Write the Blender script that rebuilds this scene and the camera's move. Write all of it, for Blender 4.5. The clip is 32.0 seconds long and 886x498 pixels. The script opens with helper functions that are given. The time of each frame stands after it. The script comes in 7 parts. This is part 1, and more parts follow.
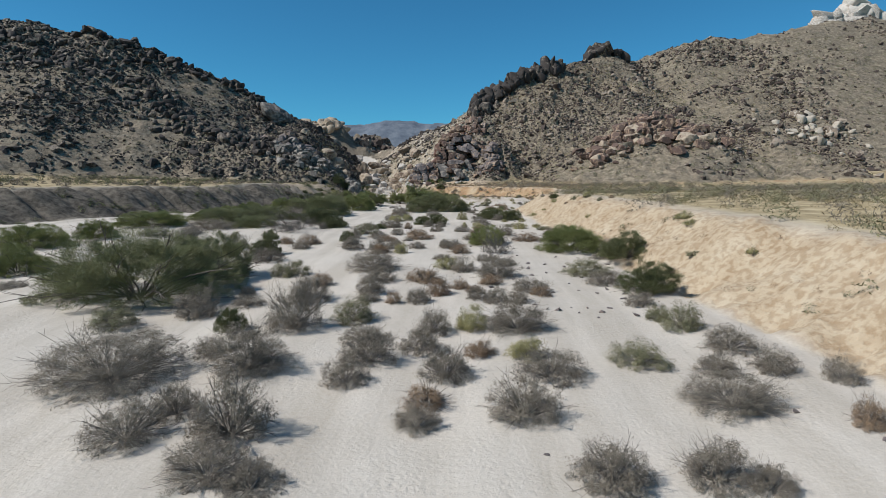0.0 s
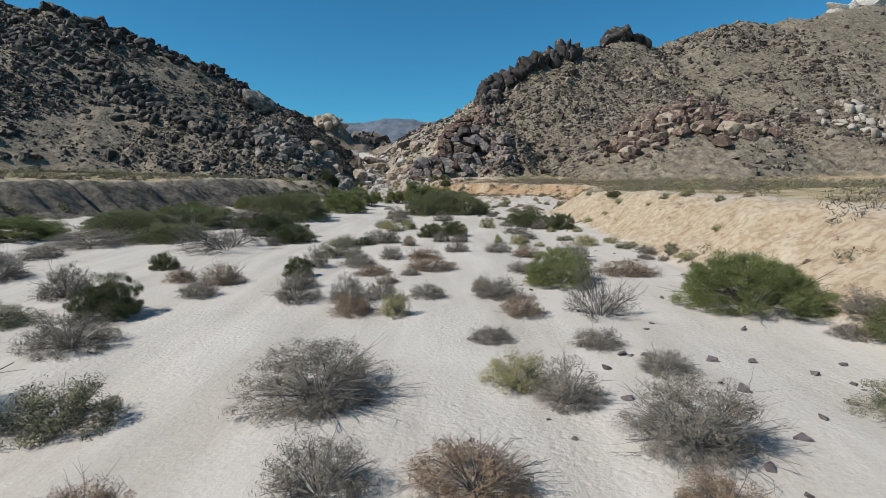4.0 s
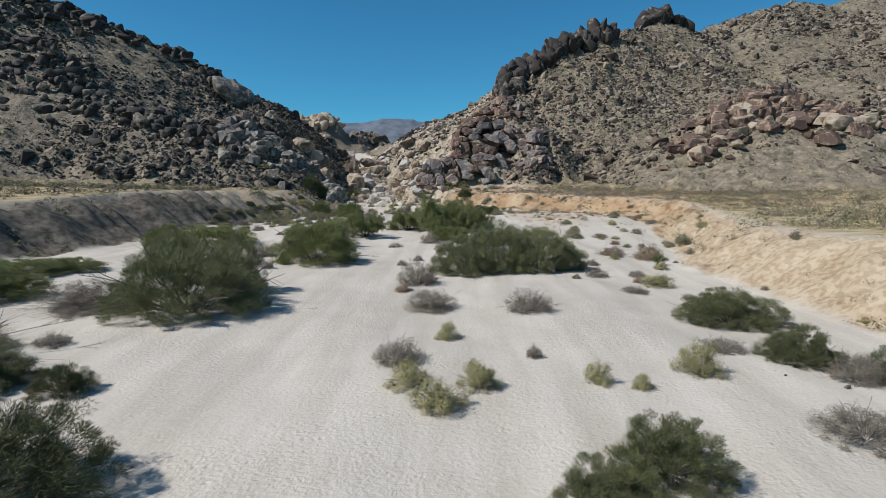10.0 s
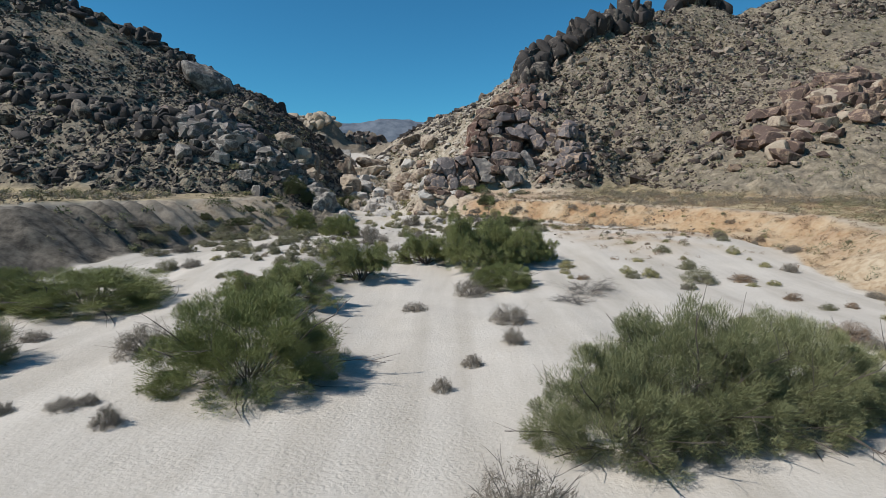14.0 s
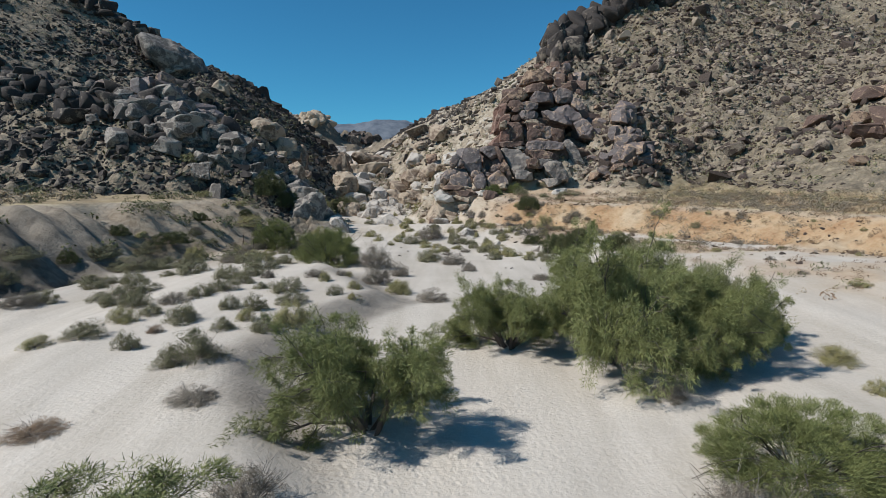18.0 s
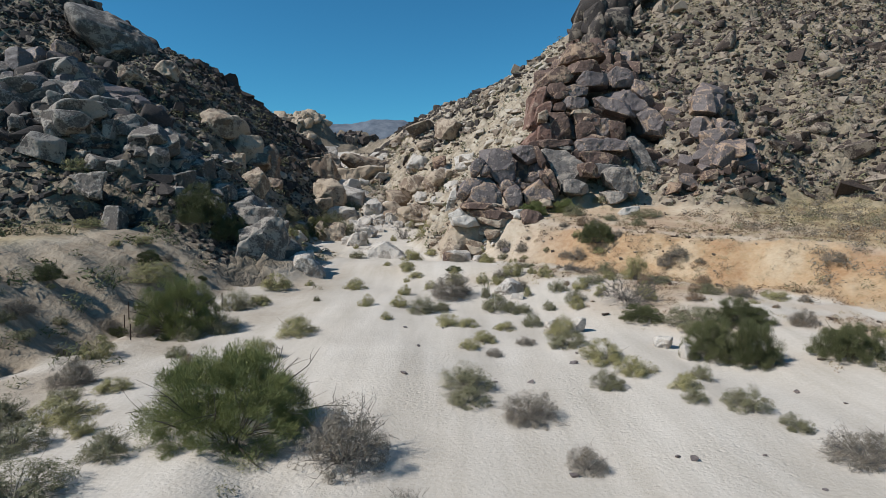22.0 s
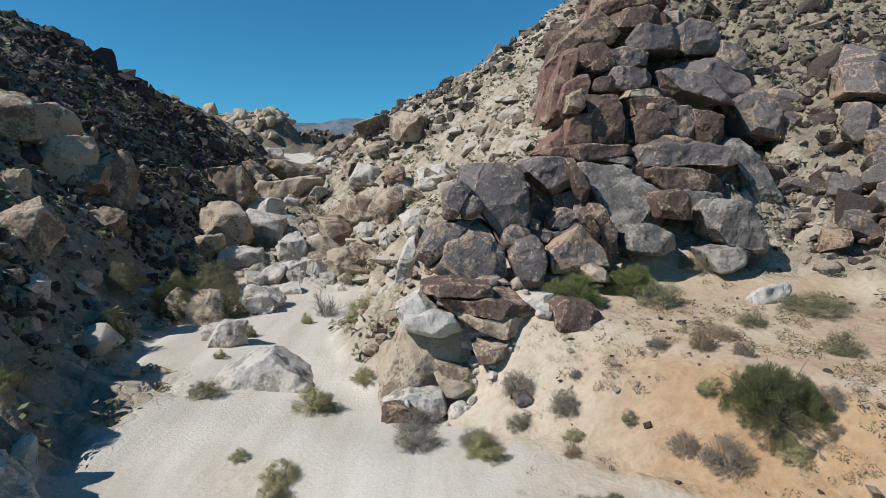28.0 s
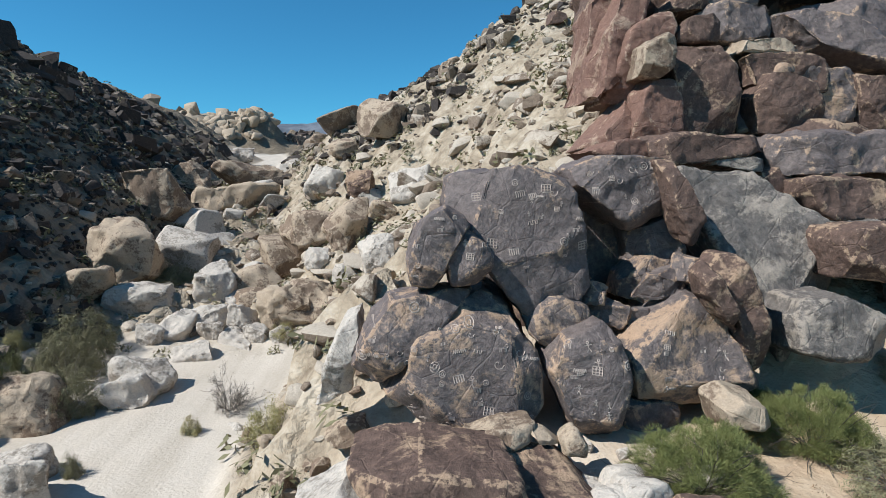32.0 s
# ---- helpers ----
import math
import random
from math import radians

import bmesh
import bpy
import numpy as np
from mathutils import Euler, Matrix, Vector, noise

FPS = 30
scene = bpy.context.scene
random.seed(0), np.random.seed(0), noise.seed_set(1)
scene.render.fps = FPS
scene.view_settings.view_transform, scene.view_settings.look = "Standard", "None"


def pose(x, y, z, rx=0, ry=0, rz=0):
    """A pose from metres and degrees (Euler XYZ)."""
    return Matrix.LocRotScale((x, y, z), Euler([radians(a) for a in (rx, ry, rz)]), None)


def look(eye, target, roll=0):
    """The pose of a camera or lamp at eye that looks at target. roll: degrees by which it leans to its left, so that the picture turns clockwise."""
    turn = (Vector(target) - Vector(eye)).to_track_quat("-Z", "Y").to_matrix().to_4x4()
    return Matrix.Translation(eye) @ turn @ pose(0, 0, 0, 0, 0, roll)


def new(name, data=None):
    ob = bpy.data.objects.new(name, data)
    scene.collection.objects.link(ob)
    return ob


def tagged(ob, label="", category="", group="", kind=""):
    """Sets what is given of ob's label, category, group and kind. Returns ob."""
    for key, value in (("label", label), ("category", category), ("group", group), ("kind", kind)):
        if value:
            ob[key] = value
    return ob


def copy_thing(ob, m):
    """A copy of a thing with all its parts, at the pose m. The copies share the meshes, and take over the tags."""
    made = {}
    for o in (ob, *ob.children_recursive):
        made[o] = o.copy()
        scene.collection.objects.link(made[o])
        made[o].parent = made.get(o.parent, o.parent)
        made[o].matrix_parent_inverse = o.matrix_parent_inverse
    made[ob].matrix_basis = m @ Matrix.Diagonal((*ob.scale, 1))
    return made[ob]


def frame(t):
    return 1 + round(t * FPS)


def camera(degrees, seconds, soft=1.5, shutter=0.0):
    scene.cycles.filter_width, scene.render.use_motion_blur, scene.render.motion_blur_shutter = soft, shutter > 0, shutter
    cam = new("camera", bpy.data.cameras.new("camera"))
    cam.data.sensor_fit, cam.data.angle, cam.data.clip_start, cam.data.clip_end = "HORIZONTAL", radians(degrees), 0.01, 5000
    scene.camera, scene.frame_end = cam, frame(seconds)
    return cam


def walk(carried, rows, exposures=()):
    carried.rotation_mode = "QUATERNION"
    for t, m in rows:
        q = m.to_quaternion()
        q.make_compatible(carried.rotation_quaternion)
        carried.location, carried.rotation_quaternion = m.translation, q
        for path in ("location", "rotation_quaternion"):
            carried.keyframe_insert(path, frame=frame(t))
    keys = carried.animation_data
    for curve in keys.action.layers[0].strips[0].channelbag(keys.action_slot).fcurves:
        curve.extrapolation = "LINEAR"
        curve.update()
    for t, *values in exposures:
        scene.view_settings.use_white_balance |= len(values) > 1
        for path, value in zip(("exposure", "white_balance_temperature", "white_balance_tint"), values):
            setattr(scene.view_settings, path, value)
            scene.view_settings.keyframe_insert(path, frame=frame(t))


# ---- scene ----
cam = camera(76.0, 32.0, soft=0.6)
METRES, EYE, TILT, LEAN, TURN = 160.0, 6.3, -6.5, 0.0, 1.1
ROWS = [
    (0.0, 0.0, 0.0, 0.0, -0.0, 0.39, -0.05),
    (0.5, -0.0, 0.0176, 0.0016, -0.02, 0.4, -0.08),
    (1.0, -0.0002, 0.0347, 0.0032, -0.02, 0.38, -0.08),
    (1.5, -0.0009, 0.0519, 0.0048, -0.04, 0.38, -0.1),
    (2.0, -0.002, 0.0689, 0.0066, -0.05, 0.36, -0.11),
    (2.5, -0.004, 0.0858, 0.0081, -0.07, 0.35, -0.12),
    (3.0, -0.006, 0.1021, 0.0095, -0.08, 0.32, -0.13),
    (3.5, -0.0077, 0.1182, 0.011, -0.09, 0.29, -0.14),
    (5.5, -0.0124, 0.1819, 0.0182, -0.04, 0.24, -0.13),
    (6.0, -0.014, 0.198, 0.0207, -0.05, 0.25, -0.15),
    (6.5, -0.0159, 0.2139, 0.0237, -0.07, 0.24, -0.14),
    (7.0, -0.0187, 0.2298, 0.0271, -0.1, 0.24, -0.12),
    (7.5, -0.0214, 0.2457, 0.0307, -0.13, 0.25, -0.13),
    (8.0, -0.0238, 0.2618, 0.0341, -0.15, 0.25, -0.11),
    (8.5, -0.0259, 0.2783, 0.0375, -0.17, 0.27, -0.09),
    (9.0, -0.0279, 0.2947, 0.0407, -0.19, 0.28, -0.1),
    (9.5, -0.03, 0.3113, 0.0439, -0.22, 0.29, -0.1),
    (10.0, -0.0321, 0.328, 0.0471, -0.24, 0.31, -0.09),
    (10.5, -0.0347, 0.3446, 0.0503, -0.28, 0.31, -0.08),
    (11.0, -0.0369, 0.3612, 0.0536, -0.31, 0.33, -0.08),
    (11.5, -0.039, 0.3779, 0.0569, -0.34, 0.33, -0.04),
    (12.0, -0.0408, 0.3949, 0.0598, -0.35, 0.34, -0.04),
    (12.5, -0.0429, 0.4118, 0.0618, -0.39, 0.35, -0.05),
    (13.0, -0.0448, 0.4287, 0.0637, -0.43, 0.35, -0.06),
    (13.5, -0.0471, 0.4459, 0.0652, -0.46, 0.36, -0.04),
    (14.0, -0.0492, 0.4628, 0.0668, -0.5, 0.37, -0.03),
    (14.5, -0.0509, 0.4799, 0.0685, -0.55, 0.38, -0.05),
    (16.5, -0.0618, 0.5483, 0.075, -0.86, 0.42, -0.08),
    (17.0, -0.0646, 0.5653, 0.0768, -0.88, 0.43, -0.03),
    (17.5, -0.0673, 0.5822, 0.0786, -0.92, 0.45, -0.02),
    (18.0, -0.0698, 0.5992, 0.0809, -0.96, 0.5, 0.04),
    (18.5, -0.0724, 0.616, 0.0842, -1.0, 0.51, 0.05),
    (19.0, -0.0746, 0.6328, 0.0875, -1.03, 0.54, 0.11),
    (19.5, -0.0762, 0.6495, 0.0906, -1.07, 0.54, 0.14),
    (20.0, -0.0773, 0.6665, 0.0938, -1.09, 0.53, 0.17),
    (20.5, -0.0782, 0.6825, 0.0967, -1.12, 0.53, 0.18),
    (21.0, -0.0791, 0.6996, 0.0999, -1.15, 0.51, 0.2),
    (21.5, -0.0796, 0.7167, 0.1032, -1.16, 0.49, 0.23),
    (22.0, -0.0792, 0.7339, 0.1065, -1.19, 0.5, 0.22),
    (22.5, -0.0784, 0.751, 0.1099, -1.24, 0.49, 0.22),
    (23.0, -0.0773, 0.7678, 0.1134, -1.3, 0.5, 0.23),
    (23.5, -0.0764, 0.784, 0.1164, -1.44, 0.52, 0.24),
    (24.0, -0.0756, 0.7997, 0.1196, -1.62, 0.52, 0.25),
    (24.5, -0.0748, 0.815, 0.1227, -1.67, 0.54, 0.26),
    (25.0, -0.0739, 0.8298, 0.126, -1.72, 0.55, 0.28),
    (25.5, -0.0731, 0.8434, 0.1288, -1.93, 0.56, 0.29),
    (27.5, -0.0689, 0.885, 0.1389, -3.54, 0.38, 0.71),
    (28.0, -0.0679, 0.8965, 0.1412, -4.06, 0.4, 0.74),
    (28.5, -0.0668, 0.9079, 0.1434, -4.57, 0.43, 0.77),
    (29.0, -0.0656, 0.9186, 0.1457, -4.88, 0.44, 0.79),
    (29.5, -0.0646, 0.9289, 0.1483, -5.0, 0.46, 0.79),
    (30.0, -0.0634, 0.939, 0.1502, -5.04, 0.49, 0.77),
    (30.5, -0.0622, 0.9493, 0.1516, -5.08, 0.53, 0.76),
    (31.0, -0.0609, 0.9605, 0.1529, -5.11, 0.54, 0.75),
    (31.5, -0.0597, 0.9712, 0.1541, -5.15, 0.55, 0.75),
    (32.0, -0.0587, 0.9806, 0.1551, -5.19, 0.56, 0.75),
]
walk(cam, [(t, pose(0, 0, EYE, TILT, LEAN, TURN) @ pose(METRES * x, METRES * y, METRES * z, 90 + pitch, roll, yaw)) for t, x, y, z, yaw, pitch, roll in ROWS],
     exposures=[(0.0, -0.03, 6070, 8), (22.0, -0.03, 6080, 8), (30.0, 0.19, 6040, 7), (32.0, 0.32, 6040, 7)])

# ---- light ----
SUN_AZ, SUN_EL = 251.0, 46.0          # compass degrees from +y towards +x, degrees above the horizon
world = bpy.data.worlds.new("sky")
scene.world = world
world.use_nodes = True
wn = world.node_tree
sky = wn.nodes.new("ShaderNodeTexSky")
sky.sky_type, sky.sun_disc = "NISHITA", False
sky.sun_elevation, sky.sun_rotation = radians(SUN_EL), radians(SUN_AZ)
sky.altitude, sky.air_density, sky.dust_density, sky.ozone_density = 1200, 1.0, 0.0, 1.6
wn.nodes["Background"].inputs["Strength"].default_value = 0.085
tint = wn.nodes.new("ShaderNodeMix")
tint.data_type, tint.blend_type = "RGBA", "MULTIPLY"
tint.inputs[0].default_value = 1.0
tint.inputs[7].default_value = (0.36, 0.95, 1.12, 1)      # clear dry desert air: a deep blue sky
wn.links.new(sky.outputs[0], tint.inputs[6])
wn.links.new(tint.outputs[2], wn.nodes["Background"].inputs["Color"])
sun = new("sun", bpy.data.lights.new("sun", "SUN"))
sun.data.energy, sun.data.angle, sun.data.color = 5.0, radians(0.53), (1.0, 0.95, 0.885)
_a, _e = radians(SUN_AZ), radians(SUN_EL)
sun.matrix_world = look((0, 0, 80), Vector((0, 0, 80)) - Vector((math.sin(_a) * math.cos(_e), math.cos(_a) * math.cos(_e), math.sin(_e))))

# ---- the lie of the land ----
def lattice(ix, iy, seed):
    h = (ix.astype(np.int64) * 374761393 + iy.astype(np.int64) * 668265263 + seed * 982451653) & 0x7FFFFFFF
    h = ((h ^ (h >> 13)) * 1274126177) & 0x7FFFFFFF
    h = ((h ^ (h >> 16)) * 668265263) & 0x7FFFFFFF
    return ((h ^ (h >> 15)) & 0xFFFFF) / float(0xFFFFF)


def vnoise(x, y, seed=0):
    ix, iy = np.floor(x), np.floor(y)
    fx, fy = x - ix, y - iy
    fx, fy = fx * fx * (3 - 2 * fx), fy * fy * (3 - 2 * fy)
    a, b = lattice(ix, iy, seed), lattice(ix + 1, iy, seed)
    c, d = lattice(ix, iy + 1, seed), lattice(ix + 1, iy + 1, seed)
    return (a + (b - a) * fx) * (1 - fy) + (c + (d - c) * fx) * fy - 0.5


def fbm(x, y, size, octaves=4, seed=0, gain=0.5):
    total, amp = 0.0, 1.0
    for k in range(octaves):
        total = total + amp * vnoise(x / size + 17.3 * k, y / size - 9.1 * k, seed + k)
        size, amp = size / 2.03, amp * gain
    return total


def blocks(x, y, size, seed):
    """Broken ground: a random height for each cell of a jittered lattice."""
    u, v = x / size + 0.35 * fbm(x, y, size * 1.3, 2, seed + 3), y / size + 0.35 * fbm(x, y, size * 1.3, 2, seed + 7)
    ix, iy = np.floor(u), np.floor(v)
    best, out = np.full(np.shape(x), 9.0), np.zeros(np.shape(x))
    for a in (-1, 0, 1):
        for b in (-1, 0, 1):
            cx, cy = ix + a, iy + b
            d = np.hypot(u - cx - lattice(cx, cy, seed), v - cy - lattice(cx, cy, seed + 1))
            near = d < best
            best, out = np.where(near, d, best), np.where(near, lattice(cx, cy, seed + 2) - 0.5, out)
    return out


def step(a, b, v):
    u = np.clip((v - a) / (b - a), 0, 1)
    return u * u * (3 - 2 * u)


def smax(a, b, k):
    d = np.clip(0.5 + 0.5 * (a - b) / k, 0, 1)
    return b + (a - b) * d + k * d * (1 - d)


def along(x, y, line):
    """Distance to a polyline of (x, y, z) and its z at the nearest point."""
    best, bz = np.full(np.shape(x), 1e9), np.zeros(np.shape(x))
    for (ax, ay, az), (bx, by, bz2) in zip(line, line[1:]):
        dx, dy = bx - ax, by - ay
        u = np.clip(((x - ax) * dx + (y - ay) * dy) / (dx * dx + dy * dy), 0, 1)
        d = np.hypot(x - ax - u * dx, y - ay - u * dy)
        near = d < best
        best, bz = np.where(near, d, best), np.where(near, az + u * (bz2 - az), bz)
    return best, bz


def floor_z(y):
    return np.interp(y, [-400, 0, 13, 21, 31, 48, 68, 90, 104, 120, 145, 160, 186, 200, 224, 270, 330, 400, 900],
                     [-6, 0.1, 0.45, 0.95, 1.4, 1.9, 2.5, 2.7, 2.7, 3.5, 3.25, 3.45, 4.0, 7.2, 12.5, 16.5, 22, 28, 40])


RIGHT_TOE_Y = [-400, 0, 15, 30, 50, 62, 70, 90, 104, 117, 130, 140, 149, 156, 161, 165, 169, 174, 190, 230, 270, 330, 420]
RIGHT_TOE_X = [40, 15, 12, 9.8, 9.4, 9.6, 9.0, 9.0, 12.5, 15.0, 13.0, 9.0, 3.0, -3.5, -9.5, -14.0, -16.5, -18.5, -18.5, -28, -35, -40, -60]
LEFT_TOE_Y = [-400, 0, 40, 80, 98, 112, 132, 148, 160, 172, 190, 230, 270, 330, 420]
LEFT_TOE_X = [-140, -80, -56, -40, -35.5, -34, -31, -28, -26.5, -27.0, -29, -36, -43, -52, -80]

RIGHT_RIDGE = [(-66, 430, 32), (-40, 360, 30), (-23, 322, 33), (-14, 300, 35), (-3, 258, 33), (2, 230, 30), (9.5, 212, 34.5), (23, 217, 43.5), (38, 226, 50),
               (52, 242, 57), (64, 255, 65), (72, 258, 60), (95, 262, 68), (150, 275, 78), (230, 310, 92), (400, 380, 130)]
CLIFF_RIDGE = [(9.5, 212, 34), (8, 204, 30), (5, 193, 23.5), (2, 184, 18), (1, 179, 13)]
RIGHT_KNOLL = [(38, 174, 14), (53, 180, 24.5), (71, 181, 27), (68, 162, 19), (62, 152, 12)]
LEFT_SPUR = [(-60, 214, 32), (-54, 195, 26), (-50, 172, 20)]
LEFT_FRONT = [(-150, 185, 46), (-92, 178, 31), (-70, 170, 22), (-50, 169, 19), (-41, 165.5, 14), (-37, 163.5, 11.5), (-34.8, 162.5, 8)]
CRAG = [(14, 180, 20), (11.5, 175.5, 17), (10.8, 173, 13)]
KNOLL_BACK = [(60, 181, 26), (62, 215, 40), (64, 255, 62)]
RIGHT_SPUR = [(64, 255, 62), (80, 215, 38), (92, 180, 24), (100, 150, 12)]
LEFT_RIDGE = [(-420, 330, 130), (-260, 230, 84), (-156, 200, 65), (-122, 200, 61), (-103, 204, 53), (-76, 213, 40), (-62, 222, 32), (-66, 262, 32),
              (-78, 330, 36), (-92, 430, 34)]


def parts_of(x, y):
    """Height of the land and the weights of its kinds of ground."""
    fz = floor_z(y)
    rt, lt = np.interp(y, RIGHT_TOE_Y, RIGHT_TOE_X), np.interp(y, LEFT_TOE_Y, LEFT_TOE_X)
    wob = 1.6 * fbm(x, y, 14, 3, 5)
    dr, dl = x - rt + wob, lt - x + wob
    # terraces above the banks
    rise_r = np.interp(y, [0, 40, 70, 90, 117, 140, 155, 164, 175], [3.2, 3.4, 3.1, 2.6, 2.5, 3.3, 3.5, 3.6, 4.7])
    wid_r = np.interp(y, [0, 55, 70, 90, 105, 120, 140, 160], [6.5, 6.0, 5.4, 5.6, 6.2, 6.6, 6.8, 7.0])
    bank_r = rise_r * step(0, 1, dr / wid_r) + 0.02 * np.maximum(dr - wid_r, 0)
    fan = 0.95 * step(-15.5, -4, dr) * step(108, 128, y) * step(170, 160, y)
    bank_l = 3.9 * step(0, 8.5, dl) + 0.03 * np.maximum(dl - 9, 0)
    z = fz + np.maximum(bank_r + fan * step(4, 0, dr), bank_l)
    # low bars and channels in the wash
    bars = 0.35 * fbm(x * 1.5, y * 0.45, 9, 3, 11)
    z = z + bars * step(2.0, -2.0, np.maximum(dr, dl))
    lip = np.interp(y, [100, 106, 112, 117, 121, 126, 131, 140], [-15.2, -15.2, -17.6, -16.6, -14.4, -17.4, -19.2, -23]) + 0.5 * fbm(x, y, 2.2, 2, 13)
    cut = step(0.0, 1.6, lip - x) * step(98, 104, y) * step(142, 134, y)
    z = z + 0.5 * cut * step(-14, -3, x - lip)
    # hills
    n_big = fbm(x, y, 60, 4, 21)
    n_mid = fbm(x, y, 13, 4, 31, 0.55)
    hills = np.full(np.shape(x), -60.0)
    for line, slope, k in ((RIGHT_RIDGE, 0.66, 3), (CLIFF_RIDGE, 1.15, 2), (RIGHT_SPUR, 0.5, 5), (LEFT_RIDGE, 0.74, 3), (LEFT_SPUR, 0.7, 5), (LEFT_FRONT, 0.72, 5), (RIGHT_KNOLL, 0.62, 5), (KNOLL_BACK, 0.5, 6), (CRAG, 1.25, 2)):
        d, cz = along(x, y, line)
        dd = np.sqrt(d * d + 9.0) - 3.0
        hills = smax(hills, cz - slope * dd, k)
    gate = step(8, 60, hills - z + 8) 
    hills = hills + (n_big * 7.0 + n_mid * 3.0) * gate
    top = smax(z, hills, 1.2)
    corridor = fz + 0.6 + 0.95 * np.maximum(np.maximum(dr, dl), 0)
    top = np.where(y > 165, np.minimum(top, corridor), top)
    rock = step(-0.3, 1.2, hills - z)
    rock = rock * (1 - step(1.4, -0.4, np.maximum(dr, dl)) * step(193, 186, y) * step(168, 173, y))
    # relief of the slopes, broken into ledges
    crag = np.abs(fbm(x, y, 6, 4, 41, 0.6))
    broken = np.clip(0.45 + 1.5 * fbm(x, y, 22, 3, 111), 0.1, 1)
    top = top + rock * (1.5 * crag - 0.4 + broken * (1.7 * blocks(x, y, 4.2, 201) + 1.0 * blocks(x, y, 1.7, 211)))
    fine = 0.05 * fbm(x, y, 1.3, 3, 51) + 0.12 * fbm(x, y, 4.5, 2, 61)
    top = top + fine * (1 - rock)
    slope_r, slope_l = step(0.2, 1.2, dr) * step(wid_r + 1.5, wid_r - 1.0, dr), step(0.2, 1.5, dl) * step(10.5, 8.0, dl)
    # rills down the banks
    rill = np.abs(fbm(x * 0.35 + y * 0.9, y * 0.2 - x * 0.05, 2.4, 3, 71))
    top = top - (slope_r * 0.8 + slope_l * 1.9) * rill * (1 - rock)
    clod = fbm(x, y, 1.5, 3, 171)
    top = top + (0.62 * slope_r + 0.4 * slope_l) * clod * (1 - rock)
    flat = step(wid_r - 1.0, wid_r + 2.5, dr) + step(8.0, 11.0, dl)
    slope_l = slope_l + 0.6 * step(-0.9, -0.1, lip - x) * step(2.4, 1.2, lip - x) * step(104, 110, y) * step(131, 126, y)
    sandy = step(158, 150, y) + step(4, 14, x)
    flat = flat * np.clip(np.where(x > -24, sandy, 1.0), 0, 1)
    slope_r = np.maximum(slope_r, 0.75 * (x > -22) * step(wid_r - 1.0, wid_r + 1.5, dr) * (1 - np.clip(sandy, 0, 1)))
    slope_l = np.maximum(slope_l, 0.6 * step(-7, -1.5, dl) * step(124, 136, y) * step(165, 158, y) * np.clip(0.55 + 1.6 * fbm(x, y, 4, 3, 241), 0, 1) * (1 - rock))
    bench = step(-14, -6, dr) * step(110, 126, y) * step(168, 158, y) * np.clip(0.35 + 2.2 * fbm(x, y, 5, 3, 231), 0, 1)
    slope_r = np.maximum(slope_r, 0.75 * bench * (1 - rock))
    return top, np.clip(slope_r, 0, 1), np.clip(slope_l, 0, 1), np.clip(flat, 0, 1), rock


def far_land(x, y, z):
    """Beyond the near hills: knobs up the canyon, then the mountains on the skyline."""
    r = np.hypot(x, y)
    for cx, cy, cz, wide in ((-215, 830, 108, 95), (-150, 1000, 105, 130), (-330, 900, 110, 160), (430, 640, 178, 120), (330, 560, 140, 110), (600, 700, 190, 160)):
        d = np.hypot(x - cx, y - cy)
        z = np.maximum(z, cz - 0.55 * d + 40 * fbm(x, y, 55, 5, 81, 0.6) * step(2.2 * wide, 0, d))
    mount = (318 + 120 * fbm(x, y, 420, 5, 91)) * step(2300, 2900, r) * step(-200, 900, y)
    return np.maximum(z, mount)


def land(x, y):
    x, y = np.asarray(x, float), np.asarray(y, float)
    return far_land(x, y, parts_of(x, y)[0])

# ---- materials ----
def material(name):
    m = bpy.data.materials.new(name)
    m.use_nodes = True
    nt = m.node_tree
    return m, nt, nt.nodes["Principled BSDF"]


def ramp(nt, fac, stops):
    n = nt.nodes.new("ShaderNodeValToRGB")
    while len(n.color_ramp.elements) < len(stops):
        n.color_ramp.elements.new(0.5)
    for e, (p, c) in zip(n.color_ramp.elements, stops):
        e.position, e.color = p, (*c, 1)
    nt.links.new(fac, n.inputs[0])
    return n.outputs[0]


def tex(nt, scale, detail=5.0, rough=0.6, kind="ShaderNodeTexNoise", vec=None):
    n = nt.nodes.new(kind)
    n.inputs["Scale"].default_value = scale
    if kind == "ShaderNodeTexNoise":
        n.inputs["Detail"].default_value, n.inputs["Roughness"].default_value = detail, rough
    if vec is None:
        vec = nt.nodes.new("ShaderNodeNewGeometry").outputs["Position"]
    nt.links.new(vec, n.inputs["Vector"])
    return n


def mix(nt, fac, a, b, blend="MIX"):
    n = nt.nodes.new("ShaderNodeMix")
    n.data_type, n.blend_type = "RGBA", blend
    for sock, val in ((n.inputs[0], fac), (n.inputs[6], a), (n.inputs[7], b)):
        if isinstance(val, (int, float)):
            sock.default_value = val
        elif isinstance(val, tuple):
            sock.default_value = (*val, 1)
        else:
            nt.links.new(val, sock)
    return n.outputs[2]


def calc(nt, op, a, b=0.0, c=0.0):
    n = nt.nodes.new("ShaderNodeMath")
    n.operation = op
    for sock, val in zip(n.inputs, (a, b, c)):
        if isinstance(val, (int, float)):
            sock.default_value = val
        else:
            nt.links.new(val, sock)
    return n.outputs[0]


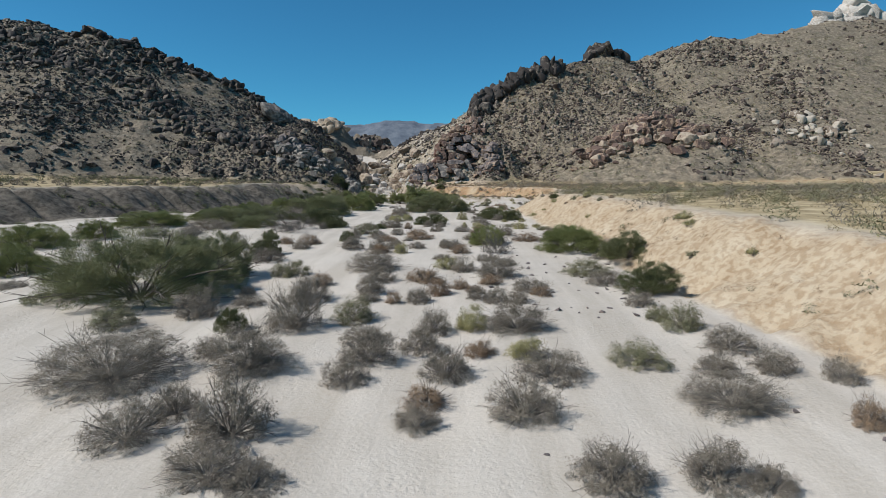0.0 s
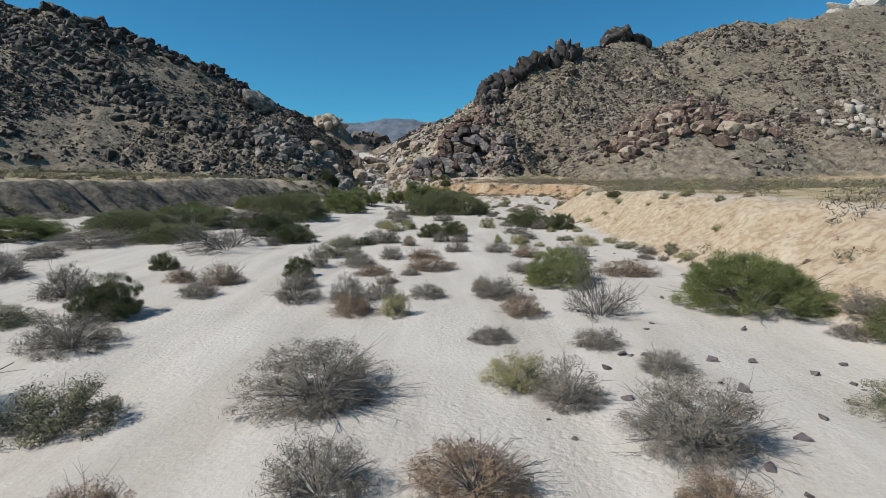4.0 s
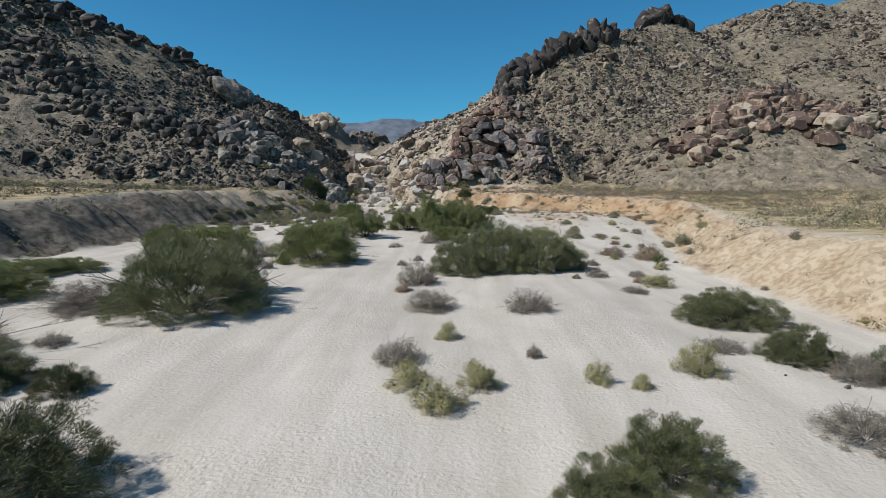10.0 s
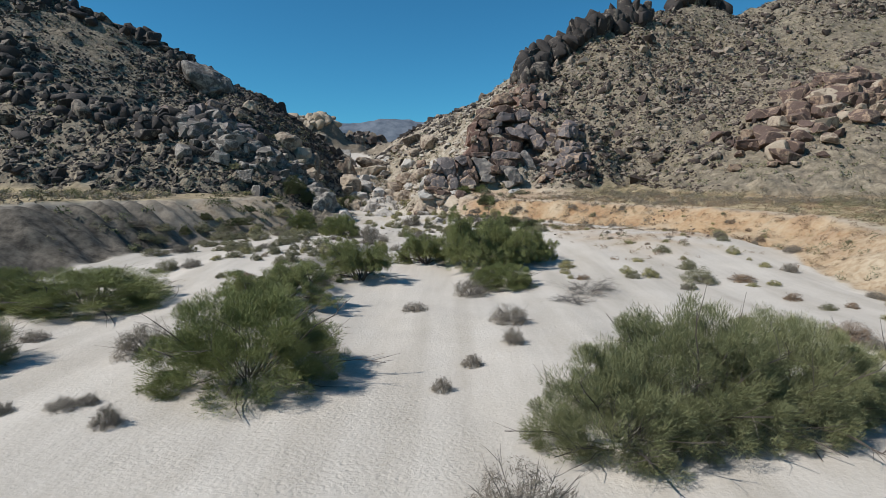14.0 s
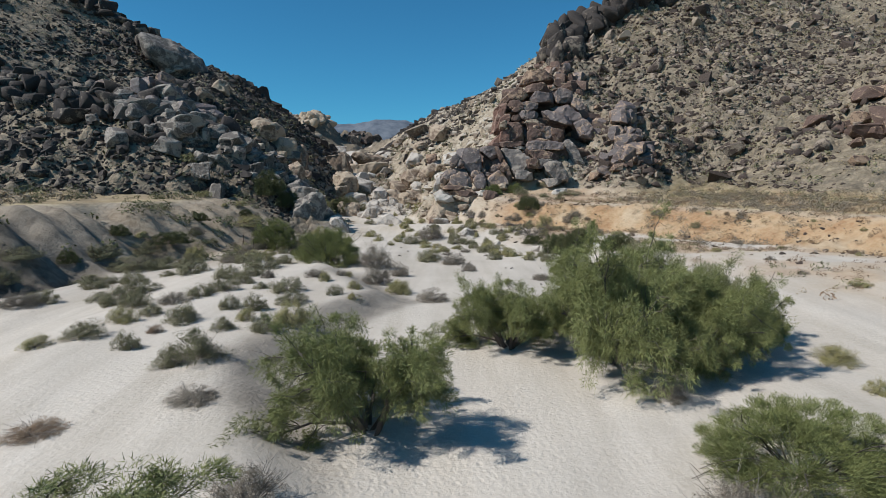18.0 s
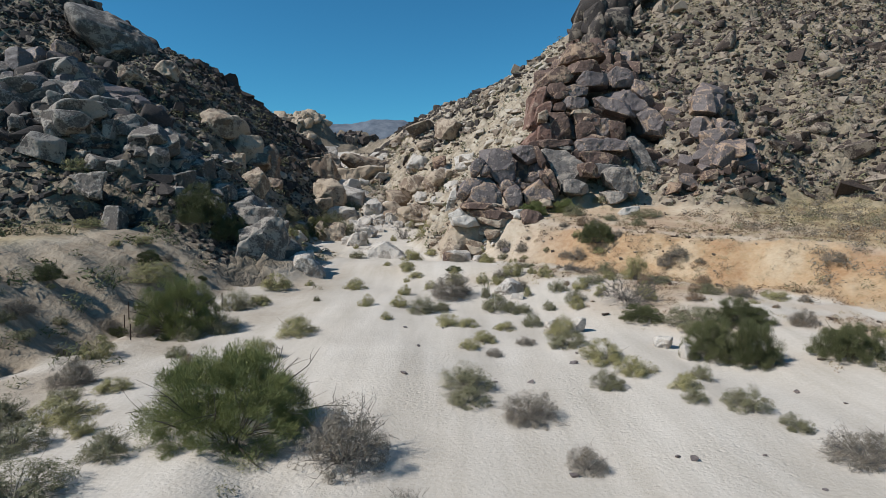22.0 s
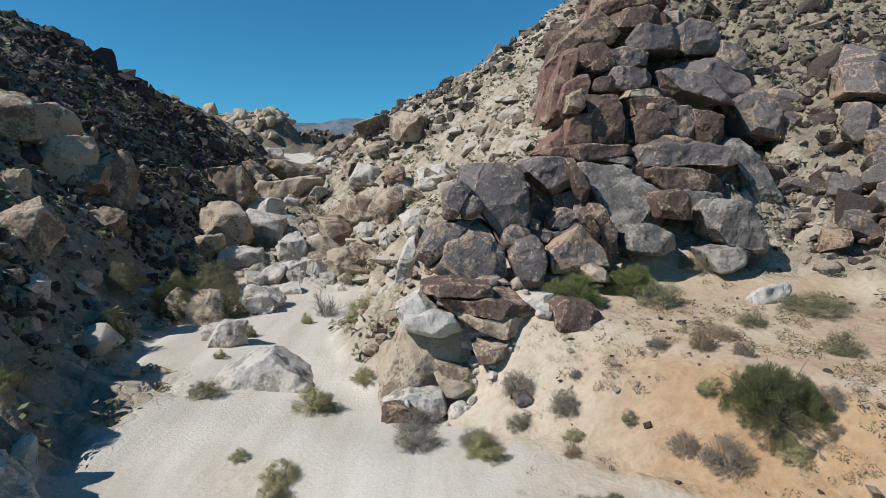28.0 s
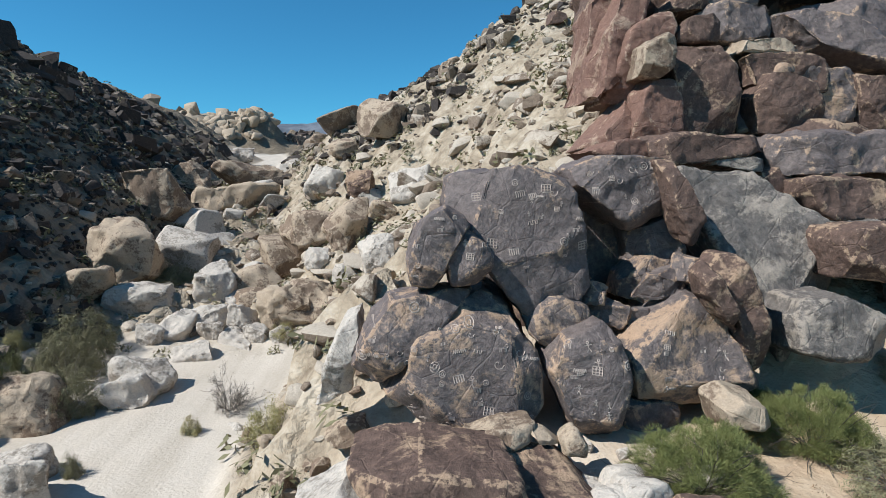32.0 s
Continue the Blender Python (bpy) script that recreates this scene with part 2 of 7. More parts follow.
def bump(nt, bsdf, height, strength, dist):
    n = nt.nodes.new("ShaderNodeBump")
    n.inputs["Strength"].default_value, n.inputs["Distance"].default_value = strength, dist
    nt.links.new(height, n.inputs["Height"])
    nt.links.new(n.outputs[0], bsdf.inputs["Normal"])


def attr(nt, name):
    n = nt.nodes.new("ShaderNodeAttribute")
    n.attribute_name = name
    return n.outputs["Fac"]


def ground_material():
    m, nt, b = material("desert_ground")
    grain, patch, dots = tex(nt, 9.0, 6), tex(nt, 0.35, 4), tex(nt, 3.2, 3, 0.5)
    sand = ramp(nt, patch.outputs["Fac"], [(0.3, (0.43, 0.37, 0.30)), (0.7, (0.57, 0.50, 0.425))])
    sand = mix(nt, 0.35, sand, ramp(nt, grain.outputs["Fac"], [(0.35, (0.38, 0.33, 0.27)), (0.62, (0.60, 0.54, 0.465))]))
    flow = nt.nodes.new("ShaderNodeVectorMath")
    flow.operation = "MULTIPLY"
    nt.links.new(nt.nodes.new("ShaderNodeNewGeometry").outputs["Position"], flow.inputs[0])
    flow.inputs[1].default_value = (0.75, 0.07, 0.4)
    sand = mix(nt, 0.45, sand, ramp(nt, tex(nt, 1.0, 5, 0.6, vec=flow.outputs[0]).outputs["Fac"], [(0.38, (0.40, 0.345, 0.28)), (0.6, (0.57, 0.505, 0.43))]))
    tan = ramp(nt, tex(nt, 0.55, 7, 0.7).outputs["Fac"], [(0.33, (0.30, 0.21, 0.125)), (0.5, (0.40, 0.305, 0.20)), (0.66, (0.47, 0.38, 0.27))])
    tan = mix(nt, 0.35, tan, ramp(nt, dots.outputs["Fac"], [(0.42, (0.24, 0.15, 0.08)), (0.55, (0.50, 0.40, 0.28))]))
    rusty = ramp(nt, tex(nt, 0.3, 6, 0.65).outputs["Fac"], [(0.38, (0.31, 0.165, 0.075)), (0.52, (0.40, 0.26, 0.14)), (0.66, (0.46, 0.345, 0.225))])
    tan = mix(nt, attr(nt, "rusty"), tan, mix(nt, 0.3, rusty, tan))
    # Grey bank soil; its dark tone also holds the left bank's gully shade.
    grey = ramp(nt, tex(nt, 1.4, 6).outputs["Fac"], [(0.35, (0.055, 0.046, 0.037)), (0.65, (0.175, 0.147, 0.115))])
    grass = ramp(nt, tex(nt, 0.6, 6).outputs["Fac"], [(0.35, (0.22, 0.165, 0.09)), (0.52, (0.38, 0.295, 0.17)), (0.7, (0.50, 0.405, 0.26))])
    stone = ramp(nt, tex(nt, 0.9, 8, 0.75).outputs["Fac"], [(0.32, (0.06, 0.05, 0.042)), (0.48, (0.165, 0.135, 0.102)), (0.66, (0.31, 0.252, 0.182))])
    c = mix(nt, attr(nt, "flat"), sand, grass)
    c = mix(nt, attr(nt, "bank_tan"), c, tan)
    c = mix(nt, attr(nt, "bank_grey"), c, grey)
    soil = ramp(nt, tex(nt, 0.7, 8, 0.7).outputs["Fac"], [(0.32, (0.20, 0.155, 0.11)), (0.5, (0.36, 0.295, 0.215)), (0.66, (0.50, 0.43, 0.34))])
    cell, crackle = tex(nt, 1.15, kind="ShaderNodeTexVoronoi"), tex(nt, 1.15, kind="ShaderNodeTexVoronoi")
    crackle.feature = "DISTANCE_TO_EDGE"
    warp = nt.nodes.new("ShaderNodeVectorMath")
    warp.operation = "ADD"
    nt.links.new(nt.nodes.new("ShaderNodeNewGeometry").outputs["Position"], warp.inputs[0])
    nt.links.new(tex(nt, 1.5, 4).outputs["Color"], warp.inputs[1])
    for n in (cell, crackle):
        nt.links.new(warp.outputs[0], n.inputs["Vector"])
    lump = ramp(nt, crackle.outputs["Distance"], [(0.0, (0, 0, 0)), (0.22, (1, 1, 1))])
    tone = ramp(nt, cell.outputs["Color"], [(0.2, (0.55, 0.55, 0.55)), (0.8, (1.3, 1.25, 1.2))])
    stone = mix(nt, 0.85, stone, tone, "MULTIPLY")
    dry = ramp(nt, tex(nt, 0.45, 7, 0.72).outputs["Fac"], [(0.36, (0.085, 0.07, 0.053)), (0.5, (0.205, 0.165, 0.112)), (0.64, (0.36, 0.295, 0.20))])
    stone = mix(nt, calc(nt, "MULTIPLY", attr(nt, "grassy"), ramp(nt, tex(nt, 0.12, 5, 0.65).outputs["Fac"], [(0.4, (0.25, 0.25, 0.25)), (0.58, (1, 1, 1))])), stone, dry)
    stone = mix(nt, attr(nt, "pale"), stone, soil)
    # Blue-grey distance haze is painted into the far mountains' rock colour.
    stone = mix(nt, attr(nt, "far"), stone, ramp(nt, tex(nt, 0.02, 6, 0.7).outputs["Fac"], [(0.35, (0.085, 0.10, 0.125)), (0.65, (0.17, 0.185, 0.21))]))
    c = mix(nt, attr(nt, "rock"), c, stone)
    nt.links.new(c, b.inputs["Base Color"])
    b.inputs["Roughness"].default_value = 0.95
    b.inputs["Specular IOR Level"].default_value = 0.15
    prints = tex(nt, 3.4, kind="ShaderNodeTexVoronoi")
    dents = ramp(nt, prints.outputs["Distance"], [(0.02, (0, 0, 0)), (0.27, (1, 1, 1))])
    churn = ramp(nt, tex(nt, 8.5, 3, 0.55).outputs["Fac"], [(0.36, (0, 0, 0)), (0.6, (1, 1, 1))])
    trod = ramp(nt, tex(nt, 0.16, 3).outputs["Fac"], [(0.4, (0.1, 0.1, 0.1)), (0.62, (1, 1, 1))])
    h = calc(nt, "ADD", calc(nt, "MULTIPLY", calc(nt, "MULTIPLY", calc(nt, "ADD", calc(nt, "MULTIPLY", dents, 0.55), calc(nt, "MULTIPLY", churn, 0.3)), trod), 0.8), calc(nt, "MULTIPLY", grain.outputs["Fac"], 0.55))
    grit = calc(nt, "MULTIPLY", calc(nt, "ADD", calc(nt, "MULTIPLY", dots.outputs["Fac"], 2.5), tex(nt, 1.1, 5, 0.65).outputs["Fac"]), calc(nt, "ADD", attr(nt, "bank_tan"), attr(nt, "flat")))
    h = calc(nt, "ADD", h, grit)
    h = calc(nt, "ADD", h, calc(nt, "MULTIPLY", calc(nt, "MULTIPLY", lump, 3.0), attr(nt, "rock")))
    bump(nt, b, h, 0.5, 0.10)
    return m


GROUND = ground_material()

# ---- ground ----
def spread(edges):
    """Coordinates from (start, spacing) stretches; the last start closes it."""
    out = []
    for (a, s), (b, _) in zip(edges, edges[1:]):
        n = max(1, round((b - a) / s))
        out += [a + (b - a) * i / n for i in range(n)]
    return np.array(out + [edges[-1][0]])


def grow(a, b, s0, rate):
    out, s = [a], s0
    while out[-1] + s * math.copysign(1, b - a) < b if b > a else out[-1] - s > b:
        out.append(out[-1] + s * math.copysign(1, b - a))
        s *= rate
    return out[1:] + [b]


gx = np.concatenate([np.array(grow(-62, -4200, 0.6, 1.035))[::-1], spread([(-62, 0.45), (-36, 0.36), (22, 0.45), (60, 0)]), np.array(grow(60, 4200, 0.6, 1.035))])
gy = np.concatenate([np.array(grow(8, -900, 0.5, 1.15))[::-1], spread([(8, 0.4), (180, 0.55), (260, 0.8), (330, 0)]), np.array(grow(330, 5200, 1.0, 1.035))])
X, Y = np.meshgrid(gx, gy)
Z, w_tan, w_grey, w_flat, w_rock = parts_of(X, Y)
Z2 = far_land(X, Y, Z)
w_rock = np.where(Z2 > Z + 0.01, 1.0, w_rock)
near_canyon = along(X, Y, [(-12, 176, 0), (-12, 215, 0), (-22, 260, 0), (-34, 320, 0)])[0]
w_pale = np.clip(step(30, 8, near_canyon) + 0.15 * step(0, 20, X) + 0.22 * step(-30, -50, X), 0, 1) * step(430, 340, Y)
up_valley = step(122, 138, Y)
w_tan = np.maximum(w_tan, 0.8 * w_grey * up_valley)
w_grey = w_grey * (1 - 0.55 * up_valley)
w_tan = w_tan * (1 - 0.45 * step(157, 165, Y) * step(-4, -9, X))
nx, ny = len(gx), len(gy)
idx = np.arange(nx * ny).reshape(ny, nx)
quads = np.stack([idx[:-1, :-1], idx[:-1, 1:], idx[1:, 1:], idx[1:, :-1]], -1).reshape(-1, 4)
me = bpy.data.meshes.new("ground")
me.vertices.add(nx * ny)
me.vertices.foreach_set("co", np.stack([X, Y, Z2], -1).ravel().astype(np.float32))
me.loops.add(quads.size)
me.loops.foreach_set("vertex_index", quads.ravel().astype(np.int32))
me.polygons.add(len(quads))
me.polygons.foreach_set("loop_start", (np.arange(len(quads)) * 4).astype(np.int32))
me.polygons.foreach_set("use_smooth", np.ones(len(quads), bool))
me.update(calc_edges=True)
# The weight far spreads the painted haze colour beyond 1500 m.
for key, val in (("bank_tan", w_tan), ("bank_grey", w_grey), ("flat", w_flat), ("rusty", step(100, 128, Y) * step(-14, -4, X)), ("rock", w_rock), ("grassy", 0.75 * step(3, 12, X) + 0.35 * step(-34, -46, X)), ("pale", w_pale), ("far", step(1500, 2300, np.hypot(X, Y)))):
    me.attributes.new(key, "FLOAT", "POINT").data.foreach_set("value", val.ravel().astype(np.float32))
me.materials.append(GROUND)
ground = tagged(new("ground", me), "pale sandy desert wash between stony hills", "ground", kind="structure")


def surface(x, y):
    """Height of the ground mesh."""
    x, y = np.asarray(x, float), np.asarray(y, float)
    i, j = np.clip(np.searchsorted(gx, x) - 1, 0, nx - 2), np.clip(np.searchsorted(gy, y) - 1, 0, ny - 2)
    u, v = (x - gx[i]) / (gx[i + 1] - gx[i]), (y - gy[j]) / (gy[j + 1] - gy[j])
    return (Z2[j, i] * (1 - u) + Z2[j, i + 1] * u) * (1 - v) + (Z2[j + 1, i] * (1 - u) + Z2[j + 1, i + 1] * u) * v


def ground_at(x, y):
    return float(surface(x, y))


# ---- plants ----
def leafy(name, lo, hi, rough=0.7):
    m, nt, b = material(name)
    n = nt.nodes.new("ShaderNodeNewGeometry")
    o = nt.nodes.new("ShaderNodeObjectInfo")
    f = calc(nt, "ADD", calc(nt, "MULTIPLY", n.outputs["Random Per Island"], 0.3), calc(nt, "MULTIPLY", o.outputs["Random"], 0.3))
    f = calc(nt, "ADD", f, calc(nt, "MULTIPLY", tex(nt, 1.6, 3).outputs["Fac"], 0.4))
    nt.links.new(ramp(nt, f, [(0.1, lo), (0.9, hi)]), b.inputs["Base Color"])
    b.inputs["Roughness"].default_value = rough
    b.inputs["Specular IOR Level"].default_value = 0.25
    return m


TWIG = leafy("dry_twig", (0.105, 0.088, 0.074), (0.235, 0.205, 0.175))
BARK = leafy("dark_bark", (0.06, 0.048, 0.04), (0.13, 0.105, 0.085))
DEADWOOD = leafy("dead_wood", (0.07, 0.06, 0.052), (0.20, 0.175, 0.15))
LEAF = {
    "grey": leafy("grey_leaf", (0.120, 0.099, 0.073), (0.25, 0.21, 0.16)),
    "olive": leafy("olive_leaf", (0.115, 0.108, 0.055), (0.225, 0.205, 0.115)),
    "yellow": leafy("yellow_leaf", (0.20, 0.175, 0.07), (0.36, 0.32, 0.15)),
    "rust": leafy("rust_leaf", (0.165, 0.105, 0.062), (0.29, 0.20, 0.125)),
    "dark": leafy("dark_leaf", (0.06, 0.066, 0.026), (0.15, 0.15, 0.065)),
    "green": leafy("green_leaf", (0.11, 0.125, 0.038), (0.25, 0.255, 0.095)),
    "thicket": leafy("thicket_leaf", (0.115, 0.12, 0.052), (0.255, 0.25, 0.12)),
    "willow": leafy("willow_leaf", (0.115, 0.13, 0.042), (0.26, 0.262, 0.10)),
    "yucca": leafy("yucca_leaf", (0.12, 0.13, 0.06), (0.24, 0.23, 0.12)),
    "straw": leafy("straw", (0.24, 0.185, 0.09), (0.42, 0.34, 0.20)),
}


def raw_mesh(name, verts, faces, mat, smooth=False):
    """A mesh from arrays; faces all of one length."""
    verts, faces = np.asarray(verts, np.float32), np.asarray(faces, np.int32)
    k = faces.shape[1]
    me = bpy.data.meshes.new(name)
    me.vertices.add(len(verts))
    me.vertices.foreach_set("co", verts.ravel())
    me.loops.add(faces.size)
    me.loops.foreach_set("vertex_index", faces.ravel())
    me.polygons.add(len(faces))
    me.polygons.foreach_set("loop_start", (np.arange(len(faces)) * k).astype(np.int32))
    me.polygons.foreach_set("use_smooth", np.full(len(faces), smooth))
    me.update(calc_edges=True)
    me.materials.append(mat)
    return me


def unit(v):
    return v / np.maximum(np.linalg.norm(v, axis=-1, keepdims=True), 1e-6)


def sticks(paths, r0, r1):
    """Three-sided tapered tubes along paths (N, K, 3) with radii r0 (N) at the base and r1 (N) at the tip."""
    n, k, _ = paths.shape
    d = unit(np.gradient(paths, axis=1))
    side = unit(np.cross(d, np.array([0.31, 0.77, 0.55])))
    up = np.cross(side, d)
    r = (r0[:, None] + (r1 - r0)[:, None] * np.linspace(0, 1, k)[None])[..., None]
    ring = [paths + r * (math.cos(a) * side + math.sin(a) * up) for a in (0, 2.09, 4.19)]
    v = np.stack(ring, 2).reshape(-1, 3)
    base = (np.arange(n)[:, None] * k + np.arange(k - 1)[None]).ravel() * 3
    f = np.concatenate([np.stack([base + i, base + (i + 1) % 3, base + 3 + (i + 1) % 3, base + 3 + i], -1) for i in range(3)])
    return v, f


def leaves(at, way, length, width, rng):
    """Narrow four-cornered leaves from points at along way."""
    n = len(at)
    side = unit(np.cross(way, rng.normal(size=(n, 3))))
    l, w = length[:, None], width[:, None]
    v = np.stack([at, at + way * l * 0.45 + side * w, at + way * l, at + way * l * 0.45 - side * w], 1).reshape(-1, 3)
    return v, np.arange(4 * n).reshape(-1, 4)


def fan(rng, n, spread_, segs, bend, length, start=0.12):
    """Stem paths that rise from a small base and bow outward into a dome of radius 1 and height 1."""
    az = rng.uniform(0, 2 * math.pi, n)
    tilt = np.arccos(1 - rng.uniform(0, 1, n) ** 0.8 * spread_)
    u = np.linspace(0, 1, segs)[None, :, None]
    out = np.stack([np.cos(az), np.sin(az), np.zeros(n)], -1)
    tip = out * np.sin(tilt)[:, None] + np.array([0, 0, 1.0]) * np.cos(tilt)[:, None]
    ln = (length[0] + (length[1] - length[0]) * rng.uniform(0, 1, n))[:, None, None]
    foot = out * (start * rng.uniform(0, 1, n))[:, None]
    wig = np.cumsum(rng.normal(0, bend, (n, segs, 3)), 1) * u
    p = foot[:, None] + tip[:, None] * u * ln + np.array([0, 0, 1.0]) * (u - u * u) * 0.25 + wig
    p[..., 2] = np.maximum(p[..., 2], 0.0)
    return p


def offshoots(rng, paths, per, lo, length, segs, bend):
    """Side twigs from along the given paths."""
    n, k, _ = paths.shape
    src = np.repeat(np.arange(n), per)
    pos = rng.uniform(lo, 0.98, len(src)) * (k - 1)
    i = np.minimum(pos.astype(int), k - 2)
    fr = (pos - i)[:, None]
    a = paths[src, i] * (1 - fr) + paths[src, i + 1] * fr
    d = unit(unit(paths[src, i + 1] - paths[src, i]) + rng.normal(0, 0.55, (len(src), 3)) + np.array([0, 0, 0.15]))
    ln = rng.uniform(length[0], length[1], len(src))[:, None, None]
    u = np.linspace(0, 1, segs)[None, :, None]
    return a[:, None] + d[:, None] * u * ln + np.cumsum(rng.normal(0, bend, (len(src), segs, 3)), 1) * u


def tuft_leaves(rng, centre, size, out, per, length, width, squash=0.8, rise=0.25):
    """Leaves in round clumps about the centres, facing outward, so that each clump has a lit and a shaded side."""
    n = len(centre) * per
    j = np.repeat(np.arange(len(centre)), per)
    e = unit(rng.normal(size=(n, 3)))
    at = centre[j] + e * (rng.uniform(0.25, 1, n) ** 0.5 * size[j])[:, None] * np.array([1, 1, squash])
    nrm = unit(e * 0.7 + out[j] * 0.5 + np.array([0, 0, rise]) + rng.normal(0, 0.42, (n, 3)))
    way = unit(np.cross(nrm, rng.normal(size=(n, 3))))
    side = np.cross(nrm, way)
    l, w = rng.uniform(*length, n)[:, None], rng.uniform(*width, n)[:, None]
    v = np.stack([at - way * l * 0.5, at + side * w - way * l * 0.05, at + way * l * 0.5, at - side * w - way * l * 0.05], 1)
    return v, at


def tuft_blades(rng, centre, size, out, per, length, width, droop=0.0):
    """Thin shoots in loose clumps about the centres, splayed outward; droop lets them hang."""
    n = len(centre) * per
    j = np.repeat(np.arange(len(centre)), per)
    e = unit(rng.normal(size=(n, 3)))
    at = centre[j] + e * (rng.uniform(0, 1, n) ** 0.45 * size[j])[:, None] * np.array([1, 1, 0.85])
    way = unit(e * 0.5 + out[j] * 0.6 + np.array([0, 0, 0.35 - droop]) + rng.normal(0, 0.5, (n, 3)))
    side = unit(np.cross(way, rng.normal(size=(n, 3))))
    l, w = rng.uniform(*length, n)[:, None], rng.uniform(*width, n)[:, None]
    return np.stack([at - side * w, at + side * w, at + way * l], 1), at


def clumps(rng, count, per, size, length, width, k=1.0, lumps=12, inner=0.25, blades=False):
    """A lumpy dome of radius and height 1 made of leaf clumps."""
    count, per, size, length, width = int(count * k ** 1.4), int(per * k ** 0.4), size / k ** 0.5, np.array(length) / k ** 0.8, np.array(width) / k ** 0.8
    d = unit(rng.normal(size=(count, 3)))
    d[:, 2] = np.abs(d[:, 2])
    c = unit(rng.normal(size=(lumps, 3)) + np.array([0, 0, 0.3]))
    edge = (0.56 if blades else 0.62) + (0.54 if blades else 0.45) * np.clip(((d @ c.T).max(1) - 0.5) / 0.45, 0, 1)
    r = edge * rng.uniform(inner, 1, count) ** 0.5 * (1 - 0.6 * size)
    s = size * rng.uniform(0.55, 1.35, count)
    mid = d * r[:, None]
    mid[:, 2] = np.maximum(mid[:, 2], s * 0.55)
    v, at = (tuft_blades if blades else tuft_leaves)(rng, mid, s, d, per, length, width)
    v = v[(at[:, 2] > 0.015) & (v[:, -1, 2] > 0.0)]
    return v.reshape(-1, 3), np.arange(v.shape[1] * len(v)).reshape(-1, v.shape[1])


def shrub_meshes(kind, seed, fine_ness=1.0):
    """Branch and foliage meshes of one plant, one unit in radius and height."""
    rng = np.random.default_rng(seed)
    wood = TWIG
    if kind in ("grey", "rust"):
        main = fan(rng, int(60 * fine_ness), 1.0, 4, 0.03, (0.5, 1.05))
        sub = offshoots(rng, main, 4, 0.35, (0.16, 0.40), 3, 0.02)
        s = [sticks(main, rng.uniform(0.008, 0.014, len(main)) / fine_ness, np.full(len(main), 0.003)), sticks(sub, np.full(len(sub), 0.005) / fine_ness, np.full(len(sub), 0.0015))]
        f = clumps(rng, 95, 88, 0.20, (0.05, 0.12), (0.0036, 0.0065), fine_ness)
    elif kind in ("olive", "yellow"):
        main = fan(rng, 50, 0.95, 3, 0.02, (0.6, 1.0))
        s = [sticks(main, np.full(len(main), 0.010), np.full(len(main), 0.003))]
        f = clumps(rng, 80, 98, 0.21, (0.05, 0.11), (0.005, 0.009), fine_ness, 9)
    elif kind == "dark":
        main = fan(rng, 34, 1.0, 5, 0.04, (0.6, 1.12))
        s = [sticks(main, np.full(len(main), 0.014), np.full(len(main), 0.004))]
        f = clumps(rng, 115, 210, 0.17, (0.05, 0.10), (0.004, 0.007), fine_ness, 16, 0.2, True)
        wood = BARK
    elif kind in ("green", "thicket"):
        main = fan(rng, 34, 1.0, 6, 0.045, (0.6, 1.12), 0.25)
        sub = offshoots(rng, main, 5, 0.35, (0.15, 0.36), 3, 0.025)
        s = [sticks(main, rng.uniform(0.009, 0.017, len(main)), np.full(len(main), 0.004)), sticks(sub, np.full(len(sub), 0.004), np.full(len(sub), 0.0015))]
        f = clumps(rng, 120, 230, 0.17, (0.055, 0.11), (0.0035, 0.006) if kind == "green" else (0.003, 0.005), fine_ness, 20, 0.3, True)
        wood = BARK
    elif kind == "willow":
        main = fan(rng, 13, 0.8, 8, 0.05, (0.7, 1.05), 0.15)
        sub = offshoots(rng, main, 9, 0.3, (0.2, 0.5), 5, 0.035)
        fine = offshoots(rng, sub, 6, 0.2, (0.1, 0.30), 4, 0.02)
        fine[:, :, 2] -= np.linspace(0, 1, 4)[None] ** 2 * 0.10
        fine[:, :, 2] = np.maximum(fine[:, :, 2], 0.02)
        s = [sticks(main, rng.uniform(0.022, 0.035, len(main)), np.full(len(main), 0.008)), sticks(sub, np.full(len(sub), 0.008), np.full(len(sub), 0.003)),
             sticks(fine, np.full(len(fine), 0.003), np.full(len(fine), 0.0012))]
        tip = np.concatenate([fine[:, -1], fine[:, 2], sub[:, -1]])
        tip = tip[rng.permutation(len(tip))[:900]]
        v, at = tuft_blades(rng, tip, rng.uniform(0.04, 0.13, len(tip)), unit(tip), 120, (0.03, 0.07), (0.0022, 0.0042), 0.75)
        v = v[(at[:, 2] > 0.02) & (v[:, 2, 2] > 0.0)]
        f = (v.reshape(-1, 3), np.arange(3 * len(v)).reshape(-1, 3))
        wood = BARK
    else:
        main = fan(rng, 34, 1.0, 8, 0.06, (0.5, 1.1), 0.3)
        sub = offshoots(rng, main, 9, 0.25, (0.15, 0.45), 5, 0.04)
        fine = offshoots(rng, sub, 6, 0.2, (0.08, 0.24), 3, 0.02)
        s = [sticks(main, rng.uniform(0.008, 0.015, len(main)), np.full(len(main), 0.004)), sticks(sub, np.full(len(sub), 0.005), np.full(len(sub), 0.002))]
        f, wood = sticks(fine, np.full(len(fine), 0.003), np.full(len(fine), 0.0012)), DEADWOOD
    out, v, q, off = [], [], [], 0
    for vv, ff in s:
        v.append(vv), q.append(ff + off)
        off += len(vv)
    out.append(raw_mesh("branchwork", np.concatenate(v), np.concatenate(q), wood))
    out.append(raw_mesh("foliage", f[0], f[1], LEAF.get(kind, DEADWOOD)))
    return out


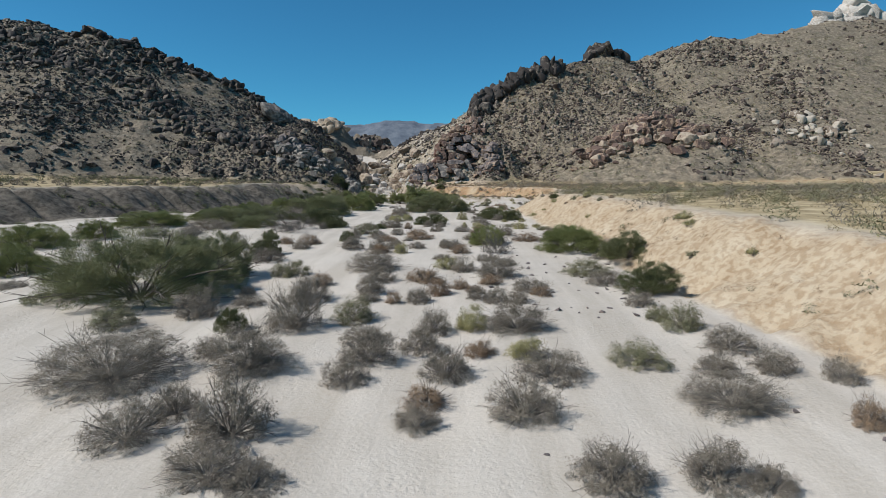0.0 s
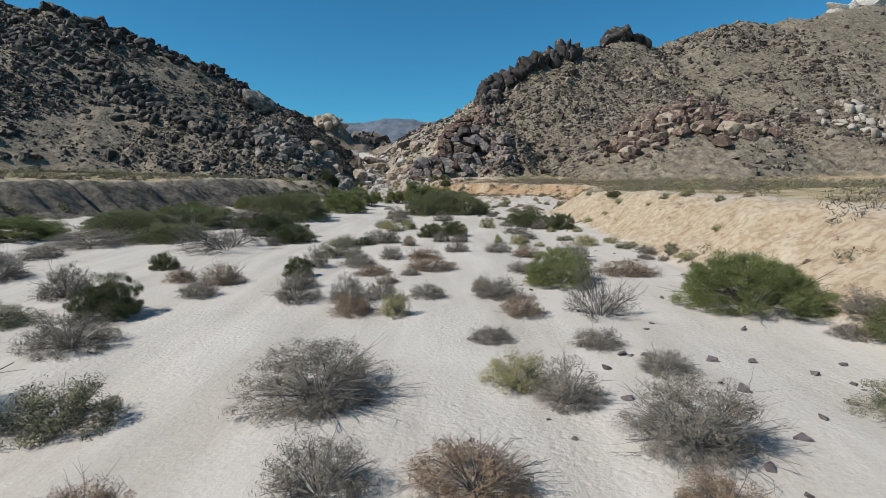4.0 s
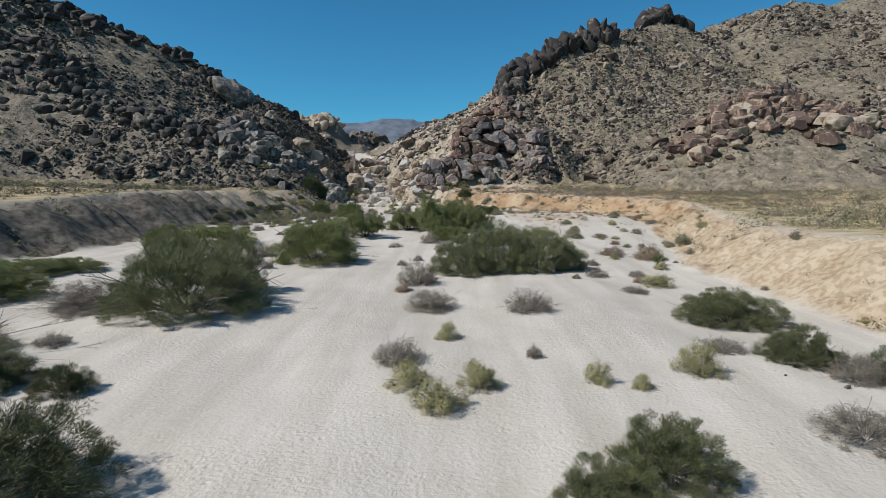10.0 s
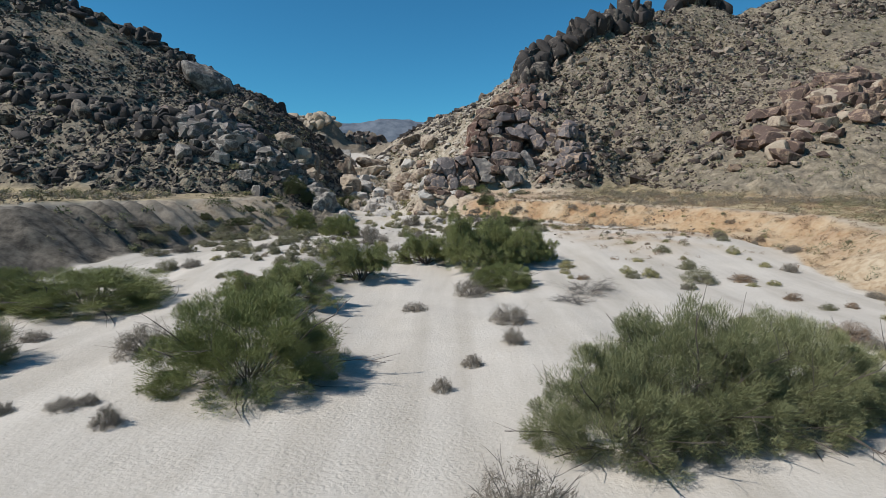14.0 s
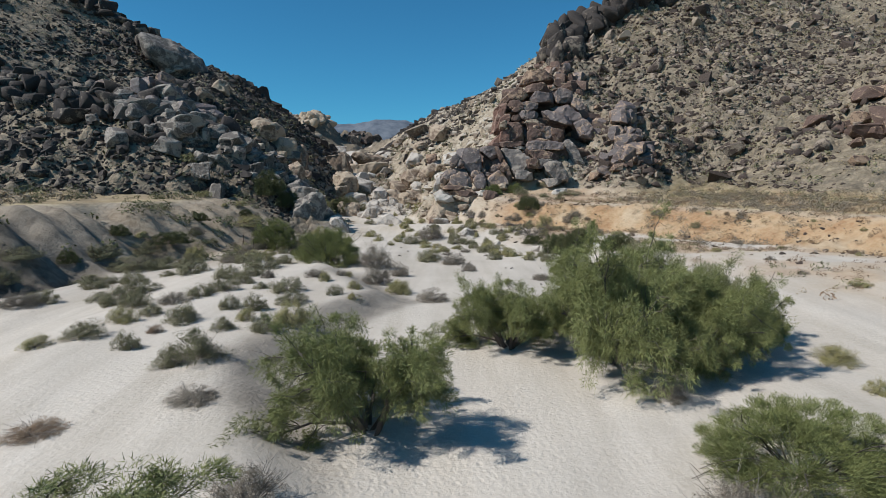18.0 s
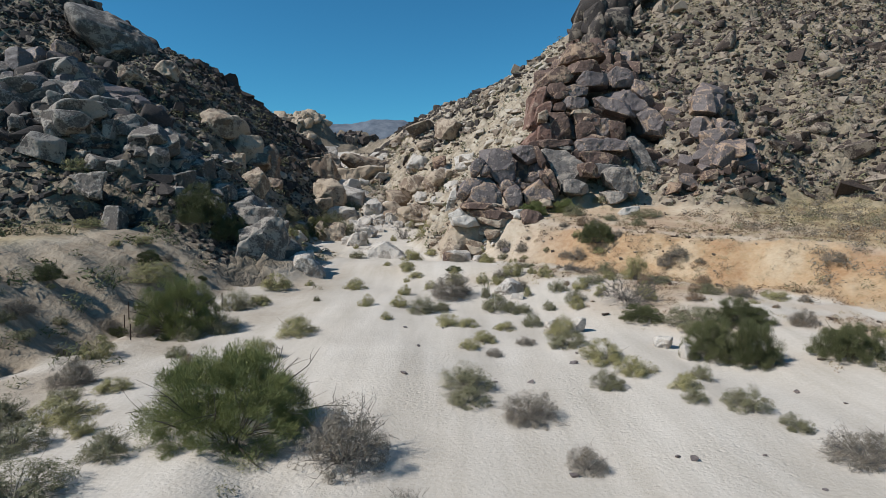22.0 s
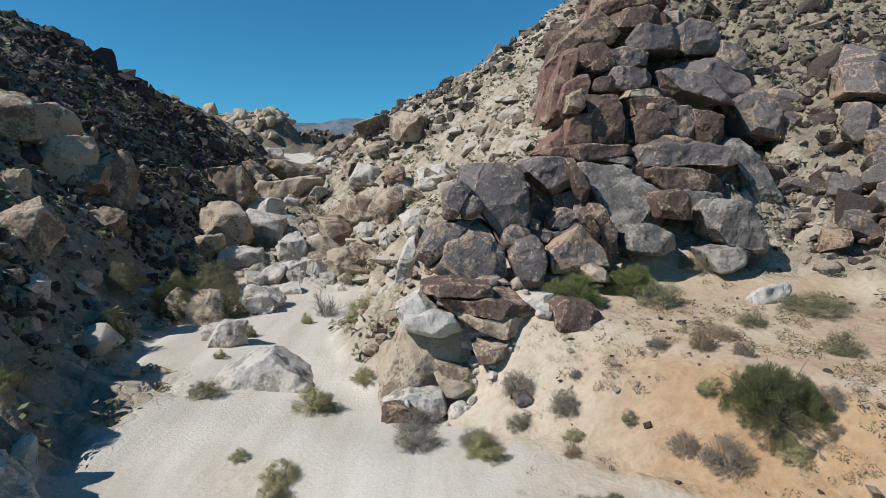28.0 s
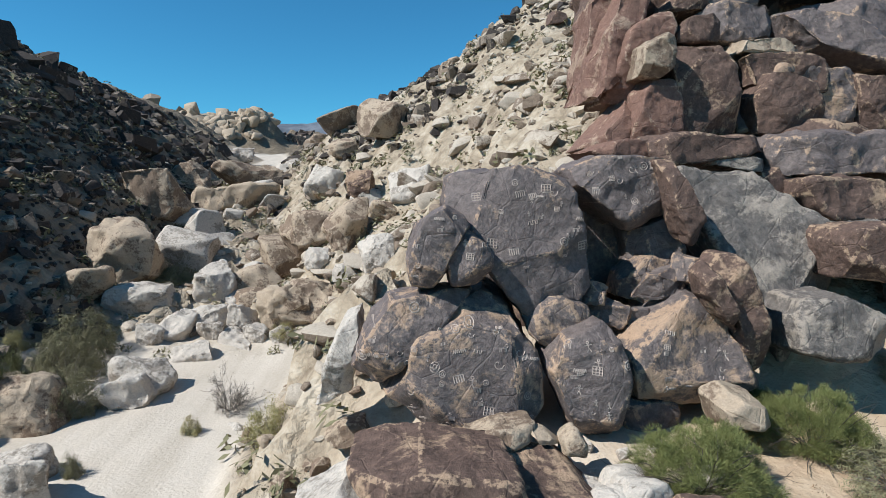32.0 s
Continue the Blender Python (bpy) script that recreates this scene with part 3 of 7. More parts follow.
LABELS = {
    "grey": ("dry grey-brown twiggy desert shrub on pale sand", "desert_shrub"),
    "olive": ("low olive-grey desert shrub standing in sand", "desert_shrub"),
    "yellow": ("rounded yellow-green brush clump on sandy ground", "brush_clump"),
    "rust": ("dried rust-brown shrub with brittle twigs on sand", "desert_shrub"),
    "dark": ("dense dark green bush with small leaves on sand", "bush"),
    "green": ("wide leafy green bush spreading over the wash", "bush"),
    "thicket": ("large grey-green thicket of fine leafy branches", "thicket"),
    "willow": ("tall green desert tree with drooping leafy branches", "desert_tree"),
    "dead": ("leafless dead shrub with tangled grey branches", "dead_shrub"),
}
PROTOS = {}


def plant(kind, x, y, wide, high):
    rnd = random.Random(int(x * 131 + y * 977))
    variants = {"grey": 5, "olive": 4, "yellow": 3, "rust": 3, "dark": 3, "green": 3, "thicket": 3, "willow": 3, "dead": 3}[kind]
    large = kind != "dead" and kind != "willow" and wide > (2.2 if kind in ("grey", "rust", "olive", "yellow") else 1.6)
    tier = 0 if not large else 2 if wide > 3.5 else 1
    key = (kind, rnd.randrange(variants), tier)
    label, name = LABELS[kind]
    m = Matrix.LocRotScale((x, y, ground_at(x, y) - 0.03), Euler((0, 0, rnd.uniform(0, 6.28))), (wide * 0.61 * rnd.uniform(0.92, 1.08), wide * 0.61, high * {"willow": 1.05, "dead": 1.1}.get(kind, 1.27)))
    if key not in PROTOS:
        base = new(name)
        for part_name, data in zip(("branchwork", "twig_mass" if kind == "dead" else "foliage"), shrub_meshes(kind, 100 * len(kind) + 7 * key[1] + ord(kind[0]) + 50 * tier, (1.0, 1.6, 2.1)[tier])):
            if data:
                new(part_name, data).parent = base
        tagged(base, label, name.replace("_", " "), {"brush_clump": "brush clumps along the wash", "desert_shrub": "desert shrubs in the wash", "bush": "leafy bushes in the wash",
               "thicket": "thickets beside the wash", "desert_tree": "desert trees in the wash", "dead_shrub": "dead shrubs in the wash"}[name], "thing")
        base.matrix_basis = m
        PROTOS[key] = base
    else:
        made = copy_thing(PROTOS[key], Matrix())
        made.matrix_basis = m


def yucca(x, y, wide, high):
    rng = np.random.default_rng(4)
    base = tagged(new("yucca"), "green yucca rosette with stiff pointed blades", "yucca", kind="thing")
    base.matrix_basis = Matrix.Translation((x, y, ground_at(x, y)))
    az, el = rng.uniform(0, 6.28, 90), rng.uniform(0.1, 1.45, 90)
    way = np.stack([np.cos(az) * np.cos(el), np.sin(az) * np.cos(el), np.sin(el)], -1)
    v, f = leaves(np.zeros((90, 3)) + np.array([0, 0, 0.2]), way, rng.uniform(0.6, 0.8, 90) * high, np.full(90, 0.03), rng)
    new("leaf_rosette", raw_mesh("leaf_rosette", v, f, LEAF["yucca"])).parent = base
    v, f = sticks(np.array([[[0, 0, 0], [0, 0, 0.15], [0, 0.01, 0.3]]]), np.array([0.12]), np.array([0.08]))
    new("stem", raw_mesh("stem", v, f, BARK)).parent = base


plant("grey", -4.0, 10.5, 1.2, 0.5)
plant("grey", 6.4, 10.9, 0.9, 0.5)
plant("grey", -5.0, 10.9, 1.7, 0.7)
plant("grey", 3.2, 10.9, 1.6, 0.8)
plant("grey", 5.4, 11.1, 1.5, 0.8)
plant("grey", -7.5, 12.3, 1.7, 0.8)
plant("grey", -5.2, 12.7, 1.9, 1.3)
plant("rust", 10.0, 13.3, 0.9, 0.7)
plant("grey", -0.9, 13.4, 1.1, 0.6)
plant("grey", -7.0, 13.7, 1.2, 0.8)
plant("grey", 1.8, 13.9, 1.9, 0.9)
plant("grey", 7.4, 14.5, 2.3, 0.8)
plant("rust", -0.7, 14.6, 1.3, 0.6)
plant("grey", -3.1, 15.8, 1.3, 0.7)
plant("grey", 11.3, 16.2, 1.0, 0.7)
plant("grey", -10.2, 16.2, 3.7, 1.4)
plant("grey", -0.2, 16.4, 1.5, 0.9)
plant("grey", 2.9, 16.4, 2.0, 0.8)
plant("grey", -6.2, 16.6, 2.5, 1.2)
plant("grey", 9.6, 16.7, 1.3, 0.7)
plant("grey", 8.0, 16.8, 1.3, 0.6)
plant("grey", -2.7, 17.5, 1.6, 1.0)
plant("olive", 5.9, 17.6, 1.7, 0.7)
plant("grey", -8.0, 18.0, 1.1, 0.6)
plant("yellow", 2.4, 18.1, 1.3, 0.7)
plant("rust", 0.9, 18.3, 1.1, 0.5)
plant("grey", 9.2, 18.6, 1.6, 0.8)
plant("grey", -1.1, 18.7, 1.4, 0.8)
plant("grey", -3.2, 19.5, 1.5, 0.6)
plant("dark", -8.3, 20.6, 1.1, 0.7)
plant("grey", -0.7, 20.6, 1.2, 0.9)
plant("grey", -6.0, 20.8, 2.0, 1.6)
plant("grey", 2.4, 20.9, 2.5, 0.9)
plant("yellow", 0.6, 21.0, 1.3, 0.9)
plant("olive", 8.6, 21.0, 1.6, 0.9)
plant("olive", -13.3, 21.6, 2.1, 0.8)
plant("olive", -3.9, 22.2, 1.8, 0.9)
plant("olive", 8.1, 22.4, 1.1, 0.6)
plant("grey", -10.8, 23.4, 1.9, 1.1)
plant("grey", 8.2, 24.8, 1.3, 0.6)
plant("grey", -9.2, 24.9, 1.5, 0.5)
plant("grey", 2.9, 25.0, 1.0, 0.6)
plant("rust", -2.7, 25.1, 0.8, 0.5)
plant("grey", -1.6, 25.2, 1.1, 0.7)
plant("grey", 1.9, 25.2, 1.2, 0.7)
plant("grey", -6.5, 25.3, 1.7, 1.2)
plant("grey", -3.9, 25.3, 1.0, 0.5)
plant("grey", 1.1, 25.7, 1.0, 0.6)
plant("thicket", -14.9, 26.3, 7.4, 2.5)
plant("rust", -0.7, 26.6, 1.3, 0.7)
plant("rust", 4.1, 26.6, 1.1, 0.4)
plant("grey", -4.0, 26.7, 1.3, 1.0)
plant("grey", -10.0, 27.0, 0.7, 0.5)
plant("rust", 1.0, 27.2, 1.0, 0.3)
plant("dark", 9.5, 27.3, 2.7, 1.1)
plant("grey", 3.8, 27.6, 1.8, 0.6)
plant("rust", 0.3, 27.9, 0.9, 0.5)
plant("grey", -22.7, 28.3, 1.4, 0.4)
plant("rust", -6.7, 28.5, 1.2, 0.6)
plant("rust", 1.9, 29.0, 1.4, 0.5)
plant("grey", -3.8, 29.3, 1.5, 0.8)
plant("rust", -1.5, 29.5, 2.0, 0.7)
plant("grey", 7.9, 29.6, 1.9, 0.7)
plant("grey", 2.4, 31.0, 2.4, 1.0)
plant("thicket", -12.9, 31.0, 3.3, 2.0)
plant("olive", -9.3, 31.8, 2.1, 0.9)
plant("olive", 7.7, 32.2, 2.6, 0.8)
plant("grey", -4.6, 32.7, 3.0, 1.0)
plant("green", -25.9, 32.8, 3.6, 1.3)
plant("grey", 0.5, 33.0, 1.4, 0.8)
plant("yellow", -0.4, 33.8, 1.5, 0.7)
plant("grey", 3.2, 34.7, 1.2, 0.5)
plant("dark", 10.9, 35.7, 3.1, 1.3)
plant("grey", -12.1, 36.2, 2.2, 0.9)
plant("grey", 2.1, 36.7, 1.2, 0.5)
plant("grey", -0.8, 37.2, 1.2, 0.4)
plant("grey", 9.7, 37.8, 1.1, 0.4)
plant("grey", 10.7, 38.6, 1.5, 0.7)
plant("olive", -16.1, 38.7, 2.4, 0.7)
plant("yellow", -3.7, 39.7, 1.0, 0.8)
plant("dark", -13.3, 39.9, 2.1, 1.1)
plant("rust", 0.4, 39.9, 1.5, 0.6)
plant("rust", -5.1, 40.0, 1.6, 0.7)
plant("dead", 3.0, 40.0, 1.7, 1.5)
plant("green", 8.7, 41.4, 4.3, 1.5)
plant("grey", -5.6, 41.6, 1.3, 0.9)
plant("grey", -7.6, 41.8, 1.7, 0.8)
plant("grey", -4.5, 42.2, 1.1, 0.7)
plant("grey", -2.8, 42.5, 1.3, 0.5)
plant("grey", -16.6, 42.6, 1.8, 1.2)
plant("grey", -0.2, 42.7, 1.9, 0.7)
plant("grey", -11.6, 42.8, 1.3, 0.7)
plant("green", -32.9, 43.5, 4.7, 1.6)
plant("grey", -0.7, 43.6, 0.8, 0.6)
plant("grey", -8.0, 44.0, 1.3, 0.7)
plant("rust", -11.4, 44.9, 1.7, 0.9)
plant("rust", -4.5, 45.0, 0.9, 0.4)
plant("rust", -13.6, 45.7, 1.5, 0.6)
plant("green", 2.8, 45.8, 2.9, 1.2)
plant("grey", -22.1, 46.0, 2.6, 1.1)
plant("dark", -8.8, 46.5, 1.3, 0.7)
plant("grey", -3.8, 47.1, 0.9, 0.3)
plant("rust", -5.6, 47.5, 1.7, 0.5)
plant("rust", 6.2, 47.6, 2.6, 0.6)
plant("grey", 1.4, 48.2, 1.3, 0.5)
plant("green", -30.9, 48.2, 2.9, 1.3)
plant("dark", -15.8, 48.4, 1.2, 0.7)
plant("rust", -2.9, 48.7, 2.3, 0.5)
plant("grey", -8.7, 49.4, 1.3, 0.9)
plant("olive", 10.1, 49.5, 0.7, 0.3)
plant("grey", -26.7, 50.1, 2.7, 0.9)
plant("grey", -6.7, 50.3, 1.8, 0.6)
plant("yellow", 10.1, 50.5, 1.2, 0.4)
plant("grey", 4.5, 51.6, 1.9, 0.9)
plant("grey", 9.4, 51.7, 0.6, 0.3)
plant("grey", -24.4, 52.0, 2.1, 0.8)
plant("grey", -5.2, 52.1, 1.2, 0.7)
plant("rust", -3.5, 52.2, 1.8, 0.6)
plant("grey", 8.6, 52.3, 0.9, 0.3)
plant("olive", 10.1, 52.4, 1.1, 0.4)
plant("olive", -8.2, 52.8, 2.3, 0.9)
plant("rust", 2.2, 52.9, 1.7, 0.6)
plant("grey", 9.3, 54.3, 1.2, 0.5)
plant("grey", -1.6, 54.4, 1.4, 0.6)
plant("grey", 0.8, 54.7, 1.5, 0.6)
plant("dead", -15.4, 55.0, 4.7, 1.5)
plant("grey", -24.4, 56.4, 4.3, 0.9)
plant("olive", 8.9, 56.7, 1.7, 0.4)
plant("grey", -13.2, 56.9, 0.7, 0.6)
plant("rust", -4.6, 57.0, 0.9, 0.6)
plant("grey", -8.7, 57.1, 1.7, 0.7)
plant("dark", -7.6, 58.0, 1.2, 0.4)
plant("yellow", 3.7, 58.3, 0.8, 0.3)
plant("yellow", 6.8, 58.4, 1.7, 0.7)
plant("yellow", 2.4, 58.4, 1.2, 0.7)
plant("yellow", 1.1, 58.5, 0.6, 0.6)
plant("grey", -5.9, 58.6, 1.2, 0.9)
plant("grey", -1.4, 58.7, 1.1, 0.6)
plant("grey", -2.6, 58.8, 1.2, 0.7)
plant("grey", -6.8, 58.9, 1.9, 0.8)
plant("dark", -12.6, 59.0, 2.7, 0.9)
plant("olive", -24.1, 59.1, 2.2, 0.8)
plant("yellow", 8.6, 59.2, 1.1, 0.4)
plant("green", -31.8, 59.3, 6.3, 1.3)
plant("thicket", -20.9, 59.5, 4.8, 1.0)
plant("yellow", 3.1, 59.9, 0.6, 0.4)
plant("olive", 6.1, 61.8, 1.2, 0.4)
plant("dark", -14.5, 61.9, 3.9, 1.5)
plant("dark", -3.4, 62.0, 1.7, 0.8)
plant("grey", 3.5, 62.6, 1.3, 0.4)
plant("thicket", -25.4, 62.9, 6.0, 1.4)
plant("dark", -1.9, 63.4, 1.9, 0.9)
plant("grey", 3.0, 65.0, 2.0, 0.6)
plant("green", -24.6, 65.8, 4.0, 1.1)
plant("yellow", 7.8, 65.9, 0.9, 0.4)
plant("green", -28.6, 66.0, 4.4, 1.1)
plant("yellow", -6.5, 66.5, 1.4, 0.7)
plant("yellow", 5.9, 66.5, 0.8, 0.4)
plant("dark", -16.3, 67.1, 1.4, 0.6)
plant("dark", -18.7, 67.4, 2.2, 0.8)
plant("yellow", -1.0, 67.8, 0.6, 0.4)
plant("yellow", -5.4, 67.8, 1.2, 0.8)
plant("thicket", -23.1, 68.0, 6.9, 1.4)
plant("yellow", -7.3, 68.0, 1.4, 0.6)
plant("yellow", -2.1, 68.1, 0.8, 0.6)
plant("dark", 7.0, 68.3, 2.2, 1.1)
plant("grey", 5.3, 68.6, 1.5, 0.8)
plant("yellow", 1.0, 68.9, 1.3, 0.9)
plant("grey", -7.8, 70.1, 1.5, 0.7)
plant("dark", 13.1, 74.4, 1.2, 0.5)
plant("dark", 4.8, 70.3, 2.0, 0.9)
plant("grey", -3.5, 70.6, 0.5, 0.4)
plant("grey", -19.5, 71.2, 1.1, 0.4)
plant("grey", 2.9, 71.4, 1.3, 0.4)
plant("grey", -25.1, 72.2, 2.0, 1.0)
plant("yellow", -6.3, 73.0, 0.9, 0.6)
plant("dark", 5.2, 75.8, 3.6, 1.1)
plant("thicket", -17.3, 76.4, 5.5, 2.3)
plant("grey", -2.8, 77.0, 2.0, 0.8)
plant("grey", -21.9, 77.0, 4.3, 1.1)
plant("grey", -7.1, 78.0, 2.3, 0.8)
plant("green", -28.1, 78.5, 4.8, 1.4)
plant("thicket", -16.8, 80.2, 2.5, 2.2)
plant("rust", -8.6, 81.8, 0.9, 0.4)
plant("grey", 3.3, 82.0, 1.4, 0.3)
plant("grey", -8.0, 83.7, 2.0, 1.1)
plant("yellow", 5.2, 83.9, 1.8, 0.7)
plant("green", -30.5, 85.1, 4.1, 0.7)
plant("green", -34.0, 85.6, 3.4, 0.8)
plant("grey", 4.9, 86.5, 0.9, 0.4)
plant("green", -29.2, 86.7, 3.1, 0.6)
plant("thicket", -5.4, 87.2, 3.5, 1.8)
plant("grey", -17.6, 87.8, 0.7, 0.5)
plant("thicket", -3.2, 88.5, 4.2, 2.4)
plant("grey", -20.9, 88.6, 0.7, 0.3)
plant("grey", -19.3, 88.7, 0.8, 0.3)
plant("thicket", -0.6, 88.9, 3.8, 2.1)
plant("grey", -18.8, 89.0, 0.5, 0.3)
plant("thicket", 1.4, 89.3, 2.4, 1.3)
yucca(7.6, 90.5, 1.3, 1.0)
plant("grey", -9.5, 90.8, 0.6, 0.4)
plant("rust", 7.9, 93.5, 2.2, 1.1)
plant("green", -15.5, 91.6, 4.9, 2.2)
plant("thicket", -25.6, 92.2, 3.4, 1.7)
plant("olive", 12.9, 99.7, 1.5, 0.9)
plant("grey", -8.5, 93.1, 0.7, 0.4)
plant("grey", -19.8, 93.7, 2.0, 1.0)
plant("grey", -6.9, 95.3, 0.8, 0.6)
plant("yellow", 10.3, 99.4, 0.8, 0.3)
plant("grey", -25.4, 96.0, 1.0, 0.4)
plant("rust", 6.0, 96.1, 2.1, 0.7)
plant("grey", 13.5, 104.6, 1.1, 0.4)
plant("grey", -6.7, 98.5, 1.6, 0.7)
plant("olive", 8.9, 101.5, 0.8, 0.3)
plant("grey", -10.9, 101.1, 1.2, 0.4)
plant("willow", -17.4, 101.6, 3.8, 1.7)
plant("green", -31.0, 101.6, 3.2, 1.5)
plant("green", -27.3, 102.4, 7.0, 1.6)
plant("grey", -15.9, 102.5, 1.4, 0.6)
plant("olive", -20.9, 102.7, 0.6, 0.3)
plant("dead", -3.0, 103.0, 1.6, 0.4)
plant("olive", -18.1, 104.8, 0.6, 0.3)
plant("grey", -16.2, 105.0, 1.3, 0.6)
plant("grey", -8.1, 105.0, 1.7, 0.8)
plant("dead", -1.7, 105.6, 2.4, 0.6)
plant("yellow", -21.6, 105.7, 0.4, 0.3)
plant("green", -6.1, 107.0, 3.1, 1.1)
plant("rust", 8.4, 108.6, 1.6, 0.4)
plant("rust", -21.4, 107.6, 1.2, 0.3)
plant("olive", -22.9, 107.8, 0.7, 0.3)
plant("olive", 5.9, 108.6, 2.1, 0.8)
plant("willow", -14.7, 108.7, 3.4, 2.2)
plant("rust", -1.2, 108.8, 1.0, 0.3)
plant("grey", -18.7, 108.8, 1.1, 0.3)
plant("yellow", -1.9, 108.8, 0.4, 0.3)
plant("olive", 2.0, 109.2, 0.9, 0.5)
plant("yellow", 3.2, 109.6, 1.2, 0.6)
plant("grey", -7.3, 110.4, 0.8, 0.4)
plant("yellow", -1.9, 110.5, 0.7, 0.4)
plant("yellow", 2.1, 110.6, 1.0, 0.5)
plant("olive", -27.7, 111.3, 1.6, 0.7)
plant("olive", -20.4, 111.3, 0.9, 0.5)
plant("grey", -26.2, 111.4, 1.2, 0.6)
plant("olive", -19.8, 111.7, 1.5, 0.8)
plant("olive", -22.4, 112.8, 0.8, 0.5)
plant("willow", -6.0, 112.9, 3.4, 2.6)
plant("willow", -8.0, 113.0, 3.9, 3.3)
plant("yellow", -25.2, 113.0, 0.9, 0.4)
plant("yellow", -1.3, 113.1, 1.3, 0.5)
plant("olive", -24.3, 113.9, 1.4, 0.5)
plant("rust", -22.4, 114.4, 0.5, 0.3)
plant("yellow", 4.0, 114.4, 0.8, 0.3)
plant("olive", -18.9, 114.5, 1.0, 0.6)
plant("olive", -20.2, 114.6, 0.8, 0.4)
plant("willow", -10.9, 114.5, 3.0, 1.9)
plant("willow", -12.5, 115.4, 0.7, 0.8)
plant("yellow", -18.3, 115.6, 1.4, 0.8)
plant("olive", -22.0, 115.6, 1.2, 0.6)
plant("yellow", -24.1, 115.6, 1.1, 0.5)
plant("yellow", -19.9, 115.8, 0.7, 0.5)
plant("olive", 7.0, 117.7, 1.6, 0.5)
plant("olive", -22.2, 116.3, 0.7, 0.3)
plant("olive", -23.6, 116.6, 0.9, 0.4)
plant("thicket", -3.4, 116.7, 2.3, 1.7)
plant("olive", -20.1, 117.3, 0.9, 0.6)
plant("willow", -3.6, 115.2, 2.9, 2.0)
plant("willow", -6.6, 117.0, 3.6, 2.7)
plant("olive", -21.1, 117.5, 0.9, 0.5)
plant("olive", -19.0, 118.4, 1.2, 0.5)
plant("olive", -32.3, 118.5, 1.9, 0.6)
plant("olive", -25.2, 118.5, 1.3, 0.7)
plant("grey", -23.8, 118.7, 1.3, 0.4)
plant("yellow", -16.8, 119.3, 0.4, 0.3)
plant("olive", -23.1, 119.6, 1.2, 0.5)
plant("olive", -17.6, 119.9, 0.7, 0.4)
plant("olive", -26.9, 120.0, 1.4, 0.7)
plant("olive", -19.8, 120.4, 1.5, 0.6)
plant("grey", -31.4, 120.6, 1.8, 0.6)
plant("olive", -22.7, 121.0, 1.3, 0.6)
plant("yellow", -17.0, 121.2, 0.7, 0.4)
plant("olive", -21.1, 121.3, 0.8, 0.3)
plant("grey", -13.6, 121.5, 1.5, 0.5)
plant("olive", -31.1, 121.5, 1.5, 0.6)
plant("olive", -28.5, 121.7, 1.2, 0.4)
plant("olive", -22.5, 123.0, 1.1, 0.6)
plant("olive", -35.3, 122.6, 1.9, 0.6)
plant("yellow", -18.7, 123.1, 0.6, 0.5)
plant("yellow", -15.2, 123.1, 1.2, 0.6)
plant("olive", -27.6, 123.2, 1.9, 0.6)
plant("yellow", -15.3, 123.9, 1.0, 0.5)
plant("olive", -34.8, 123.7, 2.0, 0.7)
plant("grey", -36.5, 123.7, 2.0, 0.6)
plant("grey", -19.4, 124.3, 1.0, 0.4)
plant("grey", -18.2, 124.7, 0.5, 0.3)
plant("grey", -21.9, 124.8, 0.7, 0.4)
plant("olive", -30.9, 125.0, 1.4, 0.5)
plant("olive", -24.1, 125.0, 1.4, 0.7)
plant("grey", -16.5, 125.5, 1.5, 0.9)
plant("olive", -23.0, 125.8, 1.2, 0.5)
plant("olive", -35.2, 126.0, 2.1, 0.6)
plant("olive", -29.7, 126.3, 1.6, 0.6)
plant("olive", -31.9, 126.3, 1.5, 0.4)
plant("olive", -30.9, 126.4, 1.0, 0.4)
plant("yellow", -18.2, 126.7, 0.5, 0.3)
plant("grey", -7.8, 126.7, 0.9, 0.3)
plant("grey", -7.7, 127.4, 0.9, 0.3)
plant("olive", -27.1, 127.8, 1.8, 0.8)
plant("olive", -28.5, 128.0, 1.0, 0.3)
plant("grey", -2.4, 130.0, 1.4, 0.7)
plant("grey", -15.6, 128.6, 1.1, 0.7)
plant("dark", -34.7, 128.9, 1.1, 0.6)
plant("olive", -23.5, 129.0, 2.2, 0.7)
plant("olive", -4.3, 129.6, 1.2, 0.6)
plant("olive", -28.3, 129.9, 0.9, 0.6)
plant("olive", -32.0, 130.8, 2.8, 0.8)
plant("olive", -22.8, 131.0, 1.2, 0.6)
plant("grey", -11.5, 131.2, 0.9, 0.5)
plant("olive", -30.2, 131.2, 2.0, 0.7)
plant("grey", -17.3, 131.3, 2.0, 1.3)
plant("olive", -25.2, 131.3, 1.5, 0.7)
plant("olive", -33.8, 131.2, 2.0, 0.7)
plant("grey", -4.8, 131.4, 1.5, 0.7)
plant("grey", -26.4, 131.7, 1.1, 0.5)
plant("olive", -29.4, 132.5, 1.6, 0.7)
plant("green", -20.5, 132.7, 3.7, 1.9)
plant("olive", -26.8, 133.0, 1.5, 0.7)
plant("yellow", -25.2, 133.2, 1.6, 0.6)
plant("olive", -5.3, 133.2, 0.9, 0.4)
plant("olive", 0.5, 136.2, 2.1, 0.9)
plant("yellow", -29.6, 134.0, 1.4, 1.0)
plant("grey", -12.4, 134.2, 1.6, 0.7)
plant("olive", -5.9, 134.6, 1.3, 0.6)
plant("olive", -26.2, 134.7, 1.0, 0.4)
plant("olive", -7.2, 135.1, 0.8, 0.4)
plant("olive", -14.2, 135.4, 1.5, 0.5)
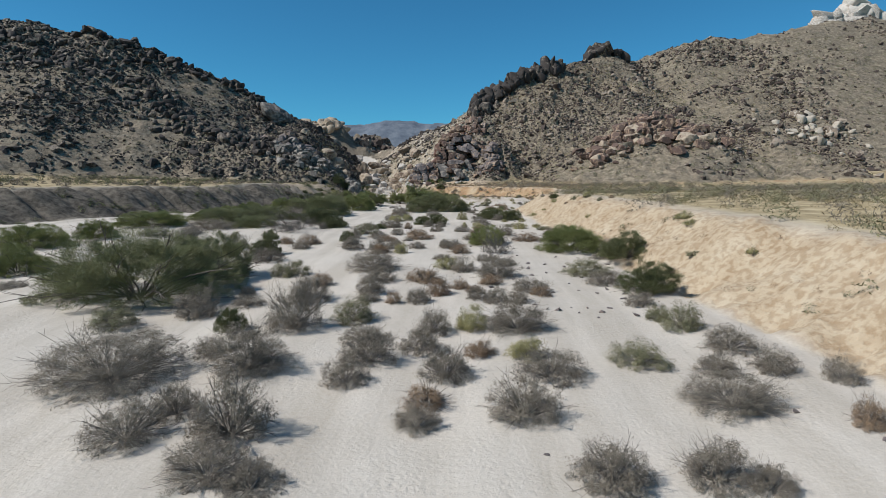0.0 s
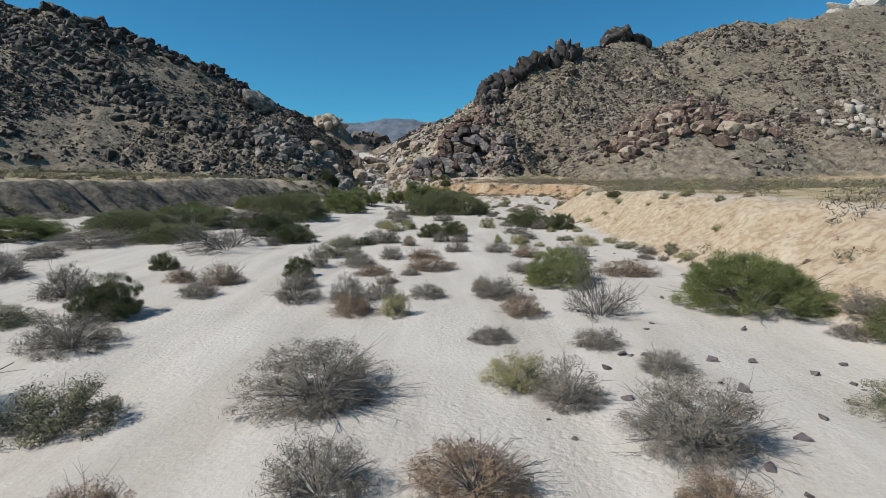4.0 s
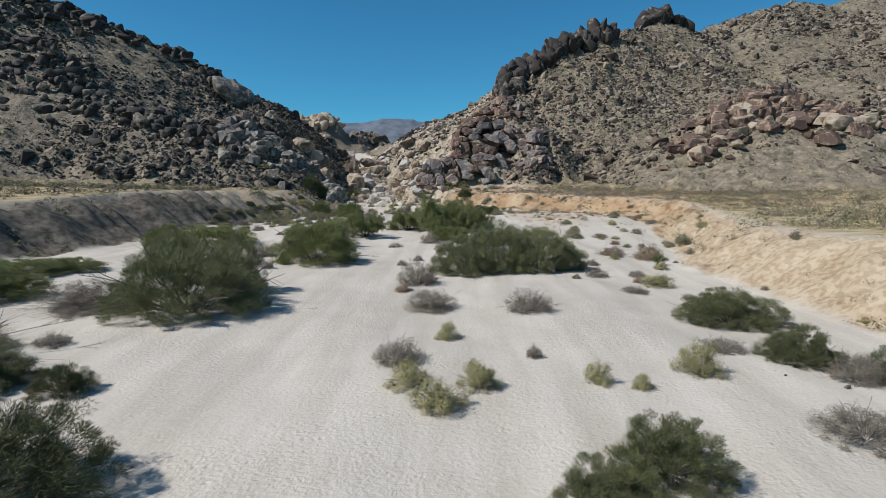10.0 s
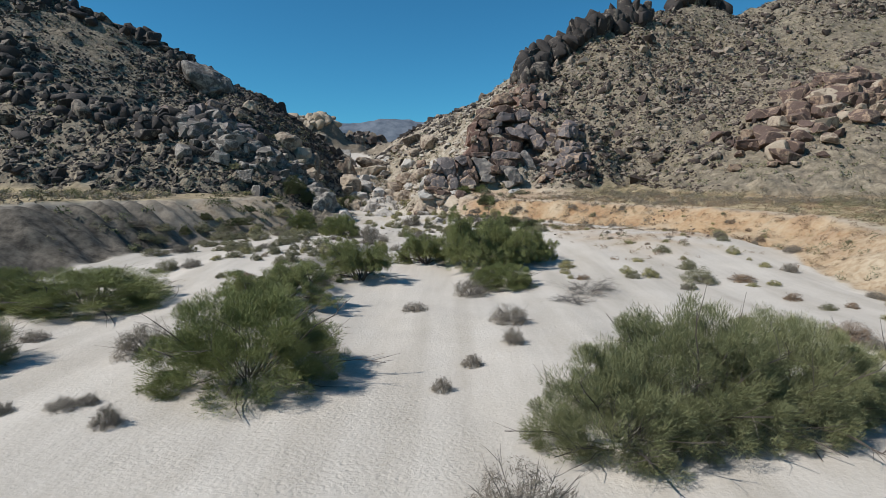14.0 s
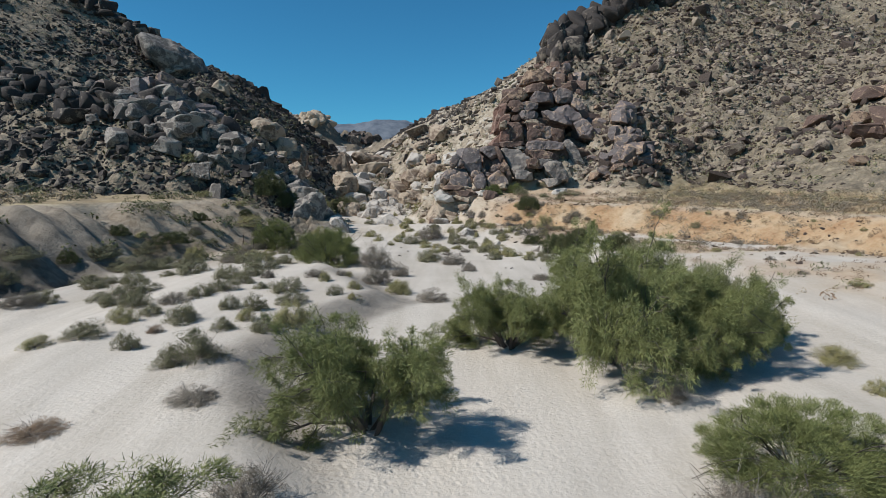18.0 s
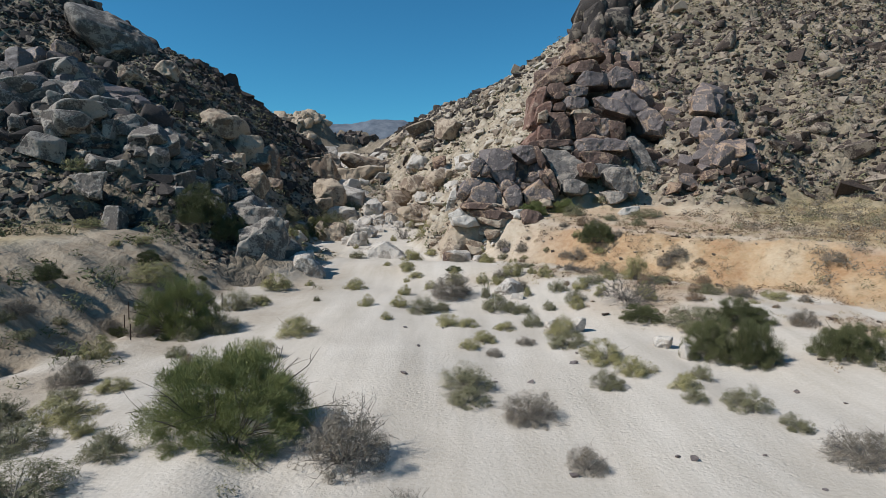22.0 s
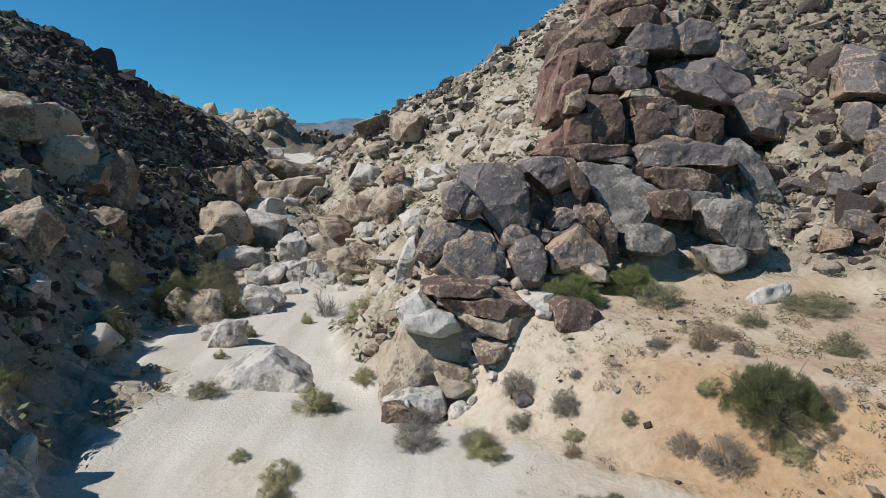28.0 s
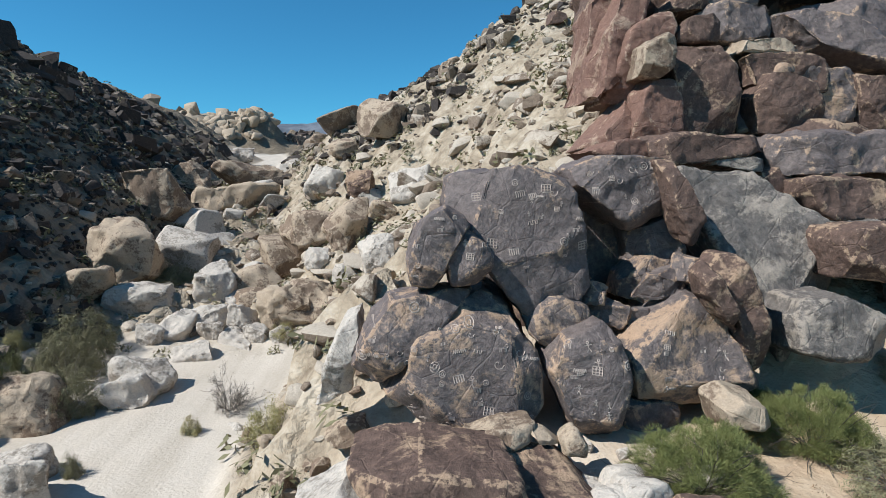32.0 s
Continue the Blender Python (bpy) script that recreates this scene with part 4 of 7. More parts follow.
plant("yellow", -25.2, 135.4, 1.2, 0.4)
plant("yellow", -30.5, 135.5, 1.0, 0.7)
plant("olive", -33.9, 135.7, 2.2, 0.7)
plant("yellow", -7.0, 136.3, 1.0, 0.5)
plant("dark", -23.3, 136.3, 1.1, 0.5)
plant("dark", -0.1, 138.5, 2.0, 1.1)
plant("olive", -9.4, 136.7, 1.1, 0.6)
plant("olive", -14.1, 136.9, 1.7, 0.7)
plant("olive", -6.0, 137.3, 0.8, 0.5)
plant("yellow", -21.2, 137.3, 0.8, 0.4)
plant("dark", -32.7, 137.1, 2.7, 0.7)
plant("dark", -3.4, 138.9, 1.6, 1.5)
plant("yellow", -8.1, 138.0, 1.4, 0.6)
plant("dark", -4.5, 139.8, 1.8, 1.3)
plant("rust", -24.4, 138.9, 0.6, 0.4)
plant("yellow", -8.6, 139.9, 1.8, 0.7)
plant("yellow", -28.7, 140.3, 1.5, 0.8)
plant("olive", -31.6, 140.4, 1.0, 0.3)
plant("yellow", -22.3, 140.5, 1.5, 0.8)
plant("grey", -12.8, 141.0, 0.7, 0.3)
plant("yellow", -13.8, 141.8, 0.9, 0.4)
plant("olive", -9.6, 142.2, 1.7, 0.6)
plant("dark", -1.7, 143.3, 2.3, 0.9)
plant("grey", -11.3, 142.6, 0.8, 0.3)
plant("olive", -3.5, 143.6, 2.7, 0.8)
plant("yellow", -13.1, 143.0, 1.2, 0.5)
plant("olive", -26.5, 143.9, 1.2, 0.4)
plant("grey", -28.8, 144.0, 1.2, 0.6)
plant("yellow", -9.4, 144.0, 1.5, 0.9)
plant("yellow", -21.8, 144.3, 1.9, 0.8)
plant("dark", -5.3, 145.2, 1.7, 0.6)
plant("olive", -25.7, 145.1, 1.7, 0.9)
plant("green", -27.7, 145.2, 3.2, 2.1)
plant("yellow", -11.9, 145.4, 1.1, 0.4)
plant("yellow", -13.7, 145.8, 1.0, 0.4)
plant("yellow", -14.7, 146.0, 1.2, 0.6)
plant("olive", -10.5, 146.1, 1.1, 0.6)
plant("yellow", -17.8, 146.8, 0.6, 0.4)
plant("dead", -4.9, 148.1, 2.8, 1.2)
plant("yellow", -7.7, 148.1, 0.9, 0.6)
plant("olive", -16.0, 148.6, 1.6, 0.8)
plant("olive", -10.9, 148.7, 1.5, 0.6)
plant("olive", -9.1, 148.7, 0.8, 0.5)
plant("olive", -0.5, 148.8, 1.7, 0.5)
plant("yellow", -3.8, 149.1, 0.9, 0.7)
plant("olive", -7.6, 149.1, 1.2, 0.7)
plant("olive", -12.0, 149.4, 1.9, 0.9)
plant("olive", -15.0, 149.4, 1.3, 0.5)
plant("yellow", -6.2, 149.5, 0.6, 0.4)
plant("yellow", -19.2, 149.7, 0.9, 0.6)
plant("yellow", -17.4, 149.7, 1.0, 0.6)
plant("olive", -26.6, 150.0, 1.8, 1.0)
plant("yellow", -31.6, 150.5, 2.9, 1.0)
plant("olive", -1.9, 152.0, 1.7, 0.5)
plant("yellow", -25.7, 151.1, 1.4, 0.6)
plant("yellow", -6.9, 151.2, 1.0, 0.6)
plant("olive", -8.1, 151.3, 1.1, 0.6)
plant("yellow", -9.9, 151.3, 0.6, 0.5)
plant("olive", -22.4, 151.5, 0.5, 0.3)
plant("olive", -12.3, 151.9, 0.7, 0.7)
plant("olive", -6.0, 152.1, 1.6, 0.5)
plant("dark", -32.4, 152.0, 1.3, 0.6)
plant("yellow", -3.0, 153.0, 1.6, 1.4)
plant("grey", 0.5, 155.2, 1.4, 0.7)
plant("grey", -14.3, 152.4, 2.6, 1.2)
plant("grey", -10.2, 152.6, 1.0, 0.6)
plant("yellow", -4.7, 152.7, 0.9, 0.5)
plant("yellow", -25.9, 155.2, 2.1, 1.0)
plant("yellow", -17.3, 152.9, 0.9, 0.6)
plant("yellow", -33.5, 153.6, 1.2, 0.5)
plant("olive", -4.3, 155.1, 1.2, 0.7)
plant("yellow", -11.4, 154.1, 1.0, 0.6)
plant("yellow", -37.8, 155.1, 1.9, 0.6)
plant("yellow", -8.3, 154.5, 1.0, 0.6)
plant("yellow", -15.7, 154.7, 0.8, 0.5)
plant("yellow", -12.3, 154.9, 0.9, 0.6)
plant("yellow", -14.1, 155.3, 1.1, 0.8)
plant("yellow", -20.7, 155.5, 1.5, 0.7)
plant("dead", -5.8, 155.7, 2.0, 0.5)
plant("yellow", -10.2, 155.7, 1.5, 1.0)
plant("yellow", -3.6, 158.9, 1.1, 0.4)
plant("dark", -30.4, 159.6, 2.2, 1.6)
plant("grey", -2.2, 159.4, 0.9, 0.5)
plant("yellow", -17.4, 157.1, 0.5, 0.3)
plant("yellow", -40.9, 159.1, 1.7, 0.9)
plant("dark", -3.6, 159.6, 2.4, 1.4)
plant("grey", -5.1, 159.3, 1.3, 0.8)
plant("grey", -5.8, 160.3, 0.9, 0.5)
plant("yellow", -16.8, 157.9, 1.1, 0.4)
plant("dark", -14.1, 158.3, 1.0, 0.3)
plant("dark", -32.3, 159.2, 3.2, 2.1)
plant("olive", -6.9, 161.7, 0.7, 0.3)
plant("yellow", -26.7, 163.0, 1.1, 0.8)
plant("olive", -4.9, 161.0, 0.6, 0.3)
plant("yellow", -17.5, 159.8, 1.0, 0.6)
plant("grey", -8.6, 163.0, 1.1, 0.7)
plant("olive", -10.1, 163.3, 0.9, 0.4)
plant("yellow", -17.5, 160.8, 1.3, 0.5)
plant("yellow", -11.7, 161.5, 1.0, 0.7)
plant("grey", -8.0, 163.9, 0.4, 0.3)
plant("olive", 0.2, 162.1, 1.3, 0.7)
plant("grey", -3.0, 162.2, 0.7, 0.4)
plant("grey", -13.6, 162.3, 1.4, 0.7)
plant("yellow", -19.2, 162.3, 0.7, 0.3)
plant("grey", -9.9, 164.7, 1.2, 0.8)
plant("grey", -11.7, 162.3, 1.0, 0.5)
plant("grey", -5.1, 163.9, 0.8, 0.4)
plant("rust", -3.9, 163.2, 0.9, 0.7)
plant("rust", -2.6, 164.1, 1.2, 0.4)
plant("grey", -13.6, 164.3, 1.4, 0.6)
plant("olive", -1.1, 165.0, 1.0, 0.5)
plant("yellow", -11.5, 166.2, 0.6, 0.5)
plant("olive", 2.3, 166.4, 2.8, 0.6)
plant("yellow", -17.5, 166.4, 1.8, 1.0)
plant("yellow", -12.9, 166.6, 1.0, 0.6)
plant("olive", -3.4, 167.6, 2.0, 0.9)
plant("green", -7.0, 168.1, 2.2, 1.0)
plant("olive", -22.5, 168.6, 1.6, 0.6)
plant("green", -4.0, 169.2, 1.9, 1.0)
plant("yellow", -15.9, 169.4, 1.2, 0.6)
plant("green", -4.5, 170.3, 1.0, 0.6)
plant("olive", -12.0, 170.4, 0.9, 0.7)
plant("olive", -0.4, 170.7, 1.4, 0.7)
plant("olive", -13.8, 171.2, 0.9, 0.6)
plant("yellow", -23.2, 172.4, 0.6, 0.4)
plant("dark", -28.8, 173.5, 1.7, 1.3)
plant("green", 0.2, 174.1, 2.3, 1.3)
plant("olive", -22.7, 176.0, 0.7, 0.7)
plant("yellow", -16.5, 176.1, 1.9, 1.4)
plant("yellow", -20.1, 178.9, 0.8, 0.6)
plant("olive", -31.3, 179.3, 2.7, 1.4)
plant("dark", -28.2, 180.4, 3.0, 2.0)
plant("dead", -19.3, 180.9, 1.4, 1.5)
plant("olive", -25.7, 181.0, 2.4, 1.8)
plant("olive", -27.5, 184.5, 2.9, 2.1)
plant("yellow", -30.4, 185.6, 1.3, 1.0)
plant("olive", -28.5, 187.2, 3.5, 2.2)
plant("yellow", -19.0, 189.0, 1.5, 0.8)
plant("olive", -27.7, 197.3, 3.0, 1.4)

# low growth along the foot of the banks, on the terraces and on the canyon sides
def margin(count, seed, y0, y1, place, kinds, wide, tall):
    r = random.Random(seed)
    for _ in range(count):
        y = r.uniform(y0, y1)
        x = place(y, r)
        if parts_of(np.array([x]), np.array([y]))[4][0] < 0.35:
            w = wide[0] + (wide[1] - wide[0]) * r.random() ** 1.6
            plant(r.choice(kinds), round(x, 1), round(y, 1), w, w * r.uniform(*tall))


margin(120, 77, 84, 162, lambda y, r: float(np.interp(y, RIGHT_TOE_Y, RIGHT_TOE_X)) + r.uniform(-9, 6), ("yellow", "yellow", "olive", "grey", "rust"), (0.4, 1.3), (0.35, 0.6))
margin(30, 78, 25, 82, lambda y, r: float(np.interp(y, RIGHT_TOE_Y, RIGHT_TOE_X)) + r.uniform(0.5, 6), ("yellow", "olive", "yellow", "rust"), (0.4, 1.1), (0.35, 0.6))
margin(30, 81, 130, 160, lambda y, r: r.uniform(-36, -24), ("olive", "grey", "yellow", "dark"), (0.5, 1.6), (0.4, 0.65))

# ---- rocks ----
def rock_material(name, dark, mid, light, cover, island=0.0, rough=0.82):
    """Stone: light fresh rock under a darker weathered skin; cover is the share of skin."""
    m, nt, b = material(name)
    geo, info = nt.nodes.new("ShaderNodeNewGeometry"), nt.nodes.new("ShaderNodeObjectInfo")
    shift = nt.nodes.new("ShaderNodeVectorMath")
    shift.operation = "MULTIPLY_ADD"
    nt.links.new(info.outputs["Random"], shift.inputs[0])
    shift.inputs[1].default_value = (37, 53, 71)
    nt.links.new(geo.outputs["Position"], shift.inputs[2])
    pos = shift.outputs[0]
    big, fine, speck = tex(nt, 0.9, 6, 0.62, vec=pos), tex(nt, 7.0, 7, 0.7, vec=pos), tex(nt, 26.0, 4, 0.6, vec=pos)
    skin = ramp(nt, fine.outputs["Fac"], [(0.3, dark), (0.7, mid)])
    bare = ramp(nt, fine.outputs["Fac"], [(0.3, tuple(0.72 * v for v in light)), (0.7, light)])
    edge = calc(nt, "ADD", big.outputs["Fac"], calc(nt, "MULTIPLY", calc(nt, "SUBTRACT", fine.outputs["Fac"], 0.5), 0.45))
    if island:
        edge = calc(nt, "ADD", edge, calc(nt, "MULTIPLY", calc(nt, "SUBTRACT", geo.outputs["Random Per Island"], 0.5), island))
    edge = calc(nt, "ADD", edge, calc(nt, "MULTIPLY", calc(nt, "SUBTRACT", info.outputs["Random"], 0.5), 0.16))
    worn = calc(nt, "MULTIPLY", attr(nt, "edge"), calc(nt, "MULTIPLY", calc(nt, "SUBTRACT", fine.outputs["Fac"], 0.38), 0.7))
    edge = calc(nt, "ADD", edge, worn)
    mask = ramp(nt, edge, [(0.36 + 0.3 * cover - 0.04, (1, 1, 1)), (0.36 + 0.3 * cover + 0.05, (0, 0, 0))])
    c = mix(nt, mask, bare, skin)
    c = mix(nt, 0.22, c, ramp(nt, speck.outputs["Fac"], [(0.35, (0.05, 0.045, 0.04)), (0.65, (0.5, 0.45, 0.4))]), "OVERLAY")
    nt.links.new(c, b.inputs["Base Color"])
    b.inputs["Roughness"].default_value = rough
    b.inputs["Specular IOR Level"].default_value = 0.3 if rough > 0.7 else 0.5
    crack = tex(nt, 1.3, kind="ShaderNodeTexVoronoi", vec=pos)
    crack.feature = "DISTANCE_TO_EDGE"
    line = ramp(nt, crack.outputs["Distance"], [(0.0, (0, 0, 0)), (0.03, (1, 1, 1))])
    h = calc(nt, "ADD", calc(nt, "MULTIPLY", fine.outputs["Fac"], 1.0), calc(nt, "MULTIPLY", line, 0.18))
    h = calc(nt, "ADD", h, calc(nt, "MULTIPLY", speck.outputs["Fac"], 0.25))
    bump(nt, b, h, 0.7, 0.09)
    return m


ROCK = {
    "varnish": rock_material("varnished_rock", (0.075, 0.06, 0.056), (0.225, 0.18, 0.165), (0.47, 0.325, 0.22), 0.84, 0.0, 0.6),
    "brown": rock_material("brown_rock", (0.068, 0.045, 0.037), (0.195, 0.128, 0.10), (0.42, 0.295, 0.20), 0.80),
    "red": rock_material("red_rock", (0.15, 0.085, 0.065), (0.28, 0.165, 0.125), (0.42, 0.30, 0.22), 0.75),
    # Slab tone is lowered partly for the shadow lying on the leaning face.
    "slab": rock_material("smooth_slab_rock", (0.10, 0.088, 0.08), (0.215, 0.19, 0.17), (0.36, 0.31, 0.26), 0.6),
    "tan": rock_material("tan_rock", (0.15, 0.105, 0.075), (0.29, 0.215, 0.155), (0.50, 0.40, 0.295), 0.42),
    "pale": rock_material("pale_rock", (0.24, 0.205, 0.17), (0.40, 0.355, 0.305), (0.62, 0.565, 0.495), 0.28),
    "grey": rock_material("grey_rock", (0.07, 0.061, 0.054), (0.19, 0.165, 0.143), (0.38, 0.335, 0.285), 0.55),
    # Both dark talus skins: varnish, deepened in place of fine shadows among stones.
    "talus_dark": rock_material("dark_talus", (0.024, 0.02, 0.019), (0.08, 0.064, 0.054), (0.27, 0.22, 0.17), 0.78, 0.30),
    "talus_mixed": rock_material("mixed_talus", (0.035, 0.026, 0.022), (0.115, 0.083, 0.066), (0.36, 0.29, 0.22), 0.66, 0.5),
    "talus_pale": rock_material("pale_talus", (0.13, 0.095, 0.07), (0.30, 0.235, 0.175), (0.55, 0.475, 0.385), 0.36, 0.6),
}


def block_grid(n):
    """A cube's surface as an n by n grid a side, welded."""
    key, verts, faces = {}, [], []
    for axis in range(3):
        for sgn in (-1, 1):
            ids = []
            for i in range(n + 1):
                for j in range(n + 1):
                    p = [0.0, 0.0, 0.0]
                    p[axis], p[(axis + 1) % 3], p[(axis + 2) % 3] = float(sgn), -1 + 2 * i / n, -1 + 2 * j / n
                    k = tuple(round(v, 5) for v in p)
                    if k not in key:
                        key[k] = len(verts)
                        verts.append(k)
                    ids.append(key[k])
            for i in range(n):
                for j in range(n):
                    a, b, c, d = ids[i * (n + 1) + j], ids[(i + 1) * (n + 1) + j], ids[(i + 1) * (n + 1) + j + 1], ids[i * (n + 1) + j + 1]
                    faces.append((a, b, c, d) if sgn > 0 else (a, d, c, b))
    return np.array(verts), np.array(faces)


GRIDS = {n: block_grid(n) for n in (30,)}


def stone(n, seed, crisp=16, cuts=9, depth=(0.72, 1.0), rough=0.0, skew=0.34):
    """Vertices of a rounded stone of half-size 1: a block split along random planes, its edges worn as crisp tells."""
    rng = np.random.default_rng(seed)
    v, f = GRIDS[n]
    u = unit(v)
    nrm = np.concatenate([np.eye(3), -np.eye(3)]) + rng.normal(0, skew, (6, 3))
    nrm = np.concatenate([unit(nrm), unit(rng.normal(size=(cuts, 3)))])
    d = np.concatenate([rng.uniform(0.78, 1.0, 6), rng.uniform(*depth, cuts)])
    r = ((np.maximum(u @ nrm.T, 0) / d) ** crisp).sum(1) ** (-1.0 / crisp)
    if rough:
        off = rng.uniform(0, 100, 3)
        k = np.array([noise.ridged_multi_fractal(Vector(p * 1.1 + off), 0.9, 2.1, 5, 1.0, 2.0) for p in u])
        r = r * (1 + rough * (k - k.mean()))
    v = u * r[:, None]
    return v / np.abs(v).max(0), f


def hewn(planes, reach, chamfer, segs, grain=0.0, rough=0.0, off=(0, 0, 0), scale=(1, 1, 1), freq=1.0, soft=2):
    """A rock bounded by planes of (normal, distance): triangles, with its broken edges marked; grain is the mesh size."""
    bm = bmesh.new()
    bmesh.ops.create_cube(bm, size=2 * reach)
    for nrm, d in planes:
        cut = bmesh.ops.bisect_plane(bm, geom=bm.verts[:] + bm.edges[:] + bm.faces[:], plane_co=Vector(nrm) * d, plane_no=nrm, clear_outer=True)
        edges = [g for g in cut["geom_cut"] if isinstance(g, bmesh.types.BMEdge)]
        if len(edges) > 2:
            bmesh.ops.edgeloop_fill(bm, edges=edges)
    bmesh.ops.scale(bm, vec=scale, verts=bm.verts)
    bmesh.ops.remove_doubles(bm, verts=bm.verts, dist=chamfer * 0.8 + 1e-4)
    if chamfer:
        made = bmesh.ops.bevel(bm, geom=bm.edges[:], offset=chamfer, segments=segs, profile=0.55, affect="EDGES", clamp_overlap=True)
        for face in made["faces"]:
            face.material_index = 1
    bmesh.ops.triangulate(bm, faces=bm.faces[:])
    if grain:
        for _ in range(5):
            long = [e for e in bm.edges if e.calc_length() > grain]
            if not long or len(bm.faces) > 6000:
                break
            bmesh.ops.subdivide_edges(bm, edges=long, cuts=1)
            bmesh.ops.triangulate(bm, faces=[f for f in bm.faces if len(f.verts) > 3])
        for _ in range(soft):
            bmesh.ops.smooth_vert(bm, verts=bm.verts, factor=0.5, use_axis_x=True, use_axis_y=True, use_axis_z=True)
        bm.normal_update()
        o = Vector(off)
        for p in bm.verts:
            q = p.co * freq + o
            k = noise.ridged_multi_fractal(q, 0.9, 2.1, 4, 1.0, 2.0) - 1.1
            p.co += p.normal * rough * (0.8 * k + 2.2 * noise.noise(q * 0.55) + 0.7 * noise.noise(q * 1.9) + 0.35 * noise.noise(q * 5.0))
    bm.verts.index_update()
    v = np.array([p.co for p in bm.verts])
    f = np.array([[p.index for p in face.verts] for face in bm.faces])
    w = np.array([float(face.material_index) for face in bm.faces])
    bm.free()
    return v, f, w


def split_planes(seed, cuts, depth, skew):
    rng = np.random.default_rng(seed)
    nrm = np.concatenate([np.eye(3), -np.eye(3)]) + rng.normal(0, skew, (6, 3))
    nrm = np.concatenate([unit(nrm), unit(rng.normal(size=(cuts, 3)))])
    d = np.concatenate([rng.uniform(0.80, 1.0, 6), rng.uniform(*depth, cuts)])
    return [(tuple(a), float(b)) for a, b in zip(nrm, d)]


def rock_mesh(name, v, f, worn, mat, smooth=True):
    me = raw_mesh(name, v, f, mat, smooth)
    me.attributes.new("edge", "FLOAT", "FACE").data.foreach_set("value", worn.astype(np.float32))
    if smooth:
        me.set_sharp_from_angle(angle=radians(42))
    return me


# cuts, their depth, skew of the block, chamfer, segments
SHAPES = {
    "boulder": (9, (0.74, 1.02), 0.25, 0.05, 2), "standing_slab": (6, (0.8, 1.05), 0.15, 0.04, 1), "ledge_block": (4, (1.0, 1.3), 0.08, 0.035, 1),
    "cliff_block": (6, (0.95, 1.3), 0.13, 0.03, 1),
}
SAID = {
    "varnish": "dark desert-varnished", "brown": "weathered brown", "red": "reddish-brown", "slab": "smooth grey-tan", "tan": "tan rounded granite",
    "pale": "pale grey granite", "grey": "cracked grey",
}
WHERE = {
    "boulder": ("boulder lying among others in the canyon", "boulder", "boulders of the canyon"), "carved_boulder": ("boulder covered in pecked rock carvings", "boulder", "carved rocks"),
    "carved_slab": ("rock slab with pecked rock carvings", "rock slab", "carved rocks"), "standing_slab": ("rock slab standing upright in the outcrop", "rock slab", "standing slabs"),
    "rock_slab": ("rock face leaning back in the outcrop", "rock face", ""), "ledge_block": ("block of a rock ledge in the cliff", "rock block", "ledge blocks"),
    "cliff_block": ("block stacked in the rock cliff", "rock block", "cliff blocks"), "knob_boulder": ("huge boulder on the hill's crest", "boulder", ""),
    "bedrock_bulge": ("bulge of smooth bedrock in the canyon side", "bedrock", "bedrock bulges"),
}
CARVED = []


def place_rock(name, kind, me, m):
    said, cat, group = WHERE[name]
    ob = tagged(new(name, me), SAID[kind] + " " + said, cat, group, "thing")
    if name == "boulder" and 110 < m.translation.y < 167:
        zs = [v.co.z for v in me.vertices]       # loose boulders settle into the sand
        rest = ground_at(m.translation.x, m.translation.y) - 0.15 * (max(zs) - min(zs)) - min(zs)
        m.translation.z = min(m.translation.z, rest)
    ob.matrix_basis = m
    if name.startswith("carved"):
        CARVED.append(ob)


def rock(name, kind, x, y, z, wx, wy, wz, seed):
    cuts, depth, skew, chamfer, segs = SHAPES[name]
    half = np.array([wx, wy, wz]) / 2
    if kind in ("tan", "pale") and name == "boulder":
        chamfer *= 1.2
    size = float(half.max())
    v, f, w = hewn(split_planes(1000 + seed, cuts, depth, skew), 1.3, chamfer * size, segs, max(0.12, 0.13 * size), 0.085 * size, (seed * 3.7, seed * 1.3, 5), tuple(half), 1.5 / size, 3 if kind in ("tan", "pale") else 1)
    rnd = random.Random(seed)
    place_rock(name, kind, rock_mesh(name, v, f, w, ROCK[kind]), pose(x, y, z, rnd.uniform(-8, 8), rnd.uniform(-8, 8), rnd.uniform(-16, 16)))


def faceted(name, kind, x, y, z, thick, lean, seed, facets):
    """A rock whose outline from the front is bounded by facets of (degrees, distance); lean tips its front face back."""
    rng = np.random.default_rng(70 + seed)
    half = thick / 2
    nrm = [(math.cos(radians(a)), rng.uniform(-0.14, 0.08), math.sin(radians(a))) for a, _ in facets]
    d = [m for _, m in facets]
    wide = max(d)
    # the broken front: one main face and a few shallow spalls off its borders
    nrm += [(rng.uniform(-0.10, 0.10), -1, lean), (0, 1, 0)]
    d += [half, half]
    for _ in range(7):
        a = rng.uniform(0, 6.28)
        k = rng.uniform(0.4, 1.3)
        nrm.append((k * math.cos(a), -1, lean + k * math.sin(a)))
        d.append((half + k * wide * rng.uniform(0.50, 0.72)) / math.sqrt(1 + k * k))
    soft = 3 if kind in ("tan", "pale", "slab") else 1
    v, f, w = hewn([(tuple(a), float(b)) for a, b in zip(unit(np.array(nrm)), d)], wide * 3, 0.035 + 0.012 * wide, 2, max(0.08, 0.055 * wide), 0.04 + 0.024 * wide,
                   tuple(rng.uniform(0, 100, 3)), (1, 1, 1), 1.1, soft)
    place_rock(name, kind, rock_mesh(name, v, f, w, ROCK[kind]), pose(x, y, z))


